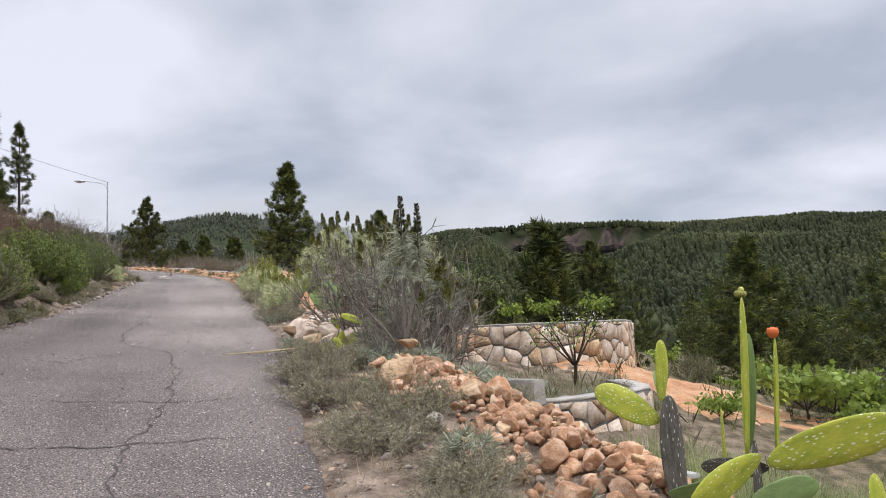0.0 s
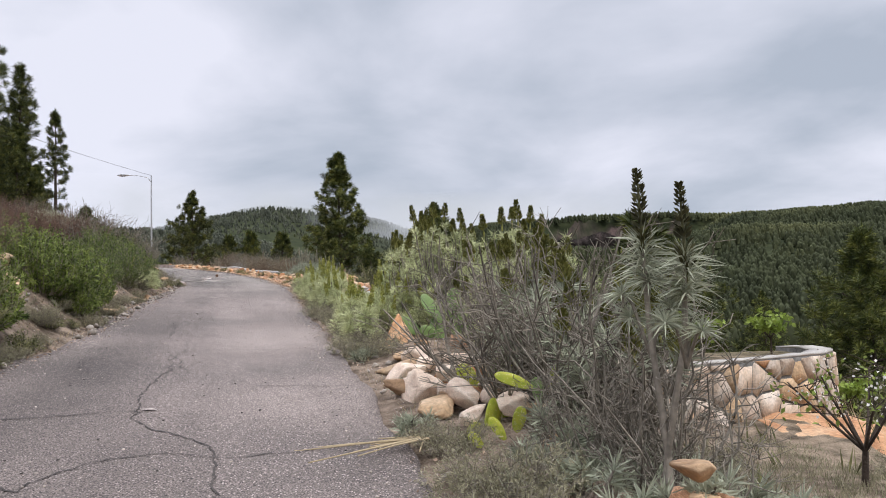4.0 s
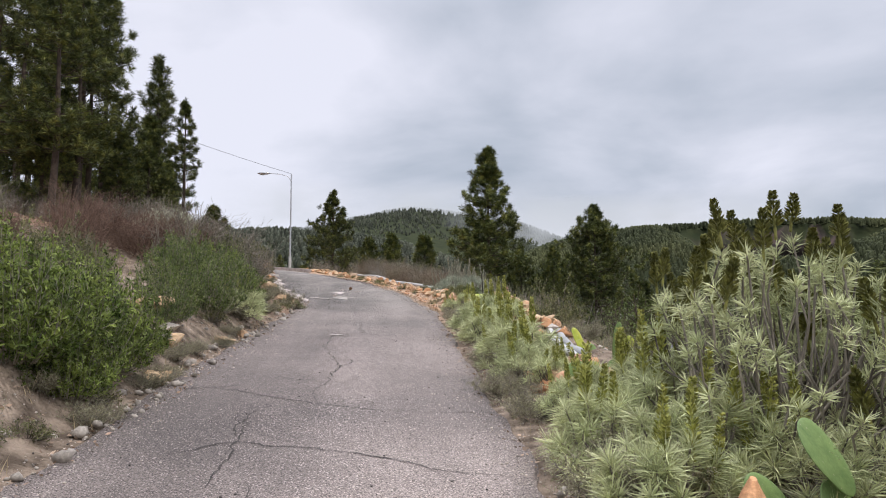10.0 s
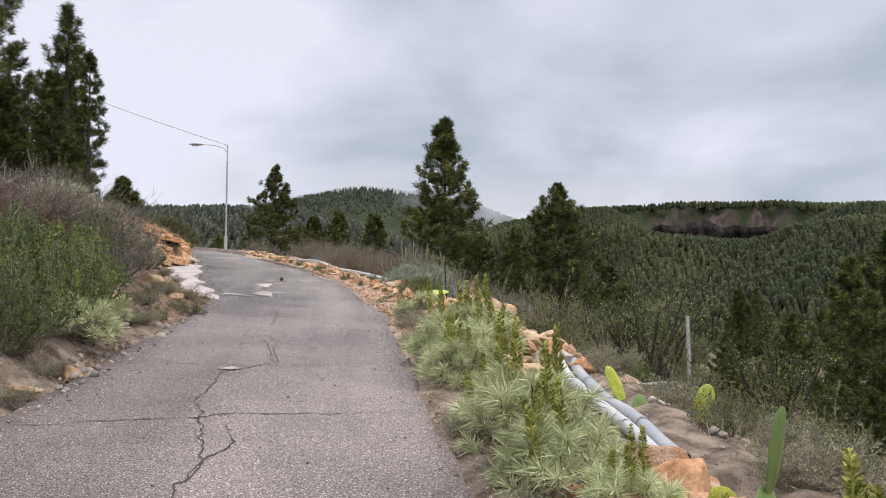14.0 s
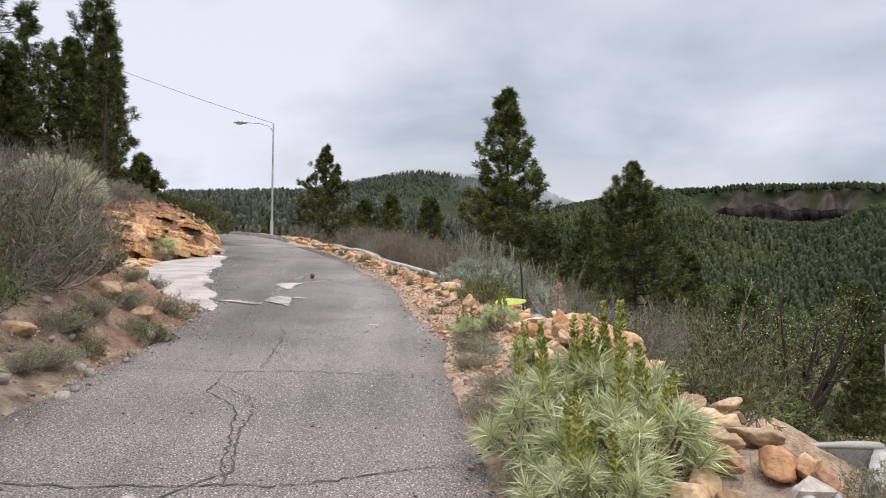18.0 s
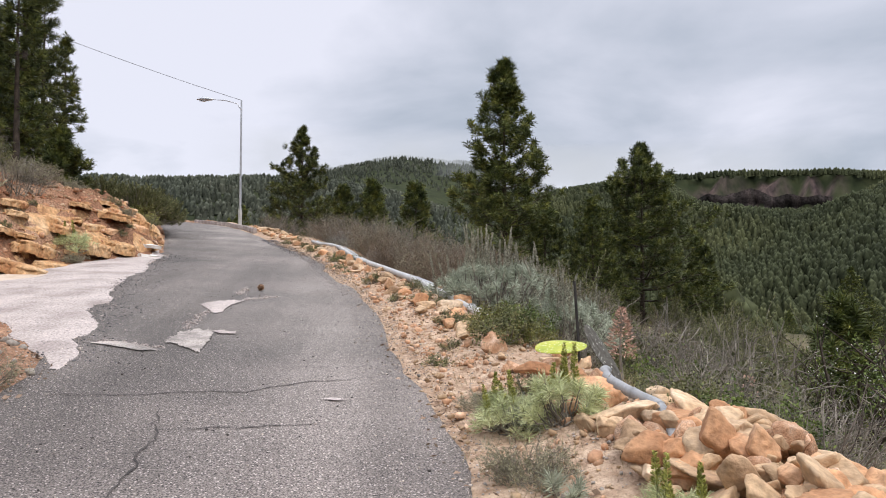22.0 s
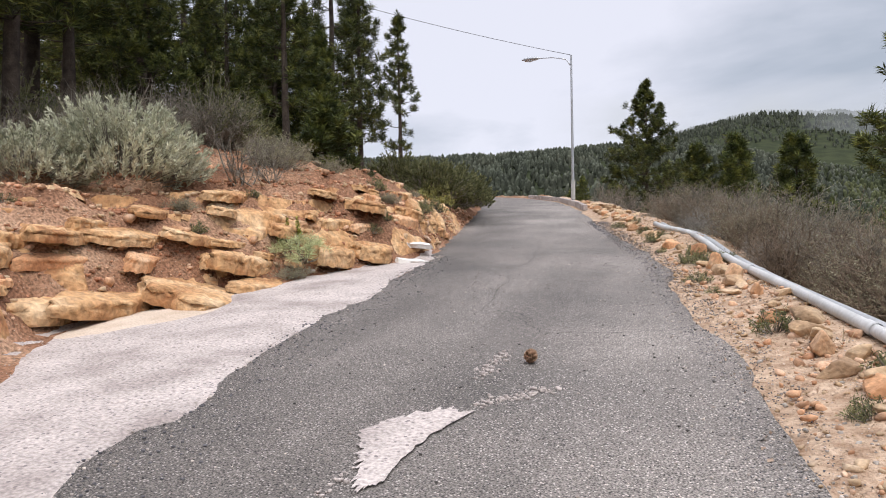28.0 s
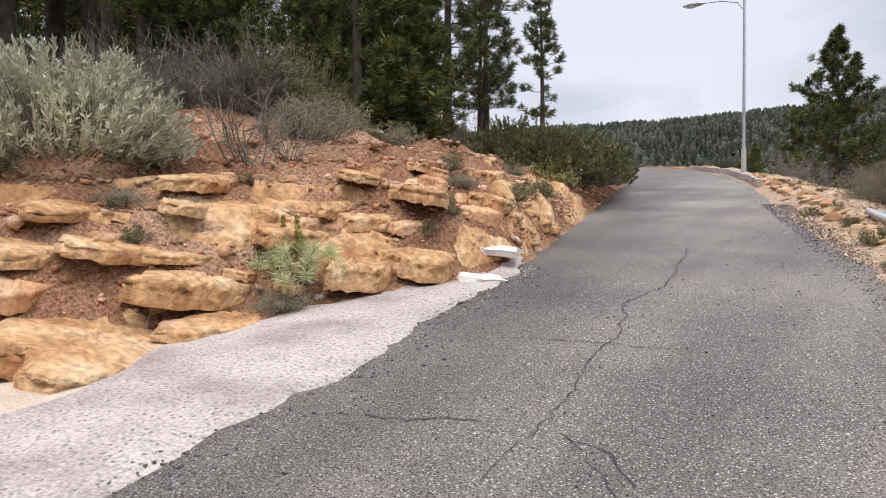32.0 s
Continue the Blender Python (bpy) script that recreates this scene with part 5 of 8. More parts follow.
def echium(seed, r=0.5, h=0.7, n=45, spikes=8, leaf=0.15, width=0.016, per=34, mat=None, spike_kinds=(0, 1), flat=0.6, zmin=0.02, lift=0.03):
    """A shrub of candelabra stems that end in rosettes of narrow grey-green leaves, some with a flower spike."""
    rng = np.random.RandomState(seed)
    wood, leaf_b = Bits(), Bits()
    out = []
    dirs = sphere_dirs(n, rng, zmin)
    dirs = dirs[np.argsort(-dirs[:, 2] + rng.normal(0, 0.4, len(dirs)))]
    for k, d in enumerate(dirs):
        q = rng.uniform(0.72, 1.0)
        tip = np.array([d[0] * r * q, d[1] * r * q, max(0.10 * h, (d[2] ** flat) * h * q)])
        foot = np.array([0.12 * r * rng.normal(), 0.12 * r * rng.normal(), 0])
        bend = np.array([tip[0] * 0.8, tip[1] * 0.8, tip[2] * 0.3])
        pts = arc(foot, tip, bend, 7)
        pts[1:-1] += rng.normal(0, 0.03 * h, (5, 3))
        wood.tube(pts, 0.012, 0.007, 5)
        ax = np.array([d[0] * 0.7, d[1] * 0.7, 0.9])
        ax /= np.linalg.norm(ax)
        ld = sphere_dirs(per, rng, -1.0)
        ld = ld - ax * np.minimum(0, ld @ ax)[:, None] * 1.6 + 0.25 * ax
        along = rng.uniform(-0.10, 0.02, len(ld))[:, None] * leaf / 0.15
        leaf_b.leaves(tip + ax * along, ld, leaf * rng.uniform(0.7, 1.15, len(ld)), width, rng, 0.12, 0.4)
        if k < spikes:
            m = pose(tip[0], tip[1], tip[2] + lift, rng.uniform(-8, 8) - 18 * d[1], rng.uniform(-8, 8) + 18 * d[0], rng.uniform(0, 360)) @ Matrix.Diagonal((1, 1, rng.uniform(0.7, 1.15), 1))
            out.append(("flower_spike", SPIKES[spike_kinds[k % len(spike_kinds)]], m))
    return [("branchwork", wood.mesh("branchwork", dry_wood), None), ("foliage", leaf_b.mesh("foliage", mat or echium_leaf), None)] + out


def broom(seed, n=70, h=1.1, r=0.8, mat=None, leaf=0.035, per=14, lw=0.009, side=8, wisps=10):
    """A bush of arching stems set with feathery leafy shoots, with a few wisps standing above it."""
    rng = np.random.RandomState(seed)
    wood, lf = Bits(), Bits()
    for k in range(n + wisps):
        a, q = rng.rand() * 6.28, math.sqrt(rng.rand())
        tall = k >= n
        foot = np.array([0.2 * r * rng.normal(), 0.2 * r * rng.normal(), 0])
        tip = np.array([math.cos(a) * q * r, math.sin(a) * q * r, h * (1.0 - 0.55 * q * q) * rng.uniform(0.45, 1.0)])
        if tall:
            tip = tip * np.array([0.8, 0.8, 0]) + np.array([0, 0, h * rng.uniform(1.05, 1.4)])
        pts = arc(foot, tip, foot * 0.5 + tip * np.array([0.7, 0.7, 0.4]) + rng.normal(0, 0.06 * r, 3), 6)
        wood.tube(pts, 0.008, 0.002, 3)
        for _ in range(4 if tall else side):
            t = rng.uniform(0.55 if tall else 0.35, 1.0)
            p = np.array([np.interp(t, np.linspace(0, 1, 6), pts[:, i]) for i in range(3)])
            w = np.array([math.cos(a) * 0.5, math.sin(a) * 0.5, 1.0]) + rng.normal(0, 0.55, 3) * (0.35 if tall else 1)
            w *= h * rng.uniform(0.14, 0.34) / np.linalg.norm(w)
            u = rng.rand(per, 1) ** 0.6
            bend = np.array([0, 0, 0.05 * h]) * u * u
            lf.leaves(p + w * u + bend, w / np.linalg.norm(w) + rng.normal(0, 0.6, (per, 3)), leaf * rng.uniform(0.6, 1.5, per), lw, rng)
            wood.tube(np.array([p, p + w * 0.5, p + w]), 0.003, 0.0015, 3)
    return [("branchwork", wood.mesh("branchwork", dry_wood), None), ("foliage", lf.mesh("foliage", mat), None)]


def fronds(seed, n=80, h=1.2, r=0.8, mat=None, leaf=0.055, per=46, lw=0.013, low=0.06):
    """A bush of upright leafy spires, each stem set with narrow leaves nearly down to the ground."""
    rng = np.random.RandomState(seed)
    wood, lf = Bits(), Bits()
    for k in range(n):
        a, q = rng.rand() * 6.28, math.sqrt(rng.rand())
        out = np.array([math.cos(a), math.sin(a), 0])
        foot = out * r * 0.5 * q + np.array([0, 0, 0.0])
        tip = out * r * q * rng.uniform(0.8, 1.1) + np.array([0, 0, h * (1.0 - 0.5 * q * q) * rng.uniform(0.28, 1.05)])
        pts = arc(foot, tip, foot * 0.4 + tip * np.array([0.75, 0.75, 0.5]) + rng.normal(0, 0.05 * r, 3), 6)
        wood.tube(pts, 0.007, 0.002, 3)
        shoots = [pts]
        for _ in range(2):
            i = rng.randint(2, 5)
            w = (pts[-1] - pts[i]) * rng.uniform(0.4, 0.8) + rng.normal(0, 0.07 * h, 3)
            shoots.append(np.array([pts[i], pts[i] + w * 0.5, pts[i] + w]))
            wood.tube(shoots[-1], 0.004, 0.0015, 3)
        for j, line in enumerate(shoots):
            m = per if j == 0 else per // 2
            t = low * (j == 0) + (1 - low * (j == 0)) * rng.rand(m)
            x = np.stack([np.interp(t, np.linspace(0, 1, len(line)), line[:, i]) for i in range(3)], 1)
            ax = (line[-1] - line[0]) / (np.linalg.norm(line[-1] - line[0]) + 1e-6)
            lf.leaves(x, rng.normal(0, 0.55, (m, 3)) + ax * 0.75, leaf * rng.uniform(0.7, 1.3, m) * (1.1 - 0.45 * t), lw, rng)
    return [("branchwork", wood.mesh("branchwork", dry_wood), None), ("foliage", lf.mesh("foliage", mat), None)]


def silver(seed, n=620, h=1.0, r=1.0, mat=None):
    """A dense dome of upright leafy shoots."""
    rng = np.random.RandomState(seed)
    wood, lf = Bits(), Bits()
    for d in sphere_dirs(n, rng, 0.0):
        q = rng.uniform(0.6, 0.95)
        tip = np.array([d[0] * r, d[1] * r, (0.10 + 0.9 * d[2]) * h]) * q
        foot = tip * np.array([0.7, 0.7, 0.6])
        wood.tube(arc(foot, tip, tip * np.array([0.85, 0.85, 0.8]), 3), 0.005, 0.003, 3)
        ax = np.array([d[0] * 0.8, d[1] * 0.8, 0.85])
        ax /= np.linalg.norm(ax)
        L = rng.uniform(0.14, 0.24) * h
        m = 30
        t = rng.rand(m)[:, None]
        w = ax + rng.normal(0, 0.42, (m, 3))
        lf.leaves(tip + ax * L * (t - 0.35), w, rng.uniform(0.045, 0.08, m), 0.017, rng)
    return [("branchwork", wood.mesh("branchwork", dry_wood), None), ("foliage", lf.mesh("foliage", mat or silver_leaf), None)]


def leafy(seed, n=2200, h=0.6, r=0.6, mat=None, leaf=0.05, lw=0.025):
    """A loose leafy shrub with clumps and gaps."""
    rng = np.random.RandomState(seed)
    wood, lf = Bits(), Bits()
    tips = []
    for k in range(34):
        d = sphere_dirs(1, rng, 0.05)[0]
        tip = np.array([d[0] * r, d[1] * r, h * (0.15 + 0.85 * d[2])]) * rng.uniform(0.6, 1.05)
        wood.tube(arc(np.array([0, 0, 0.0]), tip, tip * np.array([0.6, 0.6, 0.3]), 5), 0.009, 0.003, 3)
        tips.append(tip)
    tips = np.array(tips)
    c = tips[rng.randint(len(tips), size=n)]
    p = c * rng.uniform(0.72, 1.02, (n, 1)) + rng.normal(0, 0.075 * r, (n, 3))
    p[:, 2] = np.maximum(p[:, 2], 0.03)
    lf.leaves(p, rng.normal(0, 1, (n, 3)) + np.array([0, 0, 0.5]), leaf * rng.uniform(0.6, 1.3, n), lw, rng, 0.1, 0.5)
    return [("branchwork", wood.mesh("branchwork", dry_wood), None), ("foliage", lf.mesh("foliage", mat), None)]


def small_tree(seed, h=1.6, r=0.8, leaves=900, mat=None, leaf=0.09, lw=0.06, flowers=0, limbs=8, trunk=0.35):
    rng = np.random.RandomState(seed)
    wood, lf, fl = Bits(), Bits(), Bits()
    top = np.array([rng.normal(0, 0.03), rng.normal(0, 0.03), h * trunk])
    wood.tube(np.array([(0, 0, -0.05), top * 0.5 + np.array([0.02, 0, 0]), top]), 0.03 * h, 0.022 * h, 6)
    ends = []
    for k in range(limbs):
        a = k * 6.28 / limbs + rng.normal(0, 0.25)
        e = np.array([math.cos(a) * r * rng.uniform(0.5, 1), math.sin(a) * r * rng.uniform(0.5, 1), h * rng.uniform(0.65, 1.0)])
        pts = arc(top, e, top * 0.5 + np.array([e[0] * 0.8, e[1] * 0.8, h * 0.55]), 6)
        wood.tube(pts, 0.014 * h, 0.005 * h, 5)
        for _ in range(6):
            t = rng.uniform(0.35, 1)
            p = np.array([np.interp(t, np.linspace(0, 1, 6), pts[:, i]) for i in range(3)])
            q = p + np.array([*(rng.normal(0, 0.25 * r, 2)), abs(rng.normal(0.1, 0.1)) * h])
            wood.tube(np.array([p, (p + q) / 2 + rng.normal(0, 0.02, 3), q]), 0.006 * h, 0.002 * h, 3)
            ends += [p, q, (p + q) / 2]
    ends = np.array(ends)
    out = [("trunk", wood.mesh("trunk", bark), None)]
    for cnt, bits, m, nm, L, W in ((leaves, lf, mat, "foliage", leaf, lw), (flowers, fl, blossom, "blossom_mass", 0.03, 0.028)):
        if cnt:
            p = ends[rng.randint(len(ends), size=cnt)] + rng.normal(0, 0.07 * r, (cnt, 3))
            bits.leaves(p, rng.normal(0, 1, (cnt, 3)) + np.array([0, 0, 0.3]), L * rng.uniform(0.6, 1.2, cnt), W, rng, 0.15, 0.5)
            out.append((nm, bits.mesh(nm, m), None))
    return out


dry_leaf = surface("dry_leaf", [(0.22, 0.21, 0.13), (0.38, 0.35, 0.23)], 0.85, 3, 20, 0, spread=0.15, island=0.35, translucent=0.2)
DRY = [brush(s, 44, 1.0, 0.8, dry_wood, 0.009, 7) for s in (1, 2)]
DRYBIG = [brush(5, 58, 1.6, 0.95, dry_wood, 0.012, 8, 0.9, dry_leaf), brush(6, 50, 1.5, 0.8, dry_wood, 0.012, 8, 0.95, dry_leaf)]
VERGE = [brush(5, 26, 1.6, 0.95, dry_wood, 0.019, 5, 0.95), brush(6, 24, 1.5, 0.85, dry_wood, 0.018, 5, 0.95)]
DRYLOW = [brush(s, 60, 0.42, 0.5, dry_wood, 0.005, 7, 0.2, dry_leaf) for s in (8, 9)]
REDB = [brush(s, 70, 1.2, 0.8, red_twig, 0.008, 8, 0.7) for s in (11, 12)]
BARE = [brush(15, 12, 1.0, 0.6, dry_wood, 0.012, 6, 0.6)]
ECH = [echium(21, 1.0, 1.5, 170, 26, 0.115, 0.0095, 42, None, (4,), 0.6, 0.02, 0.13), echium(22, 0.9, 1.3, 150, 22, 0.115, 0.0095, 42, None, (4,), 0.6, 0.02, 0.13)]
ECHM = [echium(23, 0.55, 0.6, 40, 4, 0.19, 0.0095, 84, None, (2, 0)), echium(24, 0.5, 0.6, 40, 4, 0.185, 0.0095, 84, None, (0, 2)), echium(25, 0.5, 0.65, 40, 5, 0.185, 0.0095, 84, None, (2, 1))]
ECHS = [echium(27, 0.2, 0.22, 10, 0, 0.13, 0.012, 40, grey_echium), echium(28, 0.12, 0.13, 5, 0, 0.14, 0.012, 44, grey_echium)]
BROOM = [fronds(41, 130, 1.05, 0.8, broom_green), fronds(42, 120, 0.95, 0.8, broom_green)]
FROND = [fronds(46, 120, 1.25, 0.8, frond_green, 0.075, 44, 0.018), fronds(47, 110, 1.15, 0.75, frond_green, 0.075, 44, 0.018)]
OLIVE = [broom(43, 48, 0.9, 0.75, olive_leaf, 0.065, 14, 0.016, 7, 7), fronds(44, 110, 0.85, 0.75, olive_leaf, 0.05, 34, 0.012)]
SILV = [silver(51, 900), silver(52, 420, 0.8, 0.9)]
LEAFY = [leafy(61, 2600, 0.55, 0.65, olive_leaf, 0.045, 0.022), leafy(62, 2600, 0.6, 0.65, broom_green, 0.045, 0.022)]
LOWT = [leafy(63, 900, 0.22, 0.25, olive_leaf, 0.04, 0.009)]


def many(protos, name, label, cat, group, spots, seed=0, sz=(0.9, 1.1)):
    g = np.random.RandomState(seed)
    for i, (x, y, s) in enumerate(spots):
        bush_place(protos[i % len(protos)], name, label, cat, group, x, y, s, float(g.uniform(0, 360)), float(g.uniform(*sz)))


def along(side, y0, y1, n, d0, d1, s0, s1, seed):
    g = np.random.RandomState(seed)
    out = []
    for _ in range(n):
        y, d = g.uniform(y0, y1), g.uniform(d0, d1)
        x = edge_r(y) + d if side > 0 else edge_l(y) - apron(y) - d
        out.append((float(x), float(y), float(g.uniform(s0, s1))))
    return out


# verge by the start
many(VERGE, "dry_shrub", "tall bare grey shrub with tangled stems", "shrub", "dry shrubs of the verge", ((2.2, 9.5, 0.8), (2.55, 10.4, 0.9), (2.5, 8.6, 0.7), (2.75, 11.4, 0.95), (3.2, 11.9, 0.85), (3.1, 10.6, 0.8), (2.2, 7.9, 0.5), (2.0, 8.5, 0.5), (2.7, 9.6, 0.85)), 1)
many(DRYLOW, "dry_shrub", "low dry grey-brown shrub at the edge of the asphalt", "shrub", "low dry shrubs of the verge", ((1.05, 6.3, 0.9), (1.1, 4.9, 0.85), (1.0, 7.3, 0.85), (1.25, 8.0, 0.85), (1.2, 9.0, 0.6), (1.3, 13.0, 0.9), (1.5, 14.3, 1.0), (1.9, 14.9, 0.9), (1.5, 5.6, 0.8), (1.45, 4.2, 0.7), (1.25, 3.7, 0.6)), 2)
def tall_echium(seed, h):
    """One bare grey stem with a drooping rosette and a dark flower spike."""
    rng = np.random.RandomState(seed)
    wood, lf = Bits(), Bits()
    top = np.array([0.0, 0.0, h])
    wood.tube(np.array([(0.15, 0.2, -0.05), (0.1, 0.15, 0.3 * h), (0.03, 0.03, 0.7 * h), top]), 0.022, 0.014, 7)
    d = sphere_dirs(260, rng, -0.4)
    lf.leaves(top + np.c_[np.zeros((260, 2)), rng.uniform(-0.2, 0.04, 260)], d + np.array([0, 0, 0.2]), rng.uniform(0.15, 0.27, 260), 0.010, rng, 0.35, 0.4)
    for q in range(5):
        p = np.array([rng.normal(0, 0.16), rng.normal(0, 0.16), h * rng.uniform(0.72, 0.92)])
        wood.tube(np.array([(0.03, 0.03, 0.6 * h), p * 0.6 + np.array([0, 0, 0.3 * h]), p]), 0.012, 0.008, 5)
        e = sphere_dirs(80, rng, -0.5)
        lf.leaves(np.repeat(p[None], 80, 0), e + np.array([0, 0, 0.2]), rng.uniform(0.1, 0.2, 80), 0.009, rng, 0.35, 0.4)
    return [("stalk", wood.mesh("stalk", dry_wood, True), None), ("foliage", lf.mesh("foliage", grey_echium), None), ("flower_spike", SPIKES[3], pose(0, 0, h - 0.06) @ Matrix.Diagonal((1.2, 1.2, 1.22, 1)))]


many([tall_echium(1, 1.5)], "echium", "tall echium with a dark flower spike above drooping leaves", "echium", "tall echiums", ((2.04, 7.69, 1.0), (2.15, 7.45, 0.94)), 3, (1, 1))
many([echium(32, 0.45, 1.0, 16, 5, 0.2, 0.012, 40, grey_echium, (4,), 0.5, 0.1)], "echium", "grey-green echium among the bare stems", "echium", "tall echiums", ((2.9, 9.9, 1.4), (3.0, 11.2, 1.4), (2.6, 9.1, 1.25), (2.45, 10.2, 1.2), (3.3, 10.5, 1.4), (2.75, 10.9, 1.25)), 90)
many(ECHS, "echium", "small grey rosette of narrow leaves below the bare shrub", "echium", "small echium rosettes", ((1.7, 7.9, 1.2), (1.55, 8.6, 1.1), (2.05, 7.3, 1.1), (2.4, 7.2, 1.0), (1.9, 8.8, 1.3), (1.4, 8.1, 1.0), (2.7, 7.6, 1.2), (2.17, 8.3, 1.5), (2.5, 8.5, 1.4), (1.82, 8.5, 1.4), (2.36, 8.1, 1.3), (2.9, 8.2, 1.5), (3.05, 7.8, 1.3), (1.75, 7.5, 1.2), (2.55, 6.95, 1.3)), 91)
many(ECH, "echium", "large grey-green echium with many dark flower spikes", "echium", "large echiums", ((2.65, 14.7, 1.0), (2.75, 15.7, 0.95), (3.2, 12.9, 0.85), (3.5, 15.3, 1.1), (3.7, 13.9, 1.1), (4.3, 16.0, 1.0)), 4, (1.05, 1.2))
many(ECHM, "echium", "pale green echium with narrow leaves at the lane's edge", "echium", "echiums along the lane", ((1.5, 14.0, 0.8), (1.5, 15.1, 0.85), (1.55, 18.9, 1.0), (1.5, 19.6, 0.7), (1.45, 21.4, 0.8), (1.52, 22.4, 0.95), (1.72, 21.9, 0.95), (1.85, 22.6, 0.9), (1.85, 25.2, 0.5)), 5)
many(ECHM, "echium", "pale green echium with narrow leaves at the lane's edge", "echium", "echiums along the lane", ((1.55, 18.2, 0.8), (1.7, 17.6, 0.6), (1.6, 16.4, 0.6)), 6)
many(ECHS, "echium", "small pale rosette of narrow echium leaves", "echium", "small echium rosettes", ((1.45, 26.95, 0.8), (1.72, 25.3, 0.95), (1.5, 25.9, 0.7), (1.35, 27.8, 0.6), (1.05, 9.4, 0.8), (1.3, 10.9, 0.9), (1.2, 12.7, 0.8), (1.7, 5.0, 0.9), (1.55, 4.5, 1.0), (2.0, 3.9, 0.9), (3.6, 7.9, 0.9), (3.9, 7.3, 0.9), (3.3, 8.6, 1.0), (1.9, 8.3, 1.0), (1.5, 27.2, 0.8)), 7)
many(ECHM, "echium", "pale green echium with long leaves among the stones", "echium", "echiums along the lane", ((1.45, 27.0, 0.5), (1.75, 26.8, 0.55)), 61)
many(LEAFY, "round_shrub", "compact olive-yellow shrub beside the pipes", "shrub", "shrubs beside the pipes", ((1.8, 29.3, 0.75), (2.0, 29.6, 0.7), (2.75, 27.4, 0.75), (3.0, 26.9, 0.8)), 62)
many(ECHM, "echium", "pale green echium below the large echiums", "echium", "echiums along the lane", ((1.95, 14.4, 1.0), (2.0, 15.3, 1.05), (1.95, 16.2, 0.9), (2.4, 14.1, 0.85)), 66)
many(DRYLOW, "dry_shrub", "low dry grey shrub among the stones", "shrub", "low dry shrubs of the verge", ((1.4, 26.2, 0.55), (1.3, 25.4, 0.5), (1.45, 24.4, 0.6), (1.35, 27.6, 0.4), (1.2, 17.6, 0.7), (1.3, 19.6, 0.6), (1.35, 21.9, 0.6), (1.3, 23.6, 0.6), (1.3, 16.6, 0.7), (2.4, 5.9, 0.6), (4.2, 7.2, 0.6), (3.2, 5.0, 0.7)), 8)
many(DRY, "dry_shrub", "dry brown shrub on the slope below the lane", "shrub", "dry shrubs of the slope", along(1, 30, 46, 14, 3.4, 9, 0.6, 1.1, 9) + along(1, 44, 62, 22, 1.4, 10, 0.6, 1.1, 10), 9)
many(DRYBIG, "dry_shrub", "tall brown brush standing above the pipes", "shrub", "dry shrubs of the slope", ((2.4, 40.6, 0.85), (1.4, 42.6, 0.85), (3.2, 42.2, 0.9), (0.9, 44.6, 0.8), (2.6, 38.9, 0.7), (4.0, 40.0, 0.85), (0.2, 47.2, 0.75), (2.2, 36.9, 0.7), (1.7, 38.4, 0.7), (1.2, 40.0, 0.65), (2.9, 36.2, 0.7), (0.4, 43.0, 0.7), (-0.6, 46.0, 0.65), (-1.4, 48.6, 0.65)), 10)
BRUSHB = [brush(18, 60, 1.25, 0.85, brown_twig, 0.010, 9, 0.85), brush(19, 54, 1.15, 0.8, brown_twig, 0.010, 9, 0.85, dry_leaf)]
many(BRUSHB, "dry_shrub", "tall brown twiggy brush standing behind the pipes", "shrub", "brown brush behind the pipes", ((2.1, 35.6, 0.85), (1.75, 36.6, 0.9), (2.5, 36.9, 0.95), (1.5, 37.8, 0.85), (2.2, 38.2, 0.95), (3.0, 38.6, 1.0), (0.9, 39.6, 0.8), (0.4, 41.8, 0.8), (-0.1, 44.0, 0.8), (3.6, 36.6, 0.9), (-0.9, 46.6, 0.8), (1.6, 41.6, 0.9), (2.9, 41.0, 0.9)), 98)
many([broom(45, 90, 0.8, 0.75, surface("grey_leaf", [(0.20, 0.19, 0.16), (0.31, 0.29, 0.25)], 0.8, 1.2, 12, 0, spread=0.12, island=0.3, translucent=0.15), 0.04, 14, 0.008, 9, 0)], "grey_shrub", "rounded grey twiggy shrub behind the pipes", "shrub", "grey shrubs", ((0.9, 40.9, 1.0), (-0.2, 43.4, 1.0), (-1.2, 49.0, 0.9)), 11)
many([echium(29, 0.95, 0.8, 190, 24, 0.13, 0.010, 46, surface("blue_leaf", [(0.25, 0.28, 0.20), (0.50, 0.53, 0.41)], 0.65, 1.5, 12, 0, spread=0.12, island=0.3, translucent=0.25), (5,))], "echium", "wide blue-grey echium with slender flower spikes below the pipes", "echium", "large echiums", ((2.2, 33.0, 1.1), (2.7, 34.1, 1.2), (3.1, 32.6, 0.95), (2.1, 34.9, 0.8), (3.4, 35.2, 1.1)), 12)
many([leafy(65, 3000, 0.5, 0.6, surface("moss_leaf", [(0.11, 0.115, 0.03), (0.24, 0.23, 0.07)], 0.7, 4, 12, 0, spread=0.15, island=0.4, translucent=0.2), 0.035, 0.018)], "green_shrub", "compact olive-yellow shrub among the stones", "shrub", "low green shrubs", ((1.85, 30.0, 0.75), (2.05, 29.4, 0.6), (4.3, 30.4, 1.3), (4.9, 29.8, 1.1)), 85)
many(LEAFY, "green_shrub", "low dense olive-green shrub spilling over the stones", "shrub", "low green shrubs", ((2.0, 31.1, 0.7), (3.45, 29.7, 1.0), (3.9, 30.7, 1.1), (2.3, 31.6, 0.6), (3.2, 30.6, 0.7), (4.6, 31.5, 1.1)) + tuple(along(1, 27, 40, 26, 3.0, 8.5, 0.9, 1.7, 70)), 13)
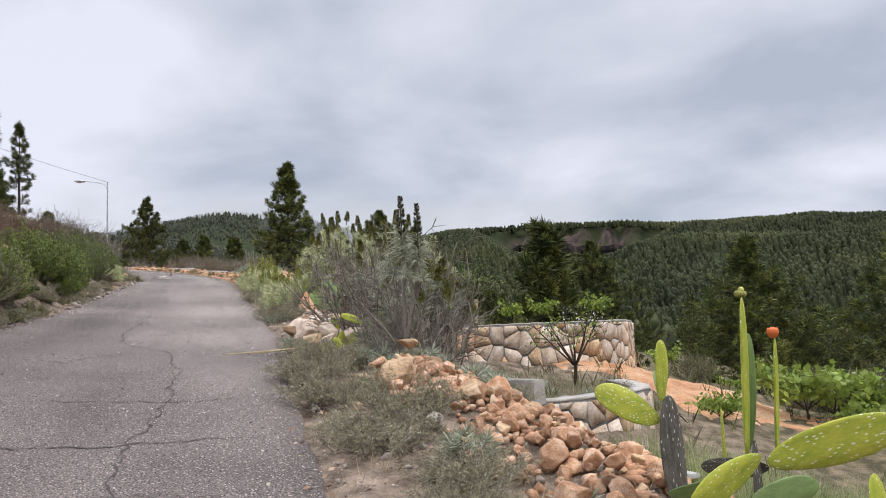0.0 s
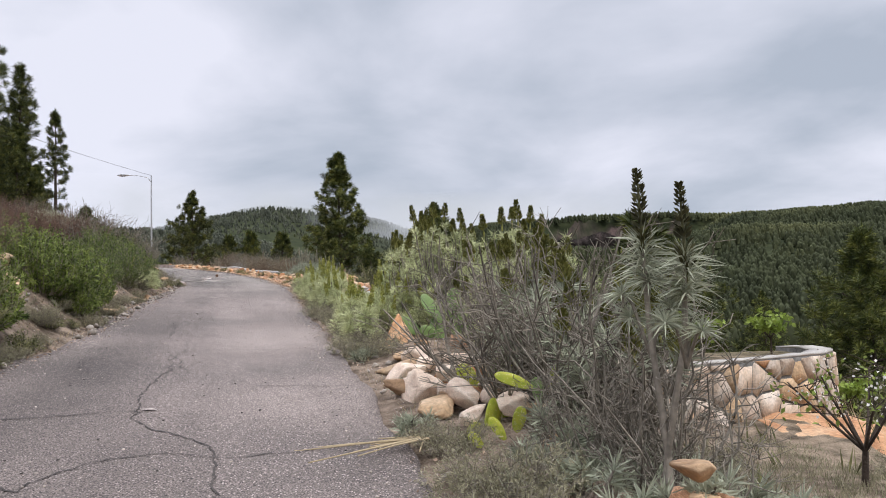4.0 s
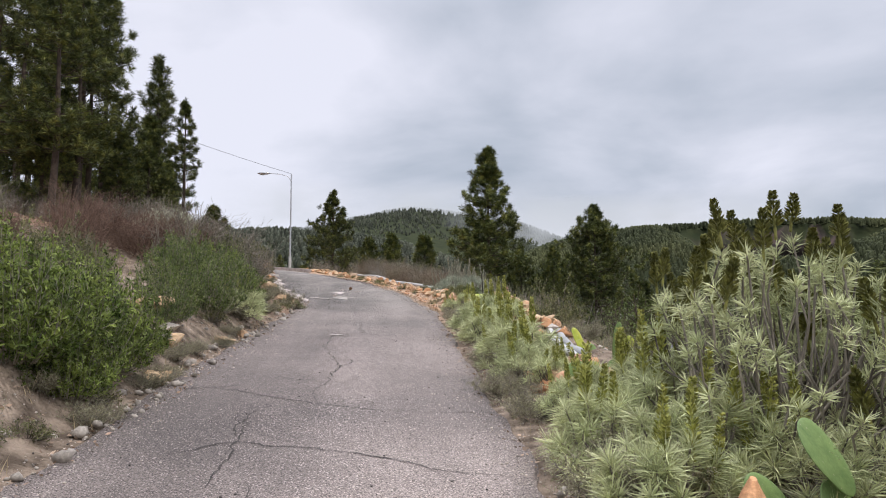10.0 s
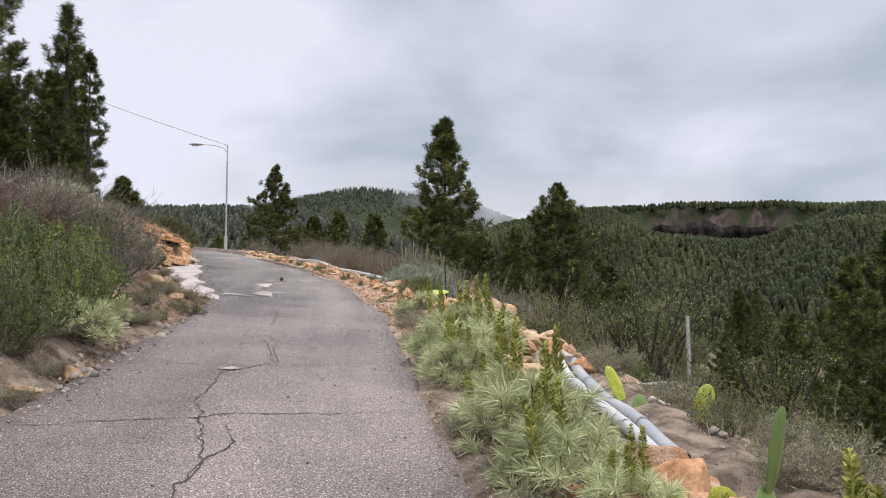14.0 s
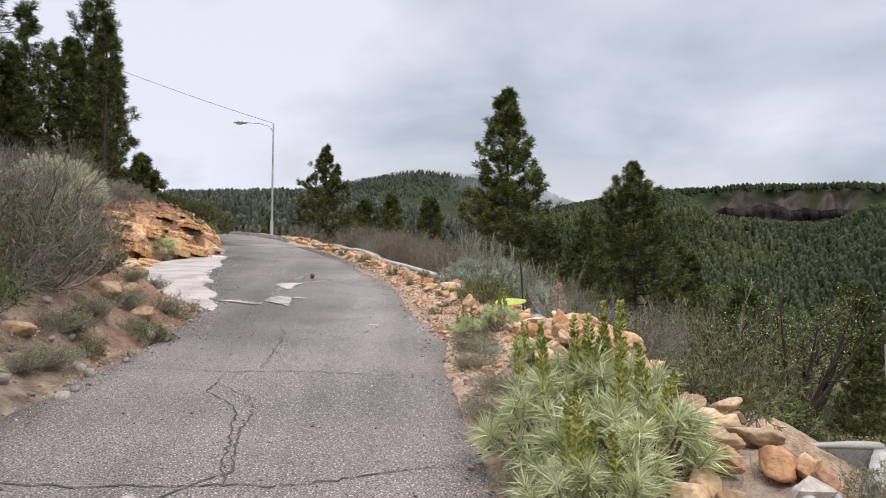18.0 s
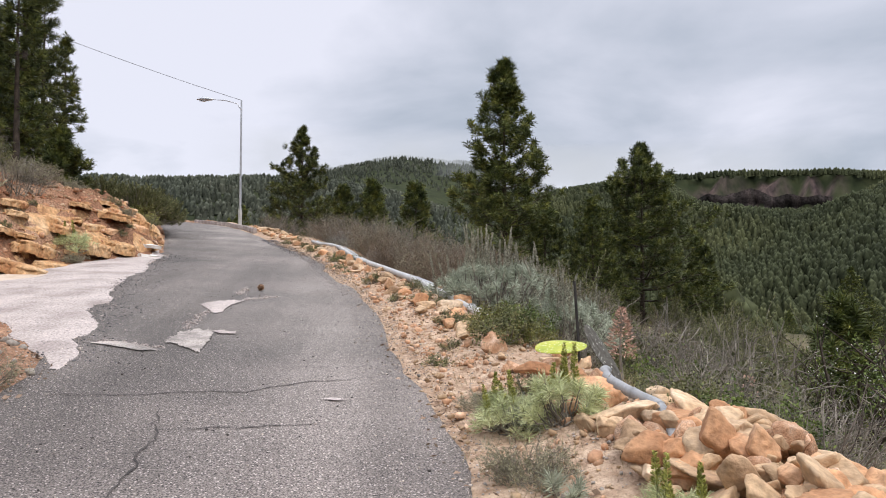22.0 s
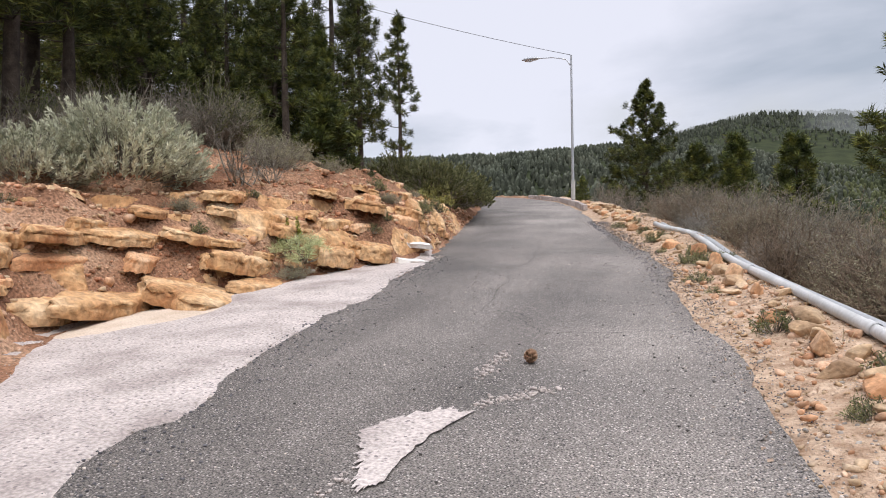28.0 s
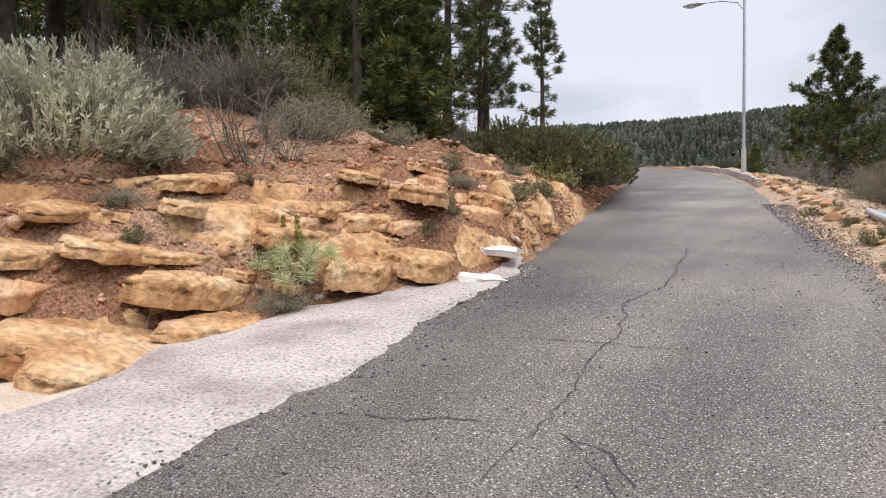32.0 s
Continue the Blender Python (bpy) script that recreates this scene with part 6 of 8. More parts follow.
many(BARE, "bare_shrub", "leafless pale grey shrub with crooked stems", "shrub", "bare shrubs", ((4.9, 31.8, 1.1), (5.3, 32.9, 1.0), (2.6, 38.0, 1.0), (1.9, 10.0, 1.3), (3.0, 9.3, 1.2)), 14)
many(LEAFY, "round_shrub", "yellow-green shrub on the slope below the pipes", "shrub", "shrubs of the slope", ((4.0, 30.2, 1.1), (4.6, 32.3, 1.3), (5.3, 31.0, 1.2), (6.4, 33.2, 1.5), (5.2, 36.0, 1.4), (8.2, 38.0, 1.6), (6.8, 36.4, 1.4), (3.7, 28.2, 0.9), (7.4, 31.5, 1.4), (9.0, 34.5, 1.6), (4.4, 38.5, 1.3), (6.0, 40.5, 1.4)), 63, (0.7, 1.0))
many(BARE, "bare_shrub", "pale bare shrub on the slope below the pipes", "shrub", "bare shrubs of the slope", ((4.4, 29.4, 1.3), (5.6, 32.2, 1.5), (4.9, 34.0, 1.5), (6.6, 34.9, 1.6)), 64)
many(DRYLOW, "dry_shrub", "heap of dead brush on the slope", "shrub", "dry shrubs of the slope", ((4.4, 28.6, 1.2), (5.2, 29.6, 1.3), (4.9, 27.6, 1.0)), 15)
many(OLIVE, "olive_shrub", "olive-green shrub on the slope below the lane", "shrub", "shrubs of the slope", along(1, 20, 45, 34, 7.5, 17, 0.8, 1.4, 16) + along(1, 30, 60, 40, 9, 24, 1.0, 1.8, 17), 16)
many(LOWT, "grass_tuft", "small tuft of grey-green herbs on the verge", "herb tuft", "herb tufts", along(1, 27, 46, 26, 0.3, 1.0, 0.5, 1.0, 18) + along(-1, 33, 44, 12, 0.0, 1.5, 0.5, 1.0, 19) + along(-1, 8, 30, 14, 0.0, 0.6, 0.6, 1.2, 20), 17)

many(OLIVE, "olive_shrub", "yellowish olive broom beside the sunken plot", "shrub", "shrubs of the slope", ((3.1, 23.6, 0.75), (3.0, 24.6, 0.55)), 80)
many(DRY, "dry_shrub", "tangle of dead grey branches behind the stones", "shrub", "dry shrubs of the slope", ((3.3, 26.6, 0.7), (3.1, 27.8, 0.7), (3.9, 28.0, 0.8), (3.4, 28.6, 0.6), (2.9, 31.2, 0.7), (4.3, 33.0, 0.9), (5.0, 34.4, 1.0), (4.0, 36.6, 1.0), (3.6, 38.0, 1.0)), 81)
many(LEAFY, "green_shrub", "low dense green shrub on the slope", "shrub", "low green shrubs", ((3.7, 27.2, 0.8), (4.3, 26.9, 0.7), (4.2, 30.3, 1.1), (4.9, 30.6, 1.2), (3.5, 32.0, 0.9), (4.4, 34.6, 1.1), (5.4, 33.2, 1.2), (5.8, 35.4, 1.3), (3.9, 35.8, 1.0), (6.2, 30.2, 1.2)), 82)
many(OLIVE, "olive_shrub", "olive-green shrub on the slope below the lane", "shrub", "shrubs of the slope", along(1, 34, 50, 24, 3.6, 12, 0.6, 1.1, 83), 83)
many(LEAFY[1:], "green_shrub", "dark green leafy shrub on the slope", "shrub", "shrubs of the slope", along(1, 26, 46, 22, 3.6, 11, 0.7, 1.3, 86), 86)
many([brush(16, 50, 1.0, 0.8, brown_twig, 0.010, 8, 0.75)], "dry_shrub", "brown dry shrub on the slope", "shrub", "dry shrubs of the slope", along(1, 33, 52, 34, 2.2, 8, 0.7, 1.2, 84), 84)
many(DRYLOW, "dry_shrub", "low dry shrub on bare ground below the echiums", "shrub", "low dry shrubs of the terrace", ((3.0, 18.0, 0.8), (3.5, 18.8, 0.7), (4.2, 18.2, 0.9), (3.9, 20.0, 0.8), (3.3, 20.6, 0.8), (4.6, 21.2, 0.9), (3.0, 21.4, 0.7), (4.4, 19.2, 0.7), (5.2, 19.8, 0.9), (3.6, 17.2, 0.8)), 92)
many(OLIVE, "olive_shrub", "small olive broom on bare ground below the echiums", "shrub", "shrubs of the slope", ((3.8, 21.2, 0.6), (4.7, 18.6, 0.6), (5.2, 21.0, 0.7), (3.1, 19.2, 0.45)), 93)
many([leafy(66, 2600, 0.6, 0.7, surface("russet_leaf", [(0.17, 0.14, 0.05), (0.40, 0.32, 0.13)], 0.7, 2, 12, 0, spread=0.15, island=0.45, translucent=0.2), 0.05, 0.024)], "russet_shrub", "russet-olive shrub below the sunken plot", "shrub", "russet shrubs of the slope", along(1, 25, 34, 24, 7.5, 15, 0.9, 1.6, 99), 99)
many(LEAFY, "green_shrub", "leafy shrub below the sunken plot", "shrub", "shrubs of the slope", along(1, 21, 31, 22, 6.2, 11, 0.8, 1.4, 94), 94)
many(DRYLOW, "dry_shrub", "small dry shrub at the edge of the asphalt", "shrub", "low dry shrubs of the bank", along(-1, 9, 29, 14, 0.05, 0.6, 0.4, 0.7, 97), 97)
# the bushy bank
many(FROND, "broom_bush", "dense bright green broom bush with upright shoots at the lane's edge", "shrub", "green bushes of the bank", ((-2.62, 16.1, 0.55), (-2.66, 17.0, 0.58), (-2.68, 17.8, 0.5), (-3.05, 12.9, 0.86), (-3.3, 13.6, 0.84), (-2.98, 15.9, 0.9), (-2.8, 16.8, 0.82), (-3.45, 16.6, 0.86), (-3.2, 17.6, 0.7), (-3.0, 23.5, 0.66), (-3.3, 24.3, 0.66), (-3.7, 23.2, 0.66)), 20)
many(BROOM, "broom_bush", "dark green broom bush at the lane's edge", "shrub", "green bushes of the bank", ((-2.85, 16.3, 0.7), (-2.85, 19.3, 0.62), (-3.1, 20.3, 0.72), (-2.75, 21.2, 0.82), (-3.3, 21.6, 0.8), (-2.75, 22.6, 0.9), (-3.0, 23.9, 0.75), (-3.5, 22.8, 0.85)), 21)
many(OLIVE[1:], "olive_shrub", "brown-olive shrub with dry twigs at the foot of the bank", "shrub", "green bushes of the bank", ((-3.4, 25.4, 1.0), (-3.9, 26.1, 1.0), (-3.1, 26.4, 0.9), (-3.5, 27.4, 0.8), (-4.4, 27.2, 0.9)), 73)
many(DRY, "dry_shrub", "dry brown brush at the foot of the bank", "shrub", "dry brush of the bank", ((-3.0, 25.6, 0.9), (-3.6, 26.6, 1.0), (-4.1, 25.7, 1.1), (-4.6, 26.8, 1.0), (-3.1, 24.9, 0.7), (-4.0, 28.2, 0.9), (-4.9, 28.8, 0.9)), 74)
many(OLIVE[1:], "olive_shrub", "olive-green shrub with upright leafy shoots at the lane's edge", "shrub", "green bushes of the bank", ((-3.15, 12.2, 1.1), (-3.5, 11.4, 1.1), (-3.4, 10.2, 1.0), (-3.7, 12.6, 1.2), (-3.6, 9.0, 1.0), (-3.5, 7.8, 1.1)), 71)
many(FROND, "broom_bush", "bright green broom bush on the bank", "shrub", "green bushes of the bank", ((-3.9, 11.2, 0.9), (-4.2, 9.6, 1.0), (-4.6, 12.2, 0.8)), 72)
many(OLIVE, "olive_shrub", "wispy olive-green shrub on the bank", "shrub", "green bushes of the bank", ((-4.6, 19.0, 0.7), (-4.3, 20.4, 0.7), (-4.9, 21.0, 0.7), (-5.2, 22.6, 0.66), (-3.9, 24.2, 0.66), (-3.3, 25.9, 0.49), (-4.6, 26.6, 0.53), (-4.6, 10.6, 0.7)), 22)
many(DRYLOW, "dry_shrub", "low grey shrub at the foot of the bank", "shrub", "low dry shrubs of the bank", ((-2.75, 14.6, 0.66), (-2.6, 13.8, 0.48), (-2.7, 12.8, 0.48), (-2.8, 11.6, 0.54), (-2.95, 10.4, 0.54), (-3.4, 14.7, 0.54), (-2.45, 19.2, 0.48), (-2.4, 21.1, 0.42), (-3.6, 15.6, 0.54), (-2.6, 25.0, 0.54), (-3.2, 26.9, 0.48), (-2.4, 17.7, 0.54), (-2.5, 18.5, 0.54), (-2.3, 20.2, 0.42), (-2.45, 24.0, 0.48), (-2.35, 26.2, 0.42), (-2.6, 26.7, 0.54), (-2.9, 27.6, 0.48), (-3.3, 12.9, 0.48)), 23)
many(ECHM, "echium", "spreading pale green echium at the foot of the bank", "echium", "echiums of the bank", ((-2.5, 22.3, 0.8), (-2.55, 23.0, 0.75)), 24)
many(REDB, "red_shrub", "dry reddish-brown brush on the bank", "shrub", "reddish brush of the bank", ((-4.5, 24.0, 0.8), (-4.1, 25.0, 0.75), (-4.0, 15.3, 0.8), (-4.5, 15.4, 0.65), (-5.0, 16.4, 0.72), (-5.4, 17.2, 0.72), (-4.8, 14.6, 0.58), (-5.8, 18.4, 0.72), (-4.9, 21.4, 0.65), (-5.4, 23.4, 0.79), (-5.0, 24.6, 0.79), (-6.3, 25.3, 0.72), (-6.9, 26.6, 0.72), (-5.6, 26.6, 0.58), (-5.0, 28.4, 0.65), (-5.6, 20.6, 0.50), (-6.4, 22.6, 0.50)), 25)
many(DRY, "dry_shrub", "dry grey brush on top of the bank", "shrub", "dry brush of the bank", along(-1, 8, 31, 12, 3.4, 9.0, 0.6, 1.0, 26), 26)
many(BARE, "bare_shrub", "leafless pale shrub on the bank", "shrub", "bare shrubs", ((-4.4, 26.0, 1.2), (-5.1, 27.6, 1.1), (-3.9, 23.4, 0.9), (-6.75, 37.75, 0.9), (-6.6, 38.3, 0.7)), 27)
# the rocky bank
many(SILV, "silver_shrub", "wide silver-grey dome-shaped shrub on the red bank", "shrub", "silver shrubs", ((-7.7, 36.3, 1.25), (-8.1, 35.2, 1.0)), 28, (0.95, 1.0))
many(ECHM, "echium", "green echium with narrow leaves beside the pale apron", "echium", "echiums of the bank", ((-5.35, 37.1, 0.72),), 29)
many([silver(54, 520, 0.85, 0.85, olive_leaf), silver(55, 460, 0.75, 0.9, olive_leaf)], "olive_shrub", "olive-green rounded shrub at the lane's edge", "shrub", "green bushes of the bank", ((-6.75, 45.3, 1.2), (-6.9, 46.5, 1.45), (-7.2, 47.8, 1.5), (-7.7, 49.0, 1.45), (-7.9, 45.9, 1.2), (-8.3, 47.4, 1.4), (-8.1, 50.4, 1.3), (-8.5, 52.0, 1.2)), 30)
many([leafy(64, 2200, 0.5, 0.55, surface("yellow_leaf", [(0.20, 0.22, 0.07), (0.42, 0.38, 0.14)], 0.65, 3, 12, 0, spread=0.15, island=0.4, translucent=0.25), 0.05, 0.03)], "leafy_shrub", "yellowish-green leafy shrub on the bank", "shrub", "green bushes of the bank", ((-6.45, 44.6, 1.0),), 31)
many(LOWT, "herb_tuft", "grey-green herb tuft among the stones", "herb tuft", "herb tufts", ((-5.35, 41.8, 1.4), (-6.1, 36.0, 0.7), (-5.05, 40.6, 0.9), (-6.5, 45.6, 1.3)), 32)
many([OLIVE[0], DRY[0], OLIVE[1], DRY[1]], "undergrowth_shrub", "grey-olive undergrowth behind the silver shrub", "shrub", "undergrowth of the grove", along(-1, 33, 44, 24, 4.2, 7.5, 0.7, 1.15, 37), 37)
many(DRYLOW, "dry_shrub", "small dark dry shrub between the rocks", "shrub", "low dry shrubs of the bank", ((-6.5, 36.1, 0.45), (-6.2, 36.5, 0.4), (-5.3, 36.8, 0.6), (-5.2, 39.6, 0.45), (-7.0, 39.0, 1.1), (-7.4, 39.6, 1.2), (-6.9, 40.4, 0.9), (-6.2, 42.6, 0.5)), 33)
many(DRY, "dry_shrub", "dry grey-brown undergrowth at the edge of the grove", "shrub", "undergrowth of the grove", along(-1, 33, 60, 26, 4.2, 14, 0.7, 1.2, 34) + along(-1, 33, 46, 20, 3.6, 8, 0.6, 1.0, 36), 34)
many([OLIVE[0], BROOM[1]], "undergrowth_shrub", "dark olive undergrowth at the edge of the grove", "shrub", "undergrowth of the grove", along(-1, 32, 62, 80, 4.8, 17, 0.7, 1.4, 35), 35)
pine("bush", -7.3, 41.1, 0.66, 0, "low bright green young pine on the bank", "small pines on the bank")
pine("bush", -7.75, 41.9, 0.6, 90, "low bright green young pine on the bank", "small pines on the bank")


# ---- far woods ----
def far_woods():
    rng = np.random.RandomState(5)

    def crown(sides, heights):
        """A far pine: a ragged spire of jutting and sunken facets."""
        rows = []
        for k, t in enumerate(heights):
            a = np.arange(sides) * 6.283 / sides + 0.9 * k + rng.normal(0, 0.18, sides)
            rad = 0.30 * (1 - t) ** 0.6 * rng.uniform(0.7, 1.2, sides) * (0.7 if k == 0 else 1.0)
            rows.append(np.c_[np.cos(a) * rad, np.sin(a) * rad, t + rng.normal(0, 0.045, sides) - 0.05 * (k % 2)])
        v = np.concatenate(rows + [np.array([[rng.normal(0, 0.02), rng.normal(0, 0.02), 1.02]])])
        f = []
        for k in range(len(heights) - 1):
            for i in range(sides):
                j = (i + 1) % sides
                f += [(k * sides + i, k * sides + j, (k + 1) * sides + j), (k * sides + i, (k + 1) * sides + j, (k + 1) * sides + i)]
        k = len(heights) - 1
        f += [(k * sides + i, k * sides + (i + 1) % sides, (k + 1) * sides) for i in range(sides)]
        return v, np.array(f)

    near_kinds = [crown(7, (0.04, 0.2, 0.4, 0.6, 0.82)) for _ in range(5)]
    far_kinds = [crown(5, (0.10, 0.45, 0.8)) for _ in range(6)]
    pts = []
    for n, a0, a1, r0, r1 in ((10000, -12, 46, 135, 830), (10500, -82, -8, 100, 480), (30000, -80, -6, 400, 1090), (6500, -16, 14, 1300, 2330), (6000, -62, 10, 860, 1060), (1500, -6, 46, 750, 812)):
        a = np.radians(rng.uniform(a0, a1, n))
        r = np.sqrt(rng.uniform(r0 ** 2, r1 ** 2, n))
        pts.append(np.c_[-r * np.sin(a), 25 + r * np.cos(a)])
    p = np.concatenate(pts)
    z = ground_z(p[:, 0], p[:, 1])
    e = 4.0
    slope = np.hypot(ground_z(p[:, 0] + e, p[:, 1]) - z, ground_z(p[:, 0], p[:, 1] + e) - z) / e
    dist = np.hypot(p[:, 0], p[:, 1] - 25)
    keep = (slope < 1.25) & (rng.rand(len(p)) < 0.62 + 0.7 * (fbm(p[:, 0] * 0.02, p[:, 1] * 0.02, 3) + 0.5))
    p, z, dist = p[keep], z[keep], dist[keep]
    azim = np.degrees(np.arctan2(-p[:, 0], p[:, 1] - 25))
    n = len(p)
    h = rng.uniform(4.5, 9.0, n) * np.where(dist > 1500, 1.35, 1.0)
    w = h * rng.uniform(1.0, 1.7, n)
    a = rng.rand(n) * 6.28
    pick = rng.randint(0, 30, n)
    # trees on the left ridge get the colour with haze painted in
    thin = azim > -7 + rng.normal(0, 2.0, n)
    for pale, mat, label in ((False, pine_far, "dark pine woods covering the far slopes"), (True, pine_hazed, "grey-green pine woods on the far ridge, paled by painted haze")):
        got, faces, total = [], [], 0
        for close, kinds in ((True, near_kinds), (False, far_kinds)):
            for q, (t, f) in enumerate(kinds):
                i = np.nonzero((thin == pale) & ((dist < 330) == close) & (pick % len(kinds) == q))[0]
                if not len(i):
                    continue
                ca, sa, ww, hh = np.cos(a[i])[:, None], np.sin(a[i])[:, None], w[i][:, None], h[i][:, None]
                x = (t[:, 0] * ca - t[:, 1] * sa) * ww + p[i, 0][:, None]
                y = (t[:, 0] * sa + t[:, 1] * ca) * ww + p[i, 1][:, None]
                got.append(np.stack([x, y, t[:, 2] * hh + z[i][:, None] - 0.3], -1).reshape(-1, 3))
                faces.append((f[None] + np.arange(len(i))[:, None, None] * len(t)).reshape(-1, 3) + total)
                total += len(i) * len(t)
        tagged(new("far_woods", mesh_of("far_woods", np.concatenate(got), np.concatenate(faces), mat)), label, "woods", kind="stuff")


far_woods()


# ---- low cloud on the far ridges ----
def low_cloud(r, a0, a1, z0, z1, seed, dense, shift):
    m = bpy.data.materials.new("low_cloud")
    m.use_nodes = True
    n, l = m.node_tree.nodes, m.node_tree.links
    n.clear()
    out, mix, tr, em = n.new("ShaderNodeOutputMaterial"), n.new("ShaderNodeMixShader"), n.new("ShaderNodeBsdfTransparent"), n.new("ShaderNodeEmission")
    em.inputs["Color"].default_value, em.inputs["Strength"].default_value = (0.62, 0.65, 0.71, 1), 1.0
    tc, ns, mp, sep = n.new("ShaderNodeTexCoord"), n.new("ShaderNodeTexNoise"), n.new("ShaderNodeMapping"), n.new("ShaderNodeSeparateXYZ")
    l.new(tc.outputs["UV"], sep.inputs[0]); l.new(tc.outputs["Object"], mp.inputs[0])
    mp.inputs["Scale"].default_value, mp.inputs["Location"].default_value = (0.006, 0.006, 0.012), (shift, 0, 0)
    l.new(mp.outputs[0], ns.inputs["Vector"])
    ns.inputs["Scale"].default_value, ns.inputs["Detail"].default_value = 1.0, 6

    def math_node(op, a, b):
        q = n.new("ShaderNodeMath")
        q.operation = op
        for i, s in enumerate((a, b)):
            if isinstance(s, (int, float)):
                q.inputs[i].default_value = s
            else:
                l.new(s, q.inputs[i])
        return q.outputs[0]

    def hump(s):
        return math_node("POWER", math_node("MULTIPLY", math_node("MULTIPLY", s, math_node("SUBTRACT", 1.0, s)), 4.0), 1.0)

    body = math_node("MULTIPLY", hump(sep.outputs[0]), hump(sep.outputs[1]))
    cloud = math_node("MULTIPLY", math_node("SUBTRACT", ns.outputs[0], 0.22), 2.4)
    fac = math_node("MINIMUM", math_node("MULTIPLY", math_node("MULTIPLY", body, cloud), dense), 0.95)
    l.new(math_node("MAXIMUM", fac, 0.0), mix.inputs[0])
    l.new(tr.outputs[0], mix.inputs[1]); l.new(em.outputs[0], mix.inputs[2]); l.new(mix.outputs[0], out.inputs[0])
    k = 24
    bm = bmesh.new()
    uv = bm.loops.layers.uv.new("uv")
    rows = []
    for i in range(k + 1):
        a = radians(a0 + (a1 - a0) * i / k)
        rows.append([bm.verts.new((-r * math.sin(a), 25 + r * math.cos(a), z)) for z in (z0, z1)])
    for i in range(k):
        f = bm.faces.new((rows[i][0], rows[i + 1][0], rows[i + 1][1], rows[i][1]))
        for lp, c in zip(f.loops, ((i / k, 0), ((i + 1) / k, 0), ((i + 1) / k, 1), (i / k, 1))):
            lp[uv].uv = c
    me = bpy.data.meshes.new("backdrop_cloud")
    bm.to_mesh(me)
    bm.free()
    me.materials.append(m)
    tagged(new("backdrop_cloud", me), "low grey cloud lying on the far ridge", "cloud", kind="structure")


low_cloud(1500, -4, -34, 90, 300, 1, 1.3, 3.0)
low_cloud(950, -9, -22, 112, 190, 2, 0.6, 8.0)
low_cloud(1800, 14, -16, 215, 400, 3, 0.8, 5.0)

# ---- cliff under the far ridge ----
def far_cliff():
    az = np.arange(-39, -14, 0.1)
    ridge = np.interp(az, RIDGES[2][1], RIDGES[2][2])
    fade = smooth((az + 37) / 6) * smooth((-21 - az) / 6) * (0.75 + 0.5 * fbm(az * 0.35, az * 0 + 7, 3))
    el = ridge - 0.25 - 1.2 * (1 - fade) + 0.45 * fbm(az * 0.9, az * 0 + 3, 4)
    rows = []
    for k, s in enumerate((0, 0.12, 0.25, 0.38, 0.5, 0.62, 0.75, 0.88, 1.0)):
        r = 872 + 10 * s + 16 * fbm(az * 1.3, az * 0 + 0.9 * s, 4) + (6 if k in (4, 5) else 0)
        a = np.radians(az)
        x, y = -r * np.sin(a), 25 + r * np.cos(a)
        low = ground_z(x, y) - 10
        rows.append(np.c_[x, y, low + (4 + 880 * np.tan(np.radians(el)) - low) * s])
    n = len(az)
    i = np.arange(len(rows) - 1)[:, None] * n + np.arange(n - 1)[None]
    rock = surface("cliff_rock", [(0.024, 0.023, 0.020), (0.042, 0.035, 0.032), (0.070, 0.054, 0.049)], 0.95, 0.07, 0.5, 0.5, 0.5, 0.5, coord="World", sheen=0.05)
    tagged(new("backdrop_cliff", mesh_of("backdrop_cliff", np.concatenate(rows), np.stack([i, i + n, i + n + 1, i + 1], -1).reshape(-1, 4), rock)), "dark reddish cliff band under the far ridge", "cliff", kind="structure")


far_cliff()

# ---- cactus ----
def pad_mesh(mat, seed):
    """A flat egg-shaped cactus pad standing on its base: 1 long, 1 wide."""
    rng = np.random.RandomState(seed)
    bm = bmesh.new()
    bmesh.ops.create_uvsphere(bm, u_segments=20, v_segments=14, radius=0.5)
    for v in bm.verts:
        x, y, z = v.co
        t = z + 0.5
        w = 0.78 + 0.34 * t - 0.1 * t * t
        v.co = (x * w + 0.03 * math.sin(5 * t + seed), y * 0.16 + 0.035 * math.sin(3.1 * t + seed) + 0.02 * math.sin(7 * x), t)
    me = bpy.data.meshes.new("pad")
    bm.to_mesh(me)
    bm.free()
    me.materials.append(mat)
    for q in me.polygons:
        q.use_smooth = True
    return me


PADS = {"y": [pad_mesh(pad_yellow, 1), pad_mesh(pad_yellow, 2)], "g": [pad_mesh(pad_green, 3), pad_mesh(pad_green, 4)], "d": [pad_mesh(pad_dead, 5), pad_mesh(pad_dead, 6)]}


def cactus(label, group, pads, facing=(0.3, -1, 0)):
    """pads: kind, base, tip, width."""
    x, y = pads[0][1][:2]
    ob = thing("prickly_pear", label, "cactus", group, at=pose(x, y, gz(x, y)))
    inv = ob.matrix_basis.inverted()
    for i, (kind, a, b, w) in enumerate(pads):
        a, b = Vector(a), Vector(b)
        up = (b - a)
        L = up.length
        up.normalize()
        f = Vector(facing) + Vector((math.sin(i * 2.4) * 0.35, 0, 0))
        f = (f - up * f.dot(up)).normalized()
        s = f.cross(up).normalized()
        m = Matrix(((s.x * w, -f.x * min(w, 0.2), up.x * L, a.x), (s.y * w, -f.y * min(w, 0.2), up.y * L, a.y), (s.z * w, -f.z * min(w, 0.2), up.z * L, a.z), (0, 0, 0, 1)))
        piece("pad", PADS[kind][i % 2], ob, at=inv @ m)
    return ob


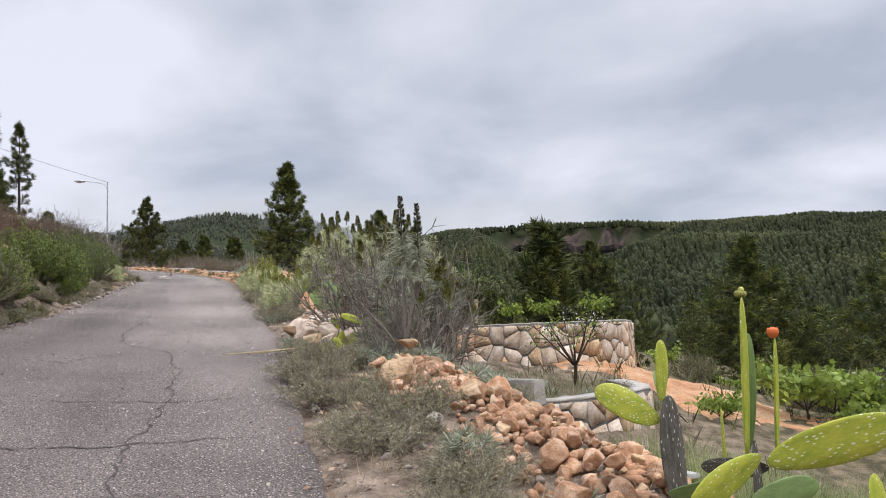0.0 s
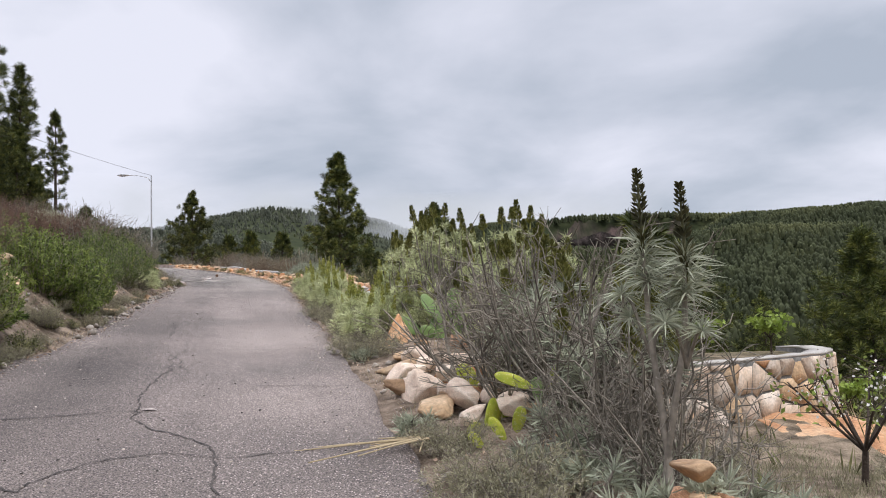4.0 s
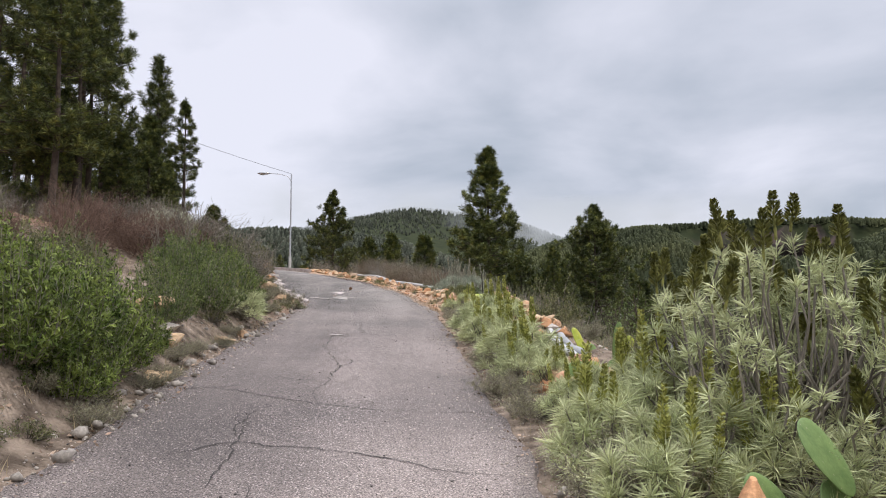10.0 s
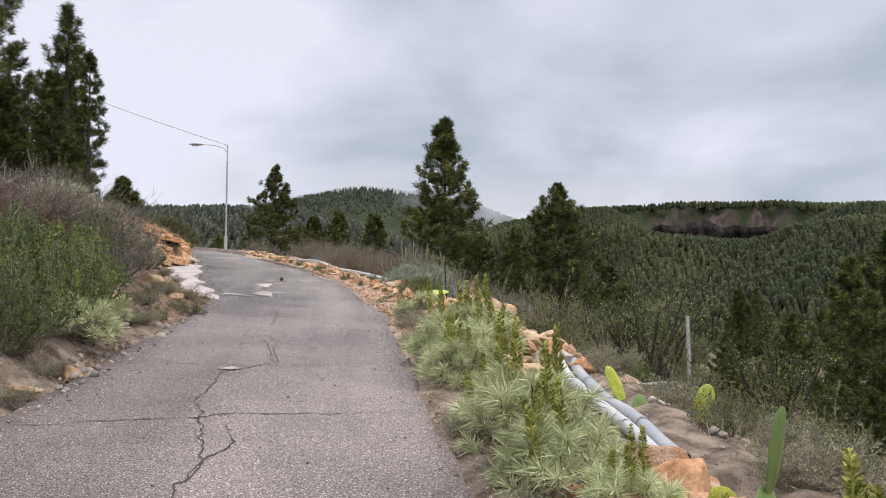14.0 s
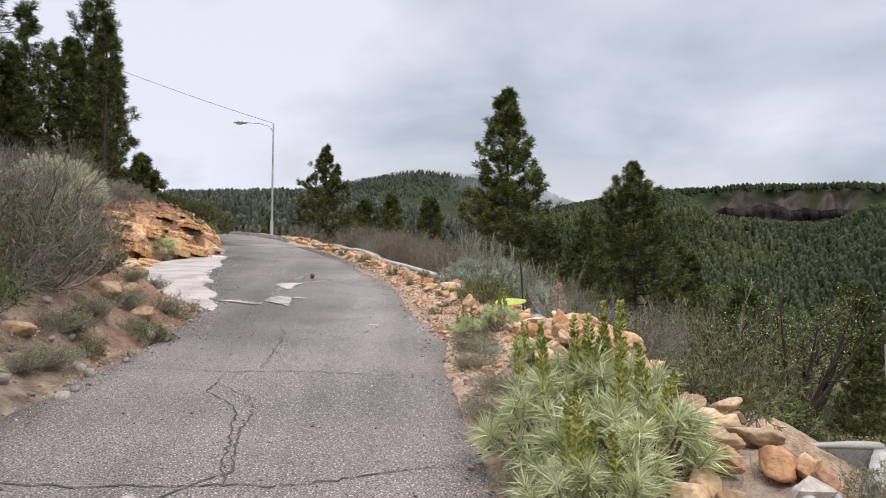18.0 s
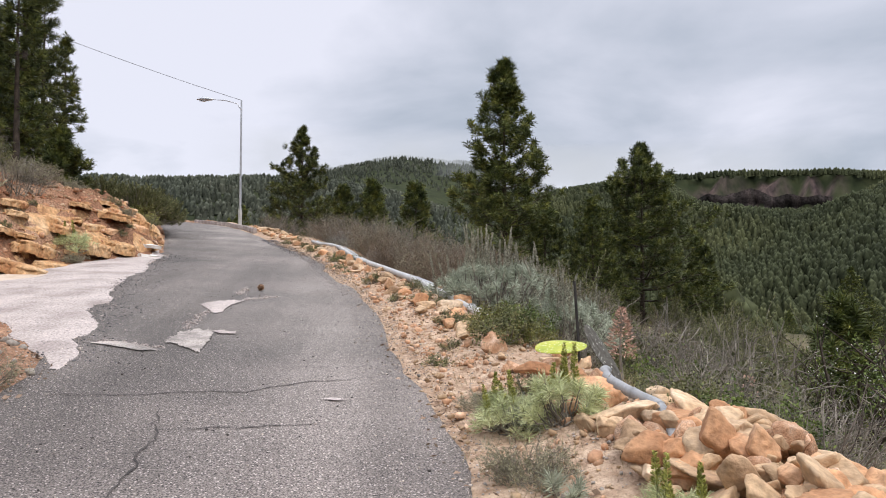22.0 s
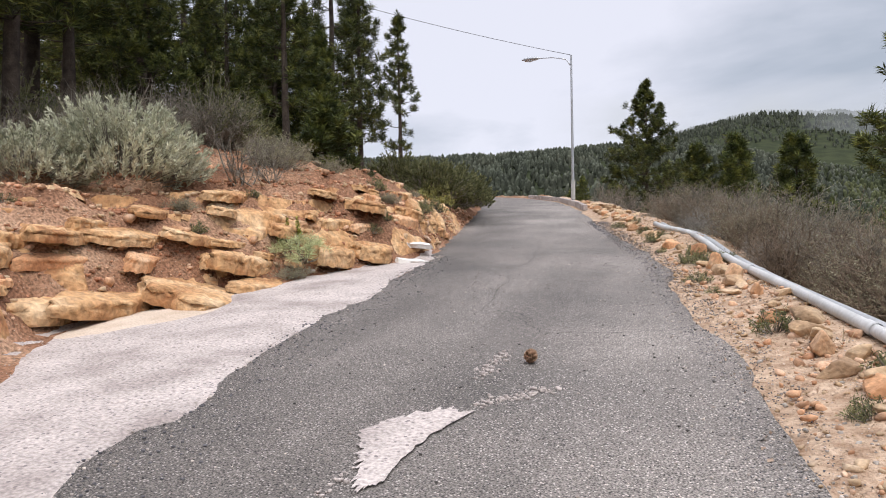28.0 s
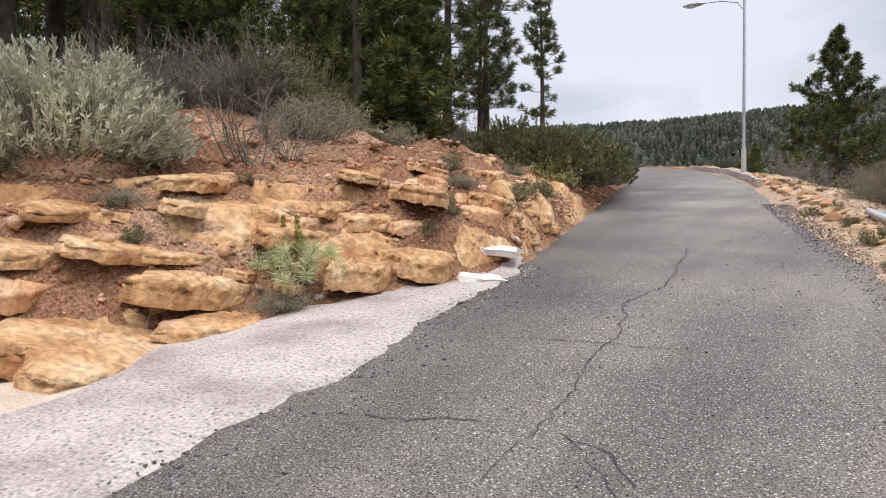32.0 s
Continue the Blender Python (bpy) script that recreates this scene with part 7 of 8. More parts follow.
start_cactus = cactus("prickly pear with spotted yellow-green pads by the rubble", "prickly pears", (
    ("d", (2.34, 3.46, 0.55), (2.31, 3.43, 1.24), 0.2), ("y", (2.28, 3.44, 1.21), (2.26, 3.40, 1.53), 0.145), ("y", (2.27, 3.46, 1.11), (1.94, 3.54, 1.29), 0.165), ("g", (2.32, 3.5, 1.16), (2.36, 3.6, 1.36), 0.12)))
tall_cactus = cactus("tall prickly pear with slender upright pads and one orange fruit", "prickly pears", (
    ("d", (2.12, 2.58, 0.25), (2.14, 2.60, 1.12), 0.12), ("y", (2.14, 2.65, 1.02), (2.12, 2.58, 1.70), 0.135), ("g", (2.18, 2.69, 1.06), (2.18, 2.63, 1.55), 0.10), ("y", (2.26, 2.62, 0.98), (2.25, 2.56, 1.53), 0.10),
    ("y", (2.16, 2.56, 1.02), (2.67, 2.37, 1.17), 0.215), ("y", (2.1, 2.52, 1.07), (1.78, 2.58, 0.89), 0.155), ("y", (2.19, 2.86, 0.72), (2.17, 2.84, 1.23), 0.08), ("y", (2.41, 2.27, 0.6), (2.38, 2.27, 1.01), 0.14),
    ("g", (1.94, 2.95, 0.86), (2.13, 2.8, 0.91), 0.11), ("g", (2.02, 2.50, 0.92), (2.27, 2.42, 0.95), 0.12), ("d", (2.2, 2.6, 1.0), (2.05, 2.85, 0.98), 0.1)), (0.55, -0.85, 0))
bm = bmesh.new()
bmesh.ops.create_uvsphere(bm, u_segments=14, v_segments=10, radius=0.024)
for v in bm.verts:
    v.co = Vector((v.co.x, v.co.y, v.co.z * 1.15 - (0.008 if v.co.z > 0.018 else 0))) + Vector((2.245 - 2.12, 2.558 - 2.58, 1.55 - gz(2.12, 2.58)))
part("fruit", bm, red_fruit, tall_cactus, "ripe orange-red fruit", True)
bm = bmesh.new()
for dx, dz in ((0, 0), (0.018, -0.004), (-0.016, -0.002), (0.006, 0.014)):
    bmesh.ops.create_uvsphere(bm, u_segments=10, v_segments=8, radius=0.013, matrix=Matrix.Translation((2.12 - 2.12 + dx, 2.58 - 2.58, 1.715 + dz - gz(2.12, 2.58))))
part("bud", bm, echium_spike, tall_cactus, "cluster of green buds", True)
cactus("yellowing prickly pear between the pale boulders", "prickly pears", (("y", (1.95, 10.6, 1.72), (1.75, 10.65, 1.98), 0.2), ("g", (2.05, 10.7, 1.7), (2.2, 10.7, 2.02), 0.2), ("y", (2.25, 10.9, 1.7), (2.3, 10.9, 2.1), 0.2), ("y", (1.62, 9.4, 1.5), (1.72, 9.5, 1.76), 0.2), ("y", (1.85, 9.6, 1.55), (1.92, 9.6, 1.75), 0.2), ("y", (1.5, 9.3, 1.5), (1.42, 9.2, 1.62), 0.15)))
cactus("prickly pear with spotted yellow pads among pale boulders", "prickly pears", (("y", (1.42, 8.9, 1.5), (1.3, 8.85, 1.60), 0.09), ("y", (1.62, 9.0, 1.52), (1.48, 8.95, 1.68), 0.1), ("y", (1.72, 9.05, 1.55), (1.74, 9.0, 1.74), 0.11), ("y", (1.92, 9.2, 1.85), (1.62, 9.2, 1.96), 0.1), ("g", (1.98, 9.25, 1.72), (1.96, 9.25, 1.92), 0.12), ("y", (2.1, 9.3, 1.8), (2.16, 9.3, 2.0), 0.1)))
cactus("green prickly pear with broad pads behind the pointed rock", "prickly pears", (("g", (2.36, 13.6, 2.1), (2.3, 13.7, 2.5), 0.24), ("g", (2.38, 13.62, 2.42), (2.14, 13.65, 2.82), 0.22), ("g", (2.5, 13.3, 2.2), (2.45, 13.2, 2.86), 0.24), ("g", (2.1, 13.75, 2.28), (1.85, 13.7, 2.52), 0.2), ("g", (2.25, 13.5, 2.25), (2.05, 13.45, 2.38), 0.16), ("g", (2.75, 13.5, 2.0), (2.8, 13.5, 2.5), 0.22)))
cactus("prickly pear with a large pad sprawling over the stones", "prickly pears", (("g", (2.15, 17.05, 2.72), (1.68, 17.0, 2.98), 0.34), ("g", (2.2, 17.2, 2.75), (2.22, 17.2, 3.05), 0.2), ("y", (2.15, 17.3, 2.8), (2.0, 17.3, 3.02), 0.16), ("g", (2.22, 17.2, 3.0), (2.26, 17.1, 3.42), 0.14), ("g", (1.95, 17.4, 2.75), (1.8, 17.5, 2.92), 0.18)))
cactus("prickly pear with yellow and green pads beside the pipes", "prickly pears", (("g", (2.75, 19.9, 2.75), (2.72, 19.9, 3.2), 0.22), ("g", (3.0, 19.6, 2.7), (3.0, 19.6, 3.1), 0.2), ("y", (3.08, 19.62, 2.95), (3.18, 19.6, 3.3), 0.18), ("y", (2.72, 20.2, 3.05), (2.55, 20.2, 3.42), 0.16), ("g", (3.1, 19.4, 2.72), (3.45, 19.3, 2.82), 0.18), ("y", (3.3, 18.9, 2.6), (3.5, 18.7, 2.68), 0.2), ("y", (2.9, 19.3, 2.7), (2.92, 19.3, 2.95), 0.1)))
cactus("fallen lime-green prickly pear pad on the stones", "prickly pears", (("y", (2.38, 28.5, 4.40), (1.94, 28.62, 4.36), 0.23), ("d", (2.82, 28.9, 4.02), (2.50, 29.0, 4.55), 0.26)), (0.05, -0.5, 0.85))


# ---- walls of field stone ----
def poly_at(path, s):
    path = np.asarray(path, float)
    seg = np.linalg.norm(np.diff(path, axis=0), axis=1)
    cum = np.r_[0, np.cumsum(seg)]
    s = min(max(s, 0), cum[-1] - 1e-6)
    i = int(np.searchsorted(cum, s, side="right") - 1)
    t = (path[i + 1] - path[i]) / seg[i]
    return path[i] + t * (s - cum[i]), t, cum[-1]


def stone_wall(name, label, path, top, depth, thick, seed, stone=(0.34, 0.30), cap=0.03, cap_mat=None):
    rng = np.random.RandomState(seed)
    total = poly_at(path, 0)[2]
    n = max(4, int(total / 0.15))
    front, back = [], []
    for i in range(n + 1):
        p, t, _ = poly_at(path, total * i / n)
        nrm = np.array([t[1], -t[0]])
        front.append(p)
        back.append(p - nrm * thick)
    v, f = [], []
    for a, b in zip(front, back):
        z0 = min(gz(*a), gz(*b)) - 0.3
        v += [(*a, z0), (*a, top), (*b, top), (*b, z0)]
    for i in range(n):
        for k in range(4):
            j = (k + 1) % 4
            f.append((4 * i + k, 4 * i + 4 + k, 4 * i + 4 + j, 4 * i + j))
    f += [(0, 1, 2, 3), (4 * n + 3, 4 * n + 2, 4 * n + 1, 4 * n)]
    wall = tagged(new(name, mesh_of(name, v, f, mortar)), label, "stone wall", kind="structure")
    # mortar top
    cv = []
    for a, b in zip(front, back):
        zz = top + 0.004
        up = cap * rng.uniform(0.5, 1.2)
        cv += [(*a, zz), (*a, zz + up), (*b, zz + up), (*b, zz)]
    piece("coping", mesh_of("coping", cv, f, cap_mat or mortar), wall, "grey mortar coping")
    # face stones: cells round scattered middles, cut back to leave the joints
    sw, sh = stone
    nu, nv = max(3, int(total / sw)), max(2, int(round(depth / sh)))
    mids = np.array([((i + 0.5 + 0.5 * (j % 2) + rng.uniform(-0.48, 0.48)) * total / nu, (j + 0.5 + rng.uniform(-0.46, 0.46)) * depth / nv) for i in range(-1, nu + 1) for j in range(-1, nv + 1)])
    mids = mids[rng.rand(len(mids)) > 0.14]
    for q, m in enumerate(mids):
        cell = [np.array(c, float) for c in ((0, 0), (total, 0), (total, depth), (0, depth))]
        for k in np.argsort(np.hypot(*(mids - m).T))[1:18]:
            way = mids[k] - m
            lim = way @ (mids[k] + m) / 2
            cut = []
            for c, e in zip(cell, cell[1:] + cell[:1]):
                dc, de = way @ c - lim, way @ e - lim
                if dc <= 0:
                    cut.append(c)
                if dc * de < 0:
                    cut.append(c + (e - c) * dc / (dc - de))
            cell = cut
            if len(cell) < 3:
                break
        if len(cell) < 3:
            continue
        cell = np.array(cell)
        mid = cell.mean(0)
        size = np.ptp(cell, 0)
        if size.min() < 0.06:
            continue
        cell = mid + (cell - mid) * (1 - np.minimum(0.034 / size, 0.3))
        # one more corner on each side, a little uneven
        mid2 = (cell + np.roll(cell, -1, 0)) / 2
        ring = np.stack([cell, mid2 + (mid2 - mid) * rng.uniform(-0.03, 0.03, (len(mid2), 1))], 1).reshape(-1, 2)
        k = len(ring)
        out = rng.uniform(0.012, 0.03)

        def on_wall(uv, proud):
            p, t, _ = poly_at(path, uv[0])
            return np.array([p[0] + t[1] * proud, p[1] - t[0] * proud, top - uv[1]])

        base = [on_wall(c, -0.03) for c in ring]
        face = [on_wall(mid + (c - mid) * 0.985, out + rng.normal(0, 0.005)) for c in ring]
        ff = []
        for i in range(k):
            j = (i + 1) % k
            ff += [(i, k + j, j), (i, k + i, k + j), (k + i, 2 * k, k + j)]
        pick = rng.rand()
        piece("stone", mesh_of("stone", base + face + [on_wall(mid, out)], ff, wall_stone if pick < 0.75 else (tan_rock if pick < 0.9 else orange_rock)), wall)
    return wall


stone_wall("wall_1", "retaining wall of pale field stones in dark mortar", ((3.3, 11.25), (5.3, 11.7), (7.2, 12.3), (7.75, 12.75), (8.2, 13.3), (8.8, 14.2), (9.1, 15.2)), 1.78, 1.0, 0.3, 3, (0.2, 0.3), 0.03, grey_concrete)
stone_wall("wall_2", "low curved stone edging of a planting bed", ((2.95, 6.5), (3.5, 6.55), (4.1, 6.8), (4.6, 7.15), (4.85, 7.6), (5.0, 8.1), (5.2, 8.7)), 0.95, 0.45, 0.22, 5, (0.16, 0.2), 0.03, grey_concrete)
stone_wall("wall_3", "low wall with pale coping round a sunken plot", ((4.9, 24.4), (5.6, 25.4), (6.25, 26.3)), 2.62, 0.45, 0.18, 7, (0.22, 0.18), 0.06, grey_concrete)
stone_wall("wall_4", "low wall with pale coping round a sunken plot", ((6.2, 26.45), (5.2, 26.75), (4.1, 27.0)), 2.66, 0.3, 0.18, 8, (0.22, 0.18), 0.06, grey_concrete)
stone_wall("wall_5", "low pale edging wall across the lower plot", ((4.4, 22.6), (7.0, 22.4), (10.5, 22.0)), 1.72, 0.3, 0.2, 9, (0.26, 0.2), 0.06, grey_concrete)


def box_part(name, size, material, parent, m, label="", bevel=0.012):
    bm = bmesh.new()
    bmesh.ops.create_cube(bm, size=1.0, matrix=Matrix.Diagonal((*size, 1)))
    bmesh.ops.bevel(bm, geom=bm.edges[:], offset=bevel, segments=2, affect="EDGES")
    ob = part(name, bm, material, parent, label)
    ob.matrix_basis = m
    return ob


# soil behind the wall
bed = np.array([(3.45, 11.6), (5.3, 12.05), (7.1, 12.65), (7.9, 13.45), (8.5, 14.3), (8.8, 15.3), (6.5, 17.5), (4.6, 16.2), (3.7, 13.5)])
cen = bed.mean(0)
bv, bf = [], []
for ring, q in ((1.0, 0), (0.66, 1), (0.33, 2)):
    for x, y in cen + (bed - cen) * ring:
        bv.append((x, y, 1.72 + 0.05 * float(vnoise(np.array(x * 2), np.array(y * 2)))))
nb = len(bed)
for q in range(2):
    for i in range(nb):
        j = (i + 1) % nb
        bf.append((q * nb + i, q * nb + j, (q + 1) * nb + j, (q + 1) * nb + i))
cap_v = len(bv)
bv.append((*cen, 1.74))
me = bpy.data.meshes.new("planting_bed")
me.from_pydata(bv, [], bf + [(2 * nb + i, 2 * nb + (i + 1) % nb, cap_v) for i in range(nb)])
me.materials.append(ground_mat)
tagged(new("planting_bed", me), "level stony soil behind the retaining wall", "soil", kind="structure")

# bare orange earth below the wall
ex, ey = np.meshgrid(np.linspace(5.6, 10.6, 60), np.linspace(8.6, 14.5, 70))
ed = np.hypot((ex - 8.0) / 2.4, (ey - 11.6) / 2.8) + 0.35 * fbm(ex * 0.6, ey * 0.6)
ez = ground_z(ex, ey) + 0.16 * np.clip(1.0 - ed, -0.6, 0.8) + 0.05 * fbm(ex * 2.5, ey * 2.5, 3) * smooth((1.2 - ed) / 0.5) - 0.03
ei = np.arange(69)[:, None] * 60 + np.arange(59)[None]
tagged(new("ground_bare", mesh_of("ground_bare", np.c_[ex.ravel(), ey.ravel(), ez.ravel()], np.stack([ei, ei + 1, ei + 61, ei + 60], -1).reshape(-1, 4), orange_rock, True)), "bare eroded orange earth below the retaining wall", "bare earth", kind="structure")

# concrete beam and plank
beam = thing("concrete_beam", "grey concrete beam lying beside the rubble heap", "concrete beam", at=pose(3.02, 7.35, 1.03, -2, 0, -3))
box_part("beam_body", (0.13, 1.75, 0.24), grey_concrete, beam, Matrix.Identity(4))
plank = thing("plank", "flat white board half buried in the rubble", "board", at=pose(2.72, 4.5, gz(2.72, 4.5) + 0.03, 4, 6, 22))
box_part("board", (0.14, 0.9, 0.03), pipe_white, plank, Matrix.Identity(4), bevel=0.006)
stake = thing("wooden_stake", "weathered wooden stake behind the retaining wall", "stake", at=pose(4.65, 12.75, 1.72, 0, 4, 10))
box_part("shaft", (0.12, 0.1, 0.85), timber, stake, pose(0, 0, 0.15))
stake2 = thing("metal_rod", "thin dark iron rod standing beside the pipes", "rod", at=pose(2.38, 28.75, gz(2.38, 28.75), 0, -3, 0))
b = Bits()
b.tube([(0, 0, -0.2), (0, 0, 0.3), (0, 0, 0.75)], 0.014, 0.013, 6)
piece("shaft", b.mesh("shaft", dark_metal, True), stake2)
post = thing("metal_post", "slim galvanised metal post by the sunken plot", "post", at=pose(6.35, 26.45, 2.55))
b = Bits()
b.tube([(0, 0, -0.4), (0, 0, 0.6), (0, 0, 1.32)], 0.035, 0.035, 8)
b.tube([(0, 0, 1.32), (0, 0, 1.325)], 0.035, 0.004, 8)
piece("shaft", b.mesh("shaft", galv, True), post)

# broken rail on the bank
rail = thing("wooden_rail", "broken timber rail on a leaning post up the bank", "fence rail", at=pose(-7.15, 23.0, gz(-7.15, 23.0)))
b = Bits()
b.tube([(0.05, 0, -0.2), (0.02, 0, 0.3), (0, 0, 0.62)], 0.06, 0.055, 7)
piece("post", b.mesh("post", timber, True), rail)
b = Bits()
b.tube([(0.1, 0.0, 0.58), (-1.2, -0.25, 0.85), (-2.8, -0.6, 1.15)], 0.05, 0.045, 7)
piece("rail", b.mesh("rail", timber, True), rail)
b = Bits()
b.tube([(-1.6, -0.1, 0.0), (-2.2, -0.3, 0.45), (-3.0, -0.5, 0.85)], 0.04, 0.04, 7)
piece("brace", b.mesh("brace", timber, True), rail)

# ---- pipes ----
def smooth_path(pts, n):
    pts = np.asarray(pts, float)
    cum = np.r_[0, np.cumsum(np.linalg.norm(np.diff(pts, axis=0), axis=1))]
    s = np.linspace(0, cum[-1], n)
    out = np.stack([np.interp(s, cum, pts[:, i]) for i in range(2)], 1)
    for _ in range(4):
        out[1:-1] = (out[:-2] + 2 * out[1:-1] + out[2:]) / 4
    return out


def pipe(label, pts, r, lift, mat, shift=0.0):
    xy = smooth_path(pts, 90) + np.array([shift, shift * 0.3])
    z = np.maximum(ground_z(xy[:, 0], xy[:, 1]), ground_z(xy[:, 0] - 0.25, xy[:, 1]) - 0.1) + lift
    for _ in range(70):
        z[1:-1] = (z[:-2] + 2 * z[1:-1] + z[2:]) / 4
    ob = thing("water_pipe", label, "pipe", "pipes along the lane")
    cut = list(range(0, 90, 22)) + [89]
    path3 = np.c_[xy, z]
    for a, c in zip(cut[:-1], cut[1:]):
        if c - a < 2:
            continue
        b = Bits()
        b.tube(path3[a:c + 1], r, r, 14)
        length = piece("pipe_length", b.mesh("pipe_length", mat, True), ob)
        b = Bits()
        b.tube(path3[a:a + 2] if a else path3[:2], r * 1.14, r * 1.14, 14)
        piece("socket", b.mesh("socket", mat, True), length)
    return ob


pipe_grey = surface("pipe_grey", [(0.26, 0.265, 0.265), (0.40, 0.405, 0.405)], 0.5, 1.5, 30, 0.1, 0.003, 0.12)
LOWER = ((2.2, 18.3), (2.28, 19.0), (2.36, 20.0), (2.46, 21.0), (2.5, 21.5))
UPPER = ((1.95, 31.1), (1.74, 31.8), (1.48, 32.8), (1.12, 34.5), (0.68, 36.4), (0.15, 38.9), (-0.3, 41.0), (-1.0, 43.4), (-1.5, 45.2))
MIDDLE = ((2.72, 29.0), (2.52, 28.5), (2.42, 28.0), (2.46, 27.5), (2.4, 26.9), (2.28, 26.4), (2.2, 26.0))
for run, where in ((LOWER, "beside the echiums"), (UPPER, "along the verge")):
    pipe("white plastic water pipe lying " + where, run, 0.05, 0.05, pipe_white)
    pipe("grey plastic water pipe lying " + where, run, 0.055, 0.04, pipe_grey, 0.14)

pipe("weathered grey plastic water pipe lying beside the rock heap", MIDDLE, 0.042, 0.05, pipe_grey)

# kerb beyond the bend
kerb = thing("kerb", "low pale concrete kerb beyond the rocks", "kerb", kind="structure")
for k in range(19):
    y = 54.5 + k * 1.05
    x = float(edge_r(y)) + 0.28
    a = math.degrees(math.atan2(float(edge_r(y + 0.5) - edge_r(y - 0.5)), 1.0))
    box_part("kerb_stone", (0.16, 1.02, 0.22), pale_concrete, kerb, pose(x, y, gz(x, y) + 0.09, 6, 0, -a), bevel=0.02)

# wire from the lamp
wire = thing("overhead_wire", "thin dark overhead wire running from the street lamp", "wire")
a, c = np.array((-7.15, 64.3, gz(-7.15, 64.3) + 7.0)), np.array((-24.5, 61.0, 21.4))
s = np.linspace(0, 1, 24)[:, None]
b = Bits()
b.tube(a + (c - a) * s - np.array([0, 0, 1]) * 1.2 * s * (1 - s), 0.012, 0.012, 4)
piece("cable", b.mesh("cable", dark_metal, True), wire)

# pylon in the valley
def pylon(x, y, h):
    ob = thing("pylon", "small steel lattice pylon in the valley", "pylon", at=pose(x, y, gz(x, y) - 0.5, 0, 0, 20))
    lat, w0, w1 = Bits(), 0.75, 0.28
    for sx, sy in ((1, 1), (1, -1), (-1, 1), (-1, -1)):
        b = Bits()
        b.tube([(sx * w0, sy * w0, 0), (sx * (w0 + w1) / 2, sy * (w0 + w1) / 2, h / 2), (sx * w1, sy * w1, h)], 0.06, 0.05, 4)
        piece("leg", b.mesh("leg", galv), ob)
    n = 7
    for k in range(n):
        za, zb = h * k / n, h * (k + 1) / n
        wa, wb = w0 + (w1 - w0) * k / n, w0 + (w1 - w0) * (k + 1) / n
        for q in range(4):
            ang = [(1, 1), (1, -1), (-1, -1), (-1, 1)]
            c0, c1 = ang[q], ang[(q + 1) % 4]
            lat.tube([(c0[0] * wa, c0[1] * wa, za), (c1[0] * wb, c1[1] * wb, zb)], 0.035, 0.035, 3)
    piece("lattice", lat.mesh("lattice", galv), ob)
    for z, L in ((h * 0.86, 1.5), (h * 0.97, 1.2)):
        b = Bits()
        b.tube([(-L, 0, z), (0, 0, z + 0.1), (L, 0, z)], 0.05, 0.05, 4)
        piece("crossarm", b.mesh("crossarm", galv), ob)


pylon(85.0, 160.0, 12.0)

# ---- fruit trees and plants of the plots ----
ALM = small_tree(71, 1.05, 0.6, 220, bright_leaf, 0.06, 0.035, 160, 9, 0.3)
bush_place(ALM, "almond_tree", "small dark-stemmed almond tree with white blossom", "tree", "fruit trees", 4.75, 9.2, 1.0, 40)
VINE = small_tree(72, 0.8, 0.4, 420, bright_leaf, 0.11, 0.09, 0, 6, 0.45)
for x, y, s in ((8.1, 14.5, 0.8), (6.9, 14.6, 0.75), (6.1, 14.4, 0.7), (10.4, 15.5, 0.9), (14.0, 17.6, 1.2), (12.5, 14.5, 1.0)):
    bush_place(VINE, "young_vine", "young fruit tree with bright green leaves", "tree", "fruit trees", x, y, s, x * 50, z=max(1.7, gz(x, y)) if x < 9 else None)
DARKT = small_tree(73, 2.0, 1.1, 1900, broom_green, 0.07, 0.04, 0, 10, 0.25)
for x, y, s in ((5.0, 15.2, 0.8), (5.6, 16.0, 0.8)):
    bush_place(DARKT, "citrus_tree", "dense green fruit tree behind the retaining wall", "tree", "fruit trees", x, y, s, y * 40, z=1.7)
FIG = small_tree(74, 0.9, 0.75, 700, bright_leaf, 0.13, 0.11, 0, 10, 0.2)
for x, y, s in ((9.2, 9.9, 1.0), (10.2, 10.4, 1.05), (11.2, 10.2, 1.0), (7.0, 9.1, 0.5), (9.6, 9.0, 0.7)):
    bush_place(FIG, "fig_bush", "low spreading fig bush with bright green leaves", "shrub", "fig bushes", x, y, s, x * 70)
BLOS = small_tree(75, 2.6, 1.2, 3000, broom_green, 0.055, 0.022, 150, 14, 0.15)
for x, y, s in ((6.9, 29.6, 1.0), (7.9, 31.0, 1.05), (6.6, 31.2, 0.8), (9.2, 28.4, 0.9)):
    bush_place(BLOS, "blossoming_shrub", "tall twiggy shrub dotted with white blossom", "shrub", "blossoming shrubs", x, y, s, x * 90)
many(OLIVE, "olive_shrub", "olive-green shrub on the slope below the plots", "shrub", "shrubs of the slope", along(1, 6, 24, 46, 8.5, 24, 0.8, 1.5, 61), 61)
many(DRYLOW, "dry_shrub", "low dry shrub on the terrace", "shrub", "low dry shrubs of the terrace", ((5.5, 9.6, 0.7), (6.2, 9.8, 0.6), (3.8, 9.9, 0.7), (4.2, 10.4, 0.6), (3.3, 6.1, 0.5), (5.6, 22.8, 0.8), (6.4, 23.4, 0.7), (4.6, 23.4, 0.6), (7.6, 23.0, 0.8), (5.4, 21.4, 0.7)), 62)


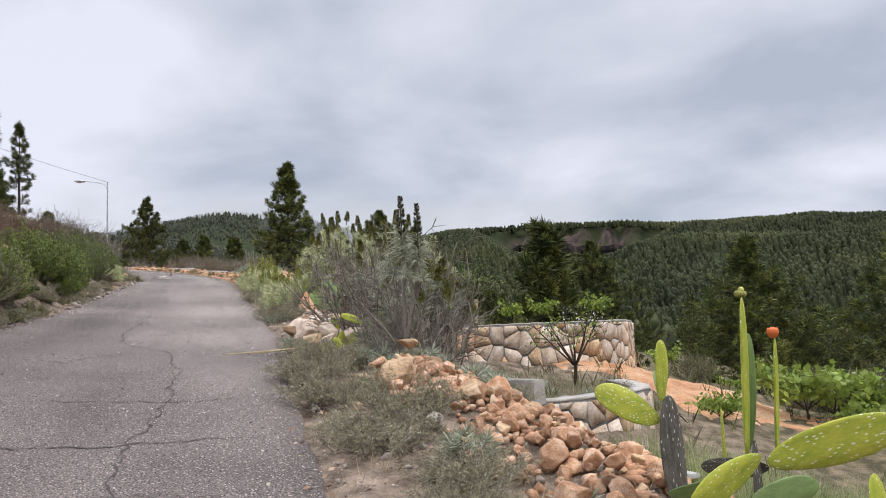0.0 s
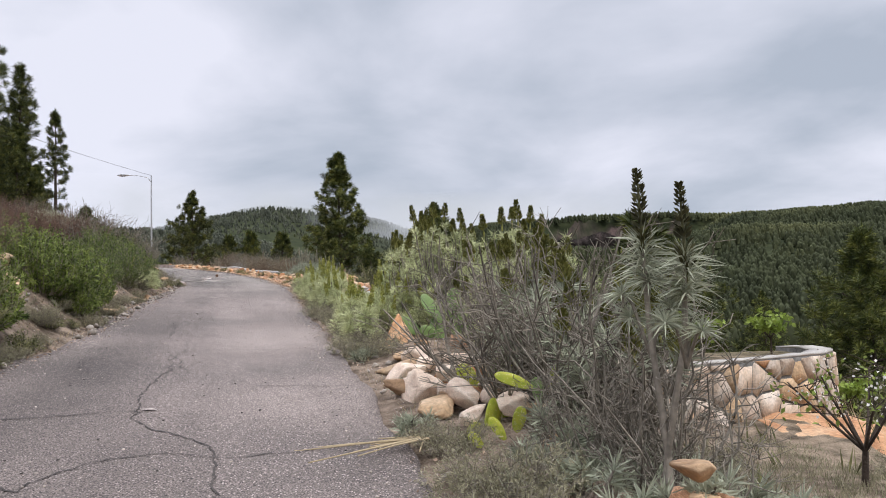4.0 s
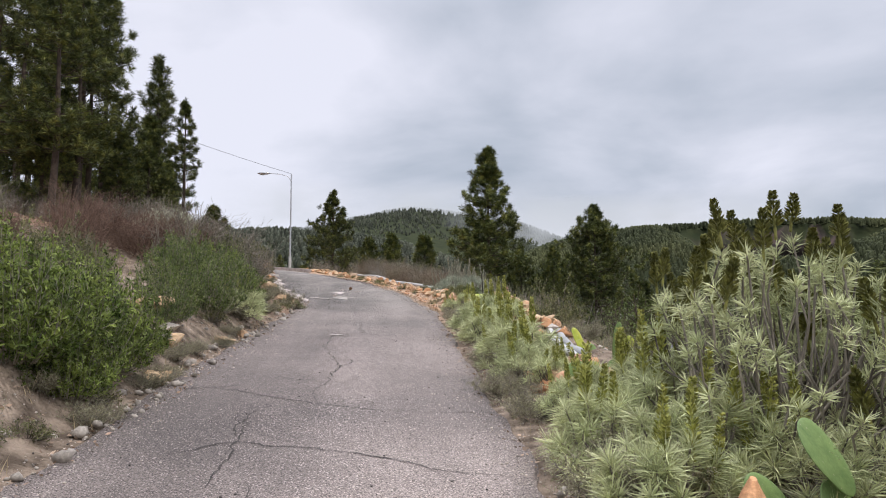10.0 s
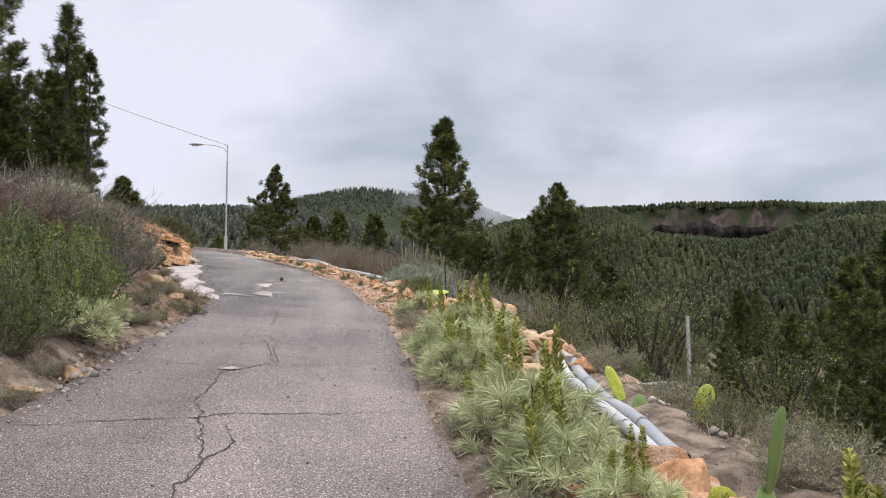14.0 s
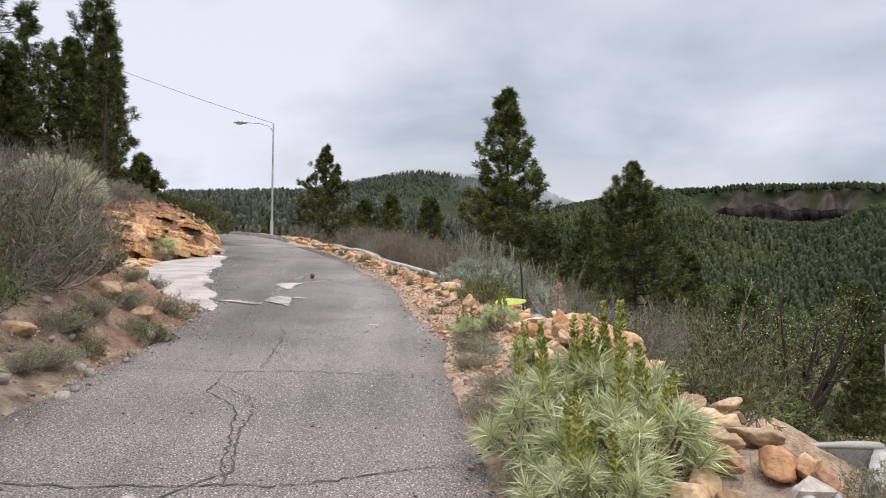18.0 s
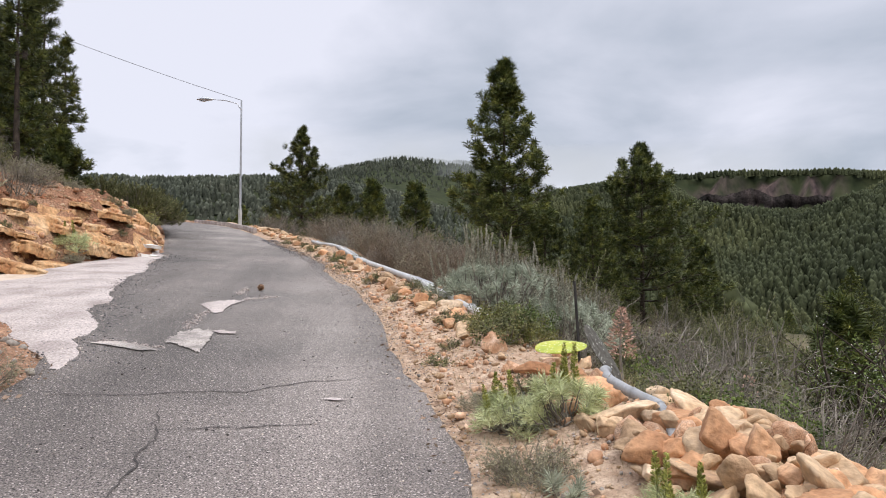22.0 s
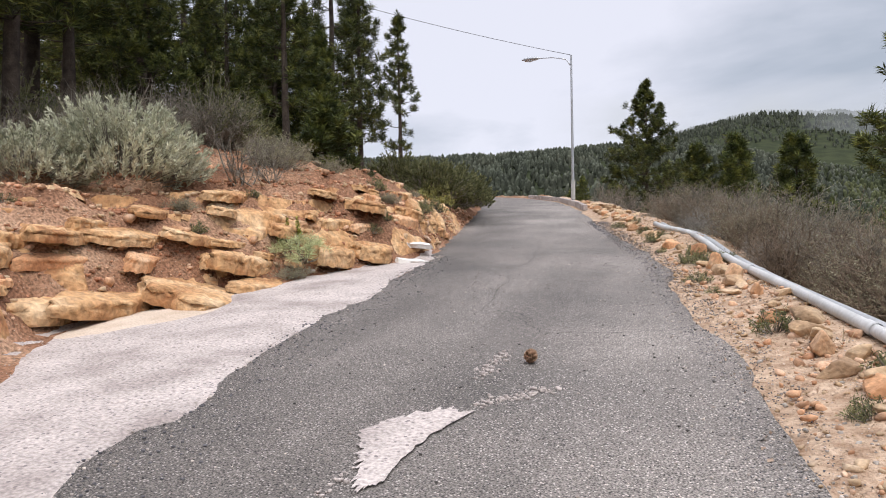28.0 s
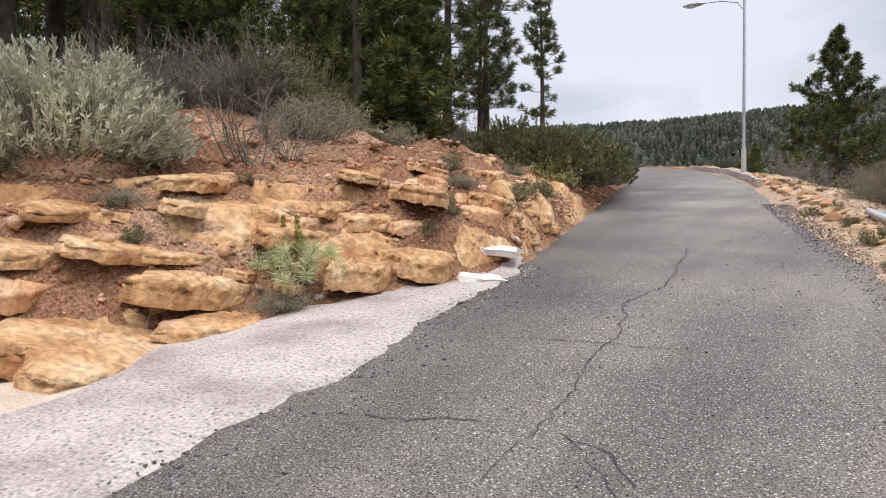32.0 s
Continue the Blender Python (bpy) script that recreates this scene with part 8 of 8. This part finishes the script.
def dead_bloom_plant(seed):
    rng = np.random.RandomState(seed)
    wood, fl = Bits(), Bits()
    wood.tube([(0, 0, -0.1), (0.02, 0, 0.2), (0, 0, 0.62)], 0.02, 0.008, 5)
    n = 420
    t = rng.rand(n)
    a = rng.rand(n) * 6.28
    r = 0.19 * (1 - t) ** 0.8 * rng.uniform(0.3, 1, n)
    base = np.c_[np.cos(a) * r, np.sin(a) * r, 0.12 + 0.55 * t]
    fl.leaves(base, np.c_[np.cos(a), np.sin(a), np.full(n, 0.5)], 0.05, 0.022, rng, 0.1, 0.5)
    return [("stalk", wood.mesh("stalk", dry_wood), None), ("foliage", fl.mesh("foliage", dead_bloom), None)]


DEADB = dead_bloom_plant(3)
for x, y, s in ((3.15, 29.9, 1.0), (4.25, 29.3, 1.0)):
    bush_place(DEADB, "dead_flower_head", "withered pinkish flower head standing on the slope", "plant", "withered flower heads", x, y, s, x * 60, z=(4.72 if y > 29.6 else 4.05) - 0.67 * s)


# ---- grass, litter, grit ----
def blades(name, label, spots, mat, h0, h1, width, seed, per=9, cat="grass"):
    rng = np.random.RandomState(seed)
    b = Bits()
    p = np.array(spots)
    p = np.repeat(p, per, 0) + rng.normal(0, 0.045, (len(p) * per, 2))
    z = ground_z(p[:, 0], p[:, 1]) - 0.01
    n = len(p)
    w = np.c_[rng.normal(0, 0.3, (n, 2)), np.ones(n)]
    b.leaves(np.c_[p, z], w, rng.uniform(h0, h1, n), width, rng, 0.25, 0.35)
    tagged(new(name, b.mesh(name, mat)), label, cat, kind="stuff")


def scatter(side, y0, y1, n, d0, d1, seed, power=1.0):
    rng = np.random.RandomState(seed)
    y = rng.uniform(y0, y1, n)
    d = d0 + (d1 - d0) * rng.rand(n) ** power
    return np.c_[edge_r(y) + d if side > 0 else edge_l(y) - apron(y) - d, y]


g = np.random.RandomState(8)
bed = np.random.RandomState(77)
bu, bw = bed.rand(900), bed.rand(900)
blades("dry_grass", "dry brown litter and grass in the planting bed", np.c_[3.3 + 1.5 * bu + 0.8 * bw, 7.3 + 3.7 * bw], dry_leaf, 0.03, 0.14, 0.006, 5, 9)
blades("green_grass", "tall soft green grass behind the prickly pears", np.c_[g.uniform(3.0, 6.8, 1500), g.uniform(2.2, 5.3, 1500)], surface("grass_leaf", [(0.22, 0.27, 0.10), (0.42, 0.45, 0.22)], 0.7, 2, 12, 0, spread=0.15, island=0.4, translucent=0.3), 0.35, 0.8, 0.008, 1, 16)
blades("dry_grass", "dry straw-coloured grass along the verge", np.concatenate([scatter(1, 2, 30, 420, 0.1, 2.4, 2), scatter(-1, 2, 30, 420, 0.0, 3.5, 3), scatter(1, 30, 60, 300, 0.6, 5, 4), scatter(-1, 32, 50, 110, 0.2, 6, 5)]), straw, 0.06, 0.26, 0.005, 2, 7)
blades("slope_grass", "dry and green grass over the slope below the lane", np.concatenate([scatter(1, 6, 60, 1500, 2.5, 22, 6)]), olive_leaf, 0.15, 0.5, 0.02, 3, 7)
blades("terrace_grass", "pale dry grass behind the retaining wall", np.c_[g.uniform(3.8, 8.6, 260), g.uniform(13.2, 17.0, 260)], straw, 0.3, 0.7, 0.01, 4, 6)


def flat_bits(name, label, spots, mat, s0, s1, seed, lift=0.006, cat="litter"):
    rng = np.random.RandomState(seed)
    p = np.array(spots)
    n = len(p)
    on = (p[:, 0] < edge_r(p[:, 1])) & (p[:, 0] > edge_l(p[:, 1]))
    z = np.where(on, road_top(p[:, 0], p[:, 1]) + 0.002, ground_z(p[:, 0], p[:, 1])) + lift
    b = Bits()
    a = rng.rand(n) * 6.28
    w = np.c_[np.cos(a), np.sin(a), rng.normal(0, 0.35, n)]
    L = rng.uniform(s0, s1, n)
    b.leaves(np.c_[p, z], w, L, L * rng.uniform(0.25, 0.7, n), rng, 0, 0.5)
    tagged(new(name, b.mesh(name, mat)), label, cat, kind="stuff")


flat_bits("leaf_litter", "dry brown leaf litter along the edges of the lane", np.concatenate([scatter(1, 0, 48, 3000, -0.12, 0.7, 7), scatter(-1, 2, 31, 3800, -0.2, 0.9, 8), scatter(1, 3, 28, 2500, 0.3, 3.0, 9)]), leaf_litter, 0.015, 0.06, 7)


def grit(name, label, spots, mat, s0, s1, seed):
    """Small angular stones."""
    rng = np.random.RandomState(seed)
    p = np.array(spots)
    n = len(p)
    on = (p[:, 0] < edge_r(p[:, 1])) & (p[:, 0] > edge_l(p[:, 1]))
    z = np.where(on, road_top(p[:, 0], p[:, 1]), ground_z(p[:, 0], p[:, 1]))
    s = (s0 + (s1 - s0) * rng.rand(n) ** 3)[:, None, None]
    corner = np.array([(x, y, q) for q in (-1, 1) for x, y in ((-1, -1), (1, -1), (1, 1), (-1, 1))], float)
    v = corner[None] * rng.uniform(0.3, 1.0, (n, 8, 3)) * s * np.array([1, 1, 0.7])
    a = rng.rand(n)[:, None] * 6.28
    vx, vy = v[..., 0] * np.cos(a) - v[..., 1] * np.sin(a), v[..., 0] * np.sin(a) + v[..., 1] * np.cos(a)
    v = np.stack([vx + p[:, :1], vy + p[:, 1:], v[..., 2] + z[:, None] + s[:, :, 0] * 0.3], -1)
    q = np.array([(0, 3, 2, 1), (4, 5, 6, 7), (0, 1, 5, 4), (1, 2, 6, 5), (2, 3, 7, 6), (3, 0, 4, 7)])
    f = (np.arange(n)[:, None, None] * 8 + q[None]).reshape(-1, 4)
    tagged(new(name, mesh_of(name, v.reshape(-1, 3), f, mat)), label, "grit", kind="stuff")


grit("grit", "grey and tan grit along the edges of the asphalt", np.concatenate([scatter(1, 0, 50, 5200, -0.4, 0.5, 11), scatter(-1, 0, 30, 4200, -0.4, 0.7, 12), scatter(1, 24, 48, 3000, 0.1, 1.4, 13)]), gravel_mat, 0.004, 0.013, 9)
grit("grit", "reddish grit over the rocky bank", scatter(-1, 31.5, 50, 7000, 0.0, 4.5, 14), surface("red_grit", [(0.33, 0.14, 0.075), (0.55, 0.30, 0.18)], 0.95, 3, 30, 0, spread=0.2, island=0.4), 0.008, 0.05, 10)
grit("grit", "grey gravel over the pale apron", np.array([(float(edge_l(q)) + 0.25 - float(apron(q)) * w, q) for q, w in zip(g.uniform(29, 39.5, 2600), g.rand(2600))]), gravel_mat, 0.003, 0.013, 15)
grit("grit", "crumbs of dark asphalt along the apron's edge", np.array([(float(edge_l(q)) + 0.18 + w, q) for q, w in zip(g.uniform(28.6, 39.5, 2200), g.normal(0, 0.2, 2200))]), asphalt_dark, 0.003, 0.013, 16)
grit("grit", "crumbs of dark asphalt along the verge", scatter(1, 18, 48, 4200, -0.25, 0.3, 17), asphalt_dark, 0.004, 0.016, 17)
trail = np.concatenate([np.linspace(a, b, 200) for a, b in (((-1.3, 32.64), (-0.95, 33.1)), ((-1.46, 33.2), (-1.5, 33.95)), ((-1.56, 31.5), (-1.52, 30.3)), ((-1.5, 29.3), (-2.1, 29.5)))]) + g.normal(0, 0.035, (800, 2))
grit("grit", "pale crumbs of concrete round the worn patches", trail, pale_concrete, 0.004, 0.02, 18)
grit("grit", "loose stone chips on the lane", np.c_[g.uniform(-3.4, 0.9, 7000), 1 + 44 * g.rand(7000) ** 0.7], gravel_mat, 0.002, 0.010, 11)
grit("grit", "dark crumbs of asphalt on the lane", np.c_[g.uniform(-3.6, 0.9, 4000), 1 + 44 * g.rand(4000) ** 0.6], crack_mat, 0.002, 0.011, 12)

# ---- wear of the road ----
def ribbon(pts, width, mat, name, seed, lift=0.006):
    rng = np.random.RandomState(seed)
    pts = np.asarray(pts, float)
    cum = np.r_[0, np.cumsum(np.linalg.norm(np.diff(pts, axis=0), axis=1))]
    n = max(6, int(cum[-1] / 0.05))
    s = np.linspace(0, cum[-1], n)
    p = np.stack([np.interp(s, cum, pts[:, i]) for i in range(2)], 1)
    jag = np.cumsum(rng.normal(0, 0.012, (n, 2)), 0)
    jag -= np.linspace(0, 1, n)[:, None] * jag[-1]
    p = p + jag + rng.normal(0, 0.009, (n, 2))
    t = np.gradient(p, axis=0)
    t /= np.linalg.norm(t, axis=1)[:, None] + 1e-9
    nr = np.c_[-t[:, 1], t[:, 0]]
    w = width * (0.25 + 0.75 * np.sin(np.linspace(0.05, np.pi - 0.05, n)) ** 0.5) * rng.uniform(0.35, 1.25, n)
    a, b = p + nr * w[:, None] / 2, p - nr * w[:, None] / 2
    v = np.concatenate([np.c_[a, road_top(a[:, 0], a[:, 1]) + lift], np.c_[b, road_top(b[:, 0], b[:, 1]) + lift]])
    i = np.arange(n - 1)
    f = np.stack([i, i + 1, n + i + 1, n + i], 1)
    piece(name, mesh_of(name, v, f, mat), road)


cr = np.random.RandomState(31)
CROSS_CRACKS = (
    ((-2.4, 9.0), (-1.38, 8.5), (-1.2, 8.82), (-0.94, 9.12), (-0.62, 9.23), (-0.26, 9.02), (0.2, 9.07), (0.6, 9.2)),
    ((-2.6, 10.1), (-1.89, 10.19), (-1.14, 10.33), (-0.88, 10.26)), ((-0.68, 11.44), (-0.17, 11.32), (0.56, 11.19), (0.85, 11.2)),
    ((-2.6, 13.1), (-1.88, 13.32), (-1.44, 13.24), (-1.05, 13.4), (-0.64, 13.5), (-0.12, 13.56), (0.22, 13.55), (0.75, 13.7)),
    ((-1.6, 15.05), (-1.12, 15.49), (-0.24, 15.29), (0.3, 14.96), (0.8, 14.86)), ((-1.94, 17.36), (-1.49, 17.27), (-1.01, 17.0), (-0.68, 16.78), (-0.22, 16.65), (0.4, 16.66), (1.0, 16.7)),
    ((-2.05, 19.52), (-1.5, 19.68), (-0.9, 19.85), (-0.64, 19.99), (0.13, 20.06), (1.0, 20.22)), ((-1.9, 21.95), (-0.95, 22.0), (0.0, 22.1), (0.9, 22.5)),
    ((-1.95, 24.59), (-1.0, 24.68), (-0.36, 24.81), (0.46, 24.88), (0.9, 24.9)), ((-1.94, 27.56), (-1.38, 27.61), (-0.45, 27.85), (0.14, 28.23), (0.57, 28.48)),
    ((-0.85, 26.88), (0.12, 27.07)), ((-0.54, 30.15), (-0.01, 30.28)), ((-0.13, 28.75), (0.53, 28.84)), ((-2.05, 35.46), (-1.44, 34.62), (-0.76, 34.86), (0.0, 35.3)),
    ((-4.1, 38.87), (-3.11, 39.12), (-2.68, 39.11), (-1.6, 39.4)), ((-3.75, 36.46), (-2.88, 36.92), (-1.8, 37.1)), ((-3.2, 35.17), (-2.81, 35.24), (-2.35, 35.46)), ((-3.9, 41.0), (-2.4, 41.5)),
    ((-0.04, 13.66), (0.24, 13.9), (0.48, 13.99)), ((-2.06, 17.2), (-1.32, 17.61)), ((-2.0, 6.5), (-1.2, 6.65), (-0.3, 6.5), (0.6, 6.7)), ((-1.9, 5.4), (-0.7, 5.25), (0.4, 5.3)), ((-2.4, 4.1), (-1.2, 4.3), (0.1, 4.15)))
LONG_CRACKS = (
    ((-0.88, 14.54), (-0.84, 12.68), (-0.83, 10.9), (-0.88, 10.26), (-0.68, 9.9), (-0.35, 9.41), (-0.3, 8.77), (-0.24, 8.0), (-0.4, 6.6), (-0.55, 5.4), (-0.4, 4.2), (-0.3, 3.0)),
    ((-1.25, 16.5), (-1.17, 15.48), (-1.13, 14.46)), ((-1.44, 13.24), (-1.78, 12.9), (-1.78, 12.42), (-1.61, 11.91)), ((-1.0, 13.22), (-0.88, 12.82), (-0.73, 12.0)),
    ((-1.02, 24.28), (-0.63, 23.81), (-0.43, 22.27), (-0.92, 21.57), (-0.96, 20.49), (-0.66, 18.9), (-0.78, 17.2), (-0.68, 16.78)), ((-1.3, 16.37), (-1.16, 15.6)),
    ((-0.62, 19.74), (-0.5, 19.18), (-0.69, 18.43)), ((-0.97, 24.56), (-0.93, 24.07), (-0.61, 23.32), (-0.54, 22.59), (-0.42, 22.06)), ((-0.95, 27.41), (-0.77, 26.72), (-0.79, 25.58), (-0.73, 24.91)),
    ((-3.38, 42.46), (-2.84, 39.84), (-2.64, 39.0), (-2.79, 38.16), (-2.52, 36.95), (-2.35, 35.82), (-2.23, 35.23), (-2.15, 34.88)), ((-2.08, 35.45), (-1.79, 35.34), (-1.6, 35.08)))
for k, pts in enumerate(CROSS_CRACKS):
    ribbon(pts, 0.016 if pts[0][1] < 28 else 0.011, crack_mat, "crack", k)
for k, pts in enumerate(LONG_CRACKS):
    ribbon(pts, 0.015 if pts[0][1] < 28 else 0.013, crack_mat, "crack", 100 + k)


def patch(name, corners, mat, seed, lift=0.013, label=""):
    """A worn spot of the surface: a shape between a few corners, with crumbled edges."""
    rng = np.random.RandomState(seed)
    c = np.array(corners, float)
    n = 12 * len(c)
    t = np.arange(n) / 12
    i = t.astype(int)
    p = c[i] + (c[(i + 1) % len(c)] - c[i]) * (t - i)[:, None]
    mid = p.mean(0)
    size = np.hypot(*(p - mid).T).mean()
    p = (np.roll(p, 1, 0) + 2 * p + np.roll(p, -1, 0)) / 4
    p = p[np.argsort(np.arctan2(*(p - mid).T))]
    p = mid + (p - mid) * rng.normal(1, 0.05 + 0.006 / size, (n, 1))
    rings = (1.0, 0.86, 0.66, 0.44, 0.22)
    pts = np.concatenate([mid + (p - mid) * r for r in rings] + [mid[None]])
    z = lift + np.mean([road_top(pts[:, 0] + a, pts[:, 1] + b) for a in (-0.1, -0.05, 0, 0.05, 0.1) for b in (-0.1, -0.05, 0, 0.05, 0.1)], 0)
    last = n * (len(rings) - 1)
    f = [(last + i, last + (i + 1) % n, last + n) for i in range(n)]
    for a in range(0, last, n):
        for i in range(n):
            j = (i + 1) % n
            f += [(a + i, a + j, a + n + j), (a + i, a + n + j, a + n + i)]
    piece(name, mesh_of(name, np.c_[pts, z], f, mat), road, label)


patch("patch", ((-1.74, 31.96), (-1.59, 31.67), (-1.43, 31.32), (-1.35, 31.43), (-1.38, 31.73), (-1.36, 32.13), (-1.28, 32.49), (-1.47, 32.48), (-1.69, 32.23)), pale_concrete, 1, label="worn patch showing pale concrete")
patch("patch", ((-1.52, 29.53), (-1.40, 29.46), (-1.21, 29.27), (-1.10, 29.11), (-1.10, 29.52), (-1.16, 30.00), (-1.21, 30.22), (-1.36, 30.26), (-1.51, 30.08), (-1.51, 29.73)), worn_patch, 3)
patch("patch", ((-1.21, 30.20), (-1.10, 30.06), (-0.95, 30.08), (-0.95, 30.18), (-1.11, 30.25)), pale_concrete, 4)
patch("patch", ((-2.15, 29.33), (-1.99, 29.28), (-1.79, 29.19), (-1.63, 29.10), (-1.45, 29.14), (-1.65, 29.30), (-1.86, 29.43), (-2.02, 29.42)), worn_patch, 5)
patch("patch", ((0.14, 27.7), (0.22, 27.74), (0.33, 27.7), (0.24, 27.66)), pale_concrete, 6)
patch("patch", ((-0.95, 10.3), (-0.86, 10.36), (-0.8, 10.28)), pale_concrete, 9)
patch("patch", ((-0.98, 21.72), (-0.84, 21.84), (-0.74, 21.76), (-0.86, 21.68)), pale_concrete, 10)


# pale concrete apron
def build_apron():
    ys = np.arange(28.3, 39.9, 0.12)
    cols = np.linspace(0, 1, 13)
    rows = []
    for y in ys:
        w = float(apron(y)) * (1 + 0.1 * float(fbm(np.array([y * 1.3]), np.array([2.0]))[0])) + 0.02
        x0 = float(edge_l(y)) + 0.04 + 0.18 * float(smooth((38.0 - y) / 3.0)) + 0.26 * float(fbm(np.array([y * 1.3]), np.array([5.0]), 5)[0])
        x = x0 - (w + 0.06) * cols
        z = np.maximum(road_top(x, np.full(13, y)), ground_z(x, np.full(13, y))) + 0.008 - 0.02 * cols ** 8
        x[0] += 0.03 + 0.1 * float(fbm(np.array([y * 6.0]), np.array([8.0]))[0])
        z[0] = float(road_top(x[0], y)) - 0.02
        rows.append(np.c_[x, np.full(13, y), z])
    v = np.concatenate(rows)
    i = np.arange(len(ys) - 1)[:, None] * 13 + np.arange(12)[None]
    f = np.stack([i, i + 1, i + 14, i + 13], -1).reshape(-1, 4)[:, ::-1]
    tagged(new("apron", mesh_of("apron", v, f, pale_concrete, True)), "worn pale concrete apron beside the asphalt", "concrete apron", kind="structure")


build_apron()

# sand washed onto the apron
sr = np.random.RandomState(6)
ang = np.arange(40) * 2 * np.pi / 40
wob = 1 + 0.2 * np.sin(2 * ang + 1) + 0.15 * np.sin(3 * ang) + sr.normal(0, 0.03, 40)
rim = np.c_[-5.35 + np.cos(ang) * wob * 0.5, 34.3 + np.sin(ang) * wob * 1.0]
rim = np.concatenate([rim, (rim - (-5.35, 34.3)) * 0.55 + (-5.35, 34.3), [(-5.35, 34.3)]])
sz = np.maximum(road_top(rim[:, 0], rim[:, 1]), ground_z(rim[:, 0], rim[:, 1])) + np.r_[np.full(40, 0.0), np.full(40, 0.022), 0.026]
sf = []
for i in range(40):
    j = (i + 1) % 40
    sf += [(i, j, 40 + j), (i, 40 + j, 40 + i), (40 + i, 40 + j, 80)]
tagged(new("sand_drift", mesh_of("sand_drift", np.c_[rim, sz], sf, surface("sand", [(0.50, 0.39, 0.29), (0.64, 0.53, 0.42)], 0.95, 3, 60, 0.6, 0.006, 0.2, coord="World"), True)), "pale orange sand washed over the apron", "sand", kind="structure")

# broken pale slabs at the end of the apron
for x, y, s, turn in ((-4.62, 39.25, 0.55, 30), (-4.35, 38.6, 0.45, 40)):
    ob = thing("broken_slab", "broken slab of white concrete at the lane's edge", "concrete slab", "broken slabs", at=pose(x, y, gz(x, y) + 0.0, 6, 4, turn))
    bm = bmesh.new()
    bmesh.ops.create_cube(bm, size=1.0, matrix=Matrix.Diagonal((s, s * 0.55, 0.08, 1)))
    bmesh.ops.subdivide_edges(bm, edges=bm.edges[:], cuts=3, use_grid_fill=True)
    for v in bm.verts:
        v.co += Vector((0.05 * noise.noise(v.co * 7 + Vector((x, y, 0))), 0.07 * noise.noise(v.co * 6), 0.03 * noise.noise(v.co * 5)))
    part("slab_body", bm, surface("white_slab", [(0.66, 0.62, 0.56), (0.78, 0.75, 0.70)], 0.9, 4, 40, 0.3, 0.004, 0.1) if "white_slab" not in MATS else MATS["white_slab"], ob)

# pine cone and fallen twigs on the lane
cone = thing("pine_cone", "open brown pine cone lying on the asphalt", "pine cone", at=pose(-1.24, 33.66, float(road_z(-1.24, 33.66)) + 0.055, 70, 0, 30))
b, c_rng = Bits(), np.random.RandomState(2)
n = 110
t = np.linspace(0.02, 0.98, n)
a = np.arange(n) * 2.39996
r = 0.036 * np.sin(np.pi * (0.12 + 0.85 * t)) ** 0.7
b.leaves(np.c_[np.cos(a) * r * 0.3, np.sin(a) * r * 0.3, (t - 0.5) * 0.11], np.c_[np.cos(a), np.sin(a), np.full(n, 0.35)], r * 1.15 + 0.006, 0.026, c_rng, 0, 0.7)
piece("scale_mass", b.mesh("scale_mass", cone_brown), cone)
b = Bits()
b.tube([(0, 0, -0.055), (0, 0, 0), (0, 0, 0.055)], 0.018, 0.010, 8)
piece("core", b.mesh("core", cone_brown), cone)
tw = thing("fallen_twigs", "bundle of pale dry stalks fallen onto the asphalt", "twigs", at=pose(0.75, 9.05, float(road_z(0.75, 9.05)) + 0.012))
for k in range(11):
    a = math.pi + cr.normal(0.15, 0.55)
    L = cr.uniform(0.35, 1.05)
    b = Bits()
    b.tube([(0.3, cr.normal(0, 0.08), 0.05), (0.3 + math.cos(a) * L * 0.5, math.sin(a) * L * 0.5, 0.03), (0.3 + math.cos(a) * L, math.sin(a) * L - 0.03, 0.015)], 0.007, 0.004, 5)
    piece("stalk", b.mesh("stalk", straw, True), tw)
